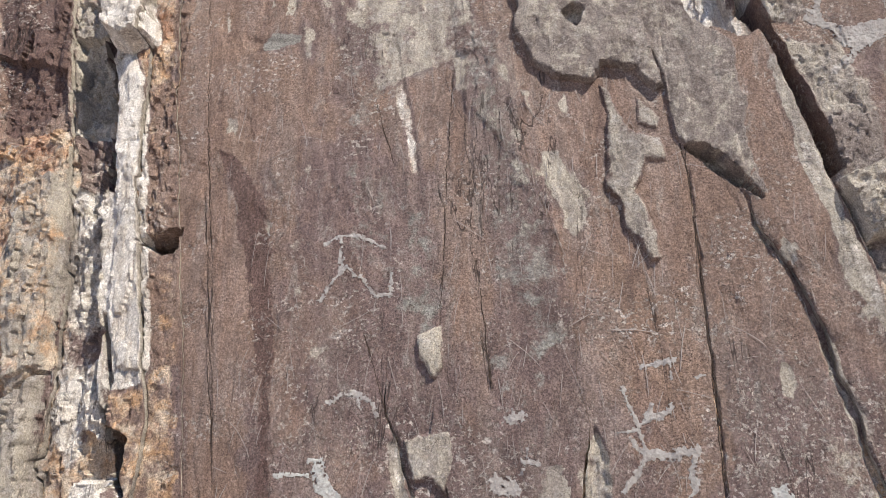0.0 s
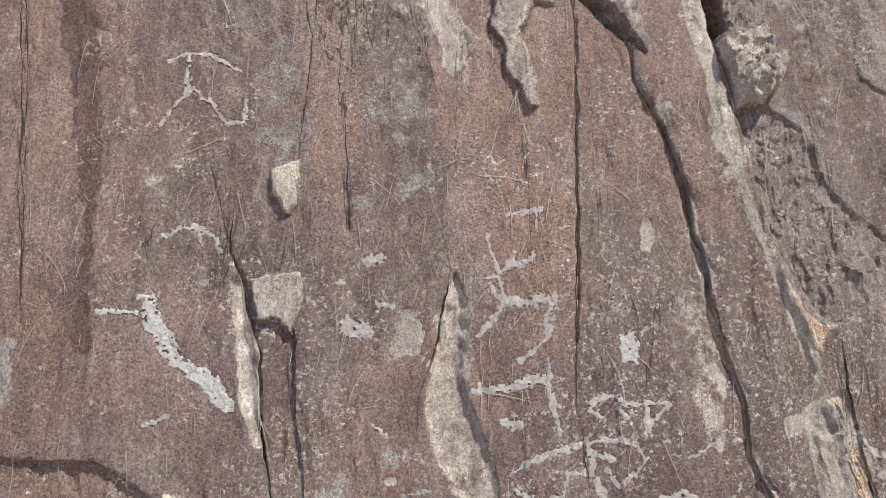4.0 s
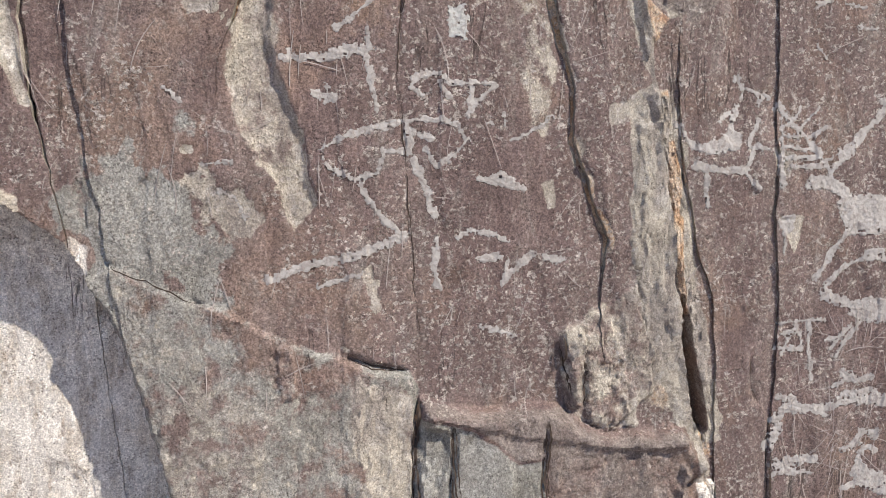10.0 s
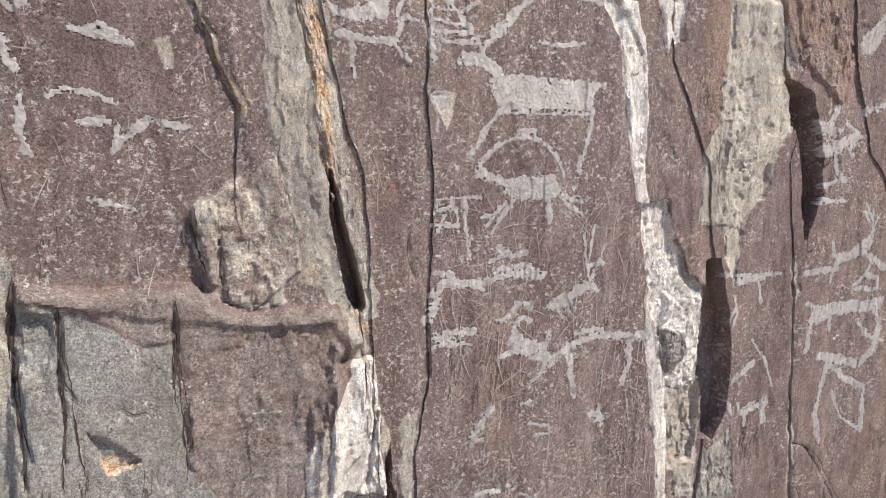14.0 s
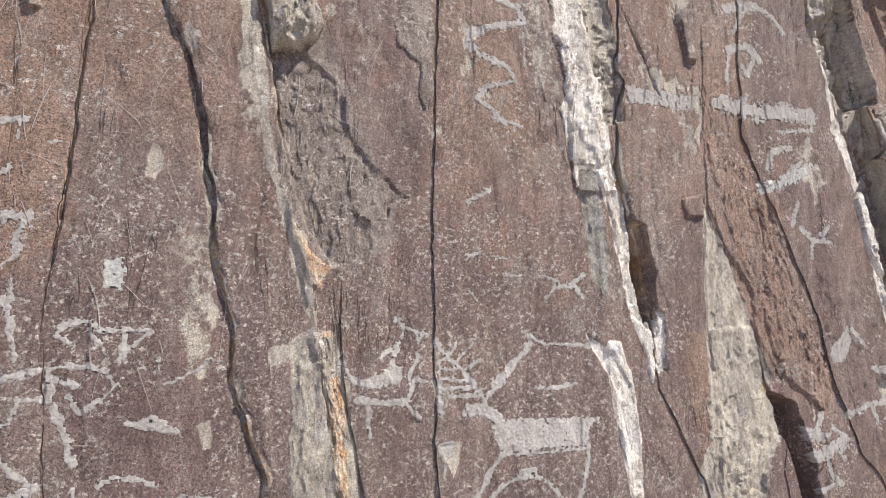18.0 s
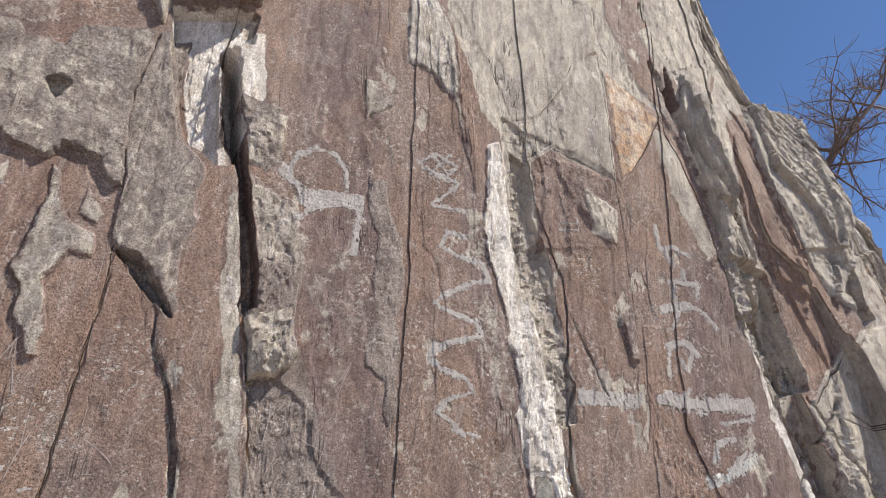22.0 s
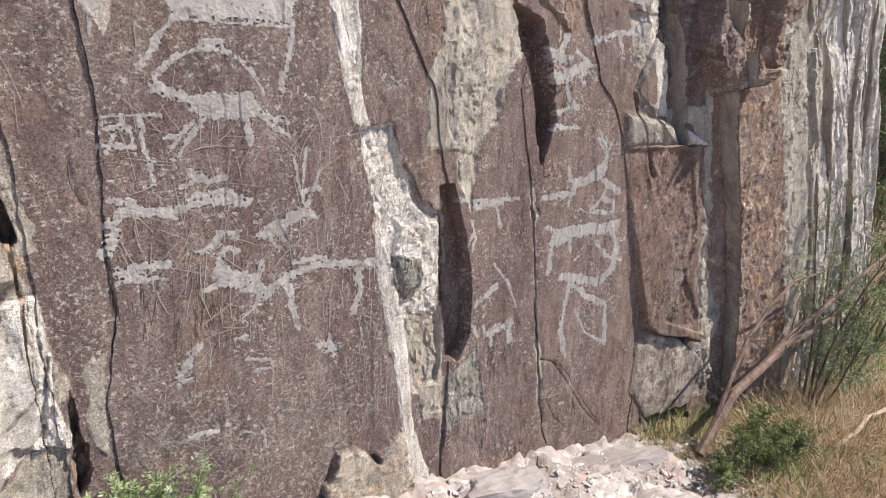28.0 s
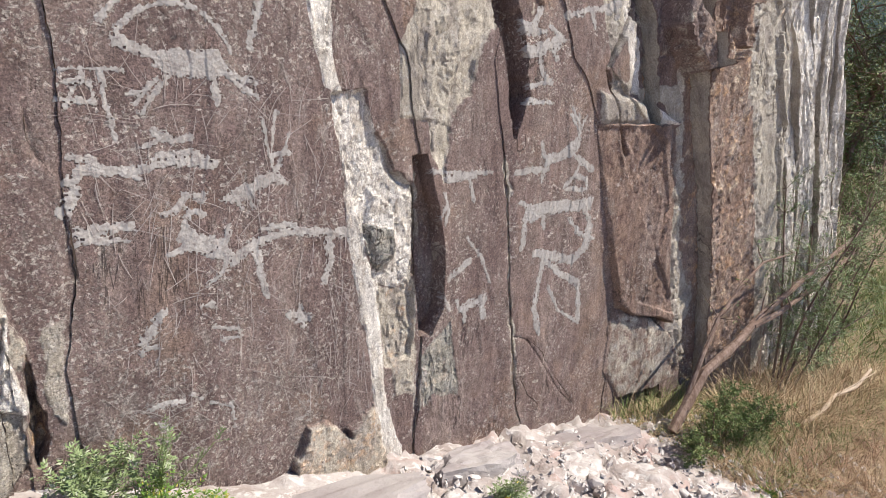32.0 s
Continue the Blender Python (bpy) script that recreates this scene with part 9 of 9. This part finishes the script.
# ---- distance ----
def build_hill():
    a = np.linspace(radians(35), radians(150), 160)
    r = np.linspace(0, 1, 40)
    ang, k = np.meshgrid(a, r)
    dist = 260 + 640 * k
    top = 250 + 22 * fbm(ang * 6, 0 * ang, 301, 4) - 60 * np.sin((ang - 1.2) * 1.3)
    z = -8 + top * ss(0.0, 1.0, k) + 10 * fbm(ang * 40, k * 12, 302, 4) * k
    x, y = dist * np.sin(ang), dist * np.cos(ang)
    ob = link_mesh("mountain", np.stack([x, y, z], -1).reshape(-1, 3), grid_quads(*x.shape), HILL)
    tagged(ob, "distant forested mountain slope", "mountain", kind="structure")


def cloud(az_deg, el_deg, dist, width, height, seed, label):
    rnd = random.Random(seed)
    a, e = radians(az_deg), radians(el_deg)
    c = Vector((math.sin(a) * math.cos(e), math.cos(a) * math.cos(e), math.sin(e))) * dist
    side = Vector((math.cos(a), -math.sin(a), 0))
    bm = bmesh.new()
    for k in range(46):
        u = rnd.uniform(-1, 1)
        top = (1 - abs(u) ** 1.6) * rnd.uniform(0.0, 1.0)
        r = width * rnd.uniform(0.10, 0.2) * (1.1 - 0.6 * abs(u))
        at = c + side * u * width * 0.5 + Vector((0, 0, top * height - r * 0.2)) + c.normalized() * rnd.uniform(-0.1, 0.1) * width
        res = bmesh.ops.create_icosphere(bm, subdivisions=3, radius=r, matrix=Matrix.Translation(at))
        for v in res["verts"]:
            d = (v.co - at)
            v.co = at + d * (1 + 0.28 * noise.noise(d / r * 1.6 + Vector((k, 0, 0))) + 0.14 * noise.noise(d / r * 4 + Vector((0, k, 0))))
    me = bpy.data.meshes.new("cloud")
    bm.to_mesh(me)
    bm.free()
    me.polygons.foreach_set("use_smooth", np.ones(len(me.polygons), bool))
    me.materials.append(CLOUD)
    ob = new("cloud", me)
    tagged(ob, label, "cloud", kind="structure")


def build_cliff_top():
    x, y = np.meshgrid(np.arange(-4, 9, 0.12), np.arange(1.9, 12, 0.15))
    z = 4.5 - 2.5 * np.maximum(0, x - (3.0 + 0.75 * y)) + 0.1 * fbm(x * 2, y * 2, 303, 4)
    z = np.maximum(z, -3)
    z[0, :] = -1
    ob = link_mesh("hilltop", np.stack([x, y, z], -1).reshape(-1, 3), grid_quads(*x.shape), SOIL)
    tagged(ob, "grassy hilltop behind the cliff", "hill", kind="structure")


build_cliff_top()
build_hill()
cloud(74.5, 17.5, 2600, 620, 310, 51, "bright white cumulus cloud above the mountain")
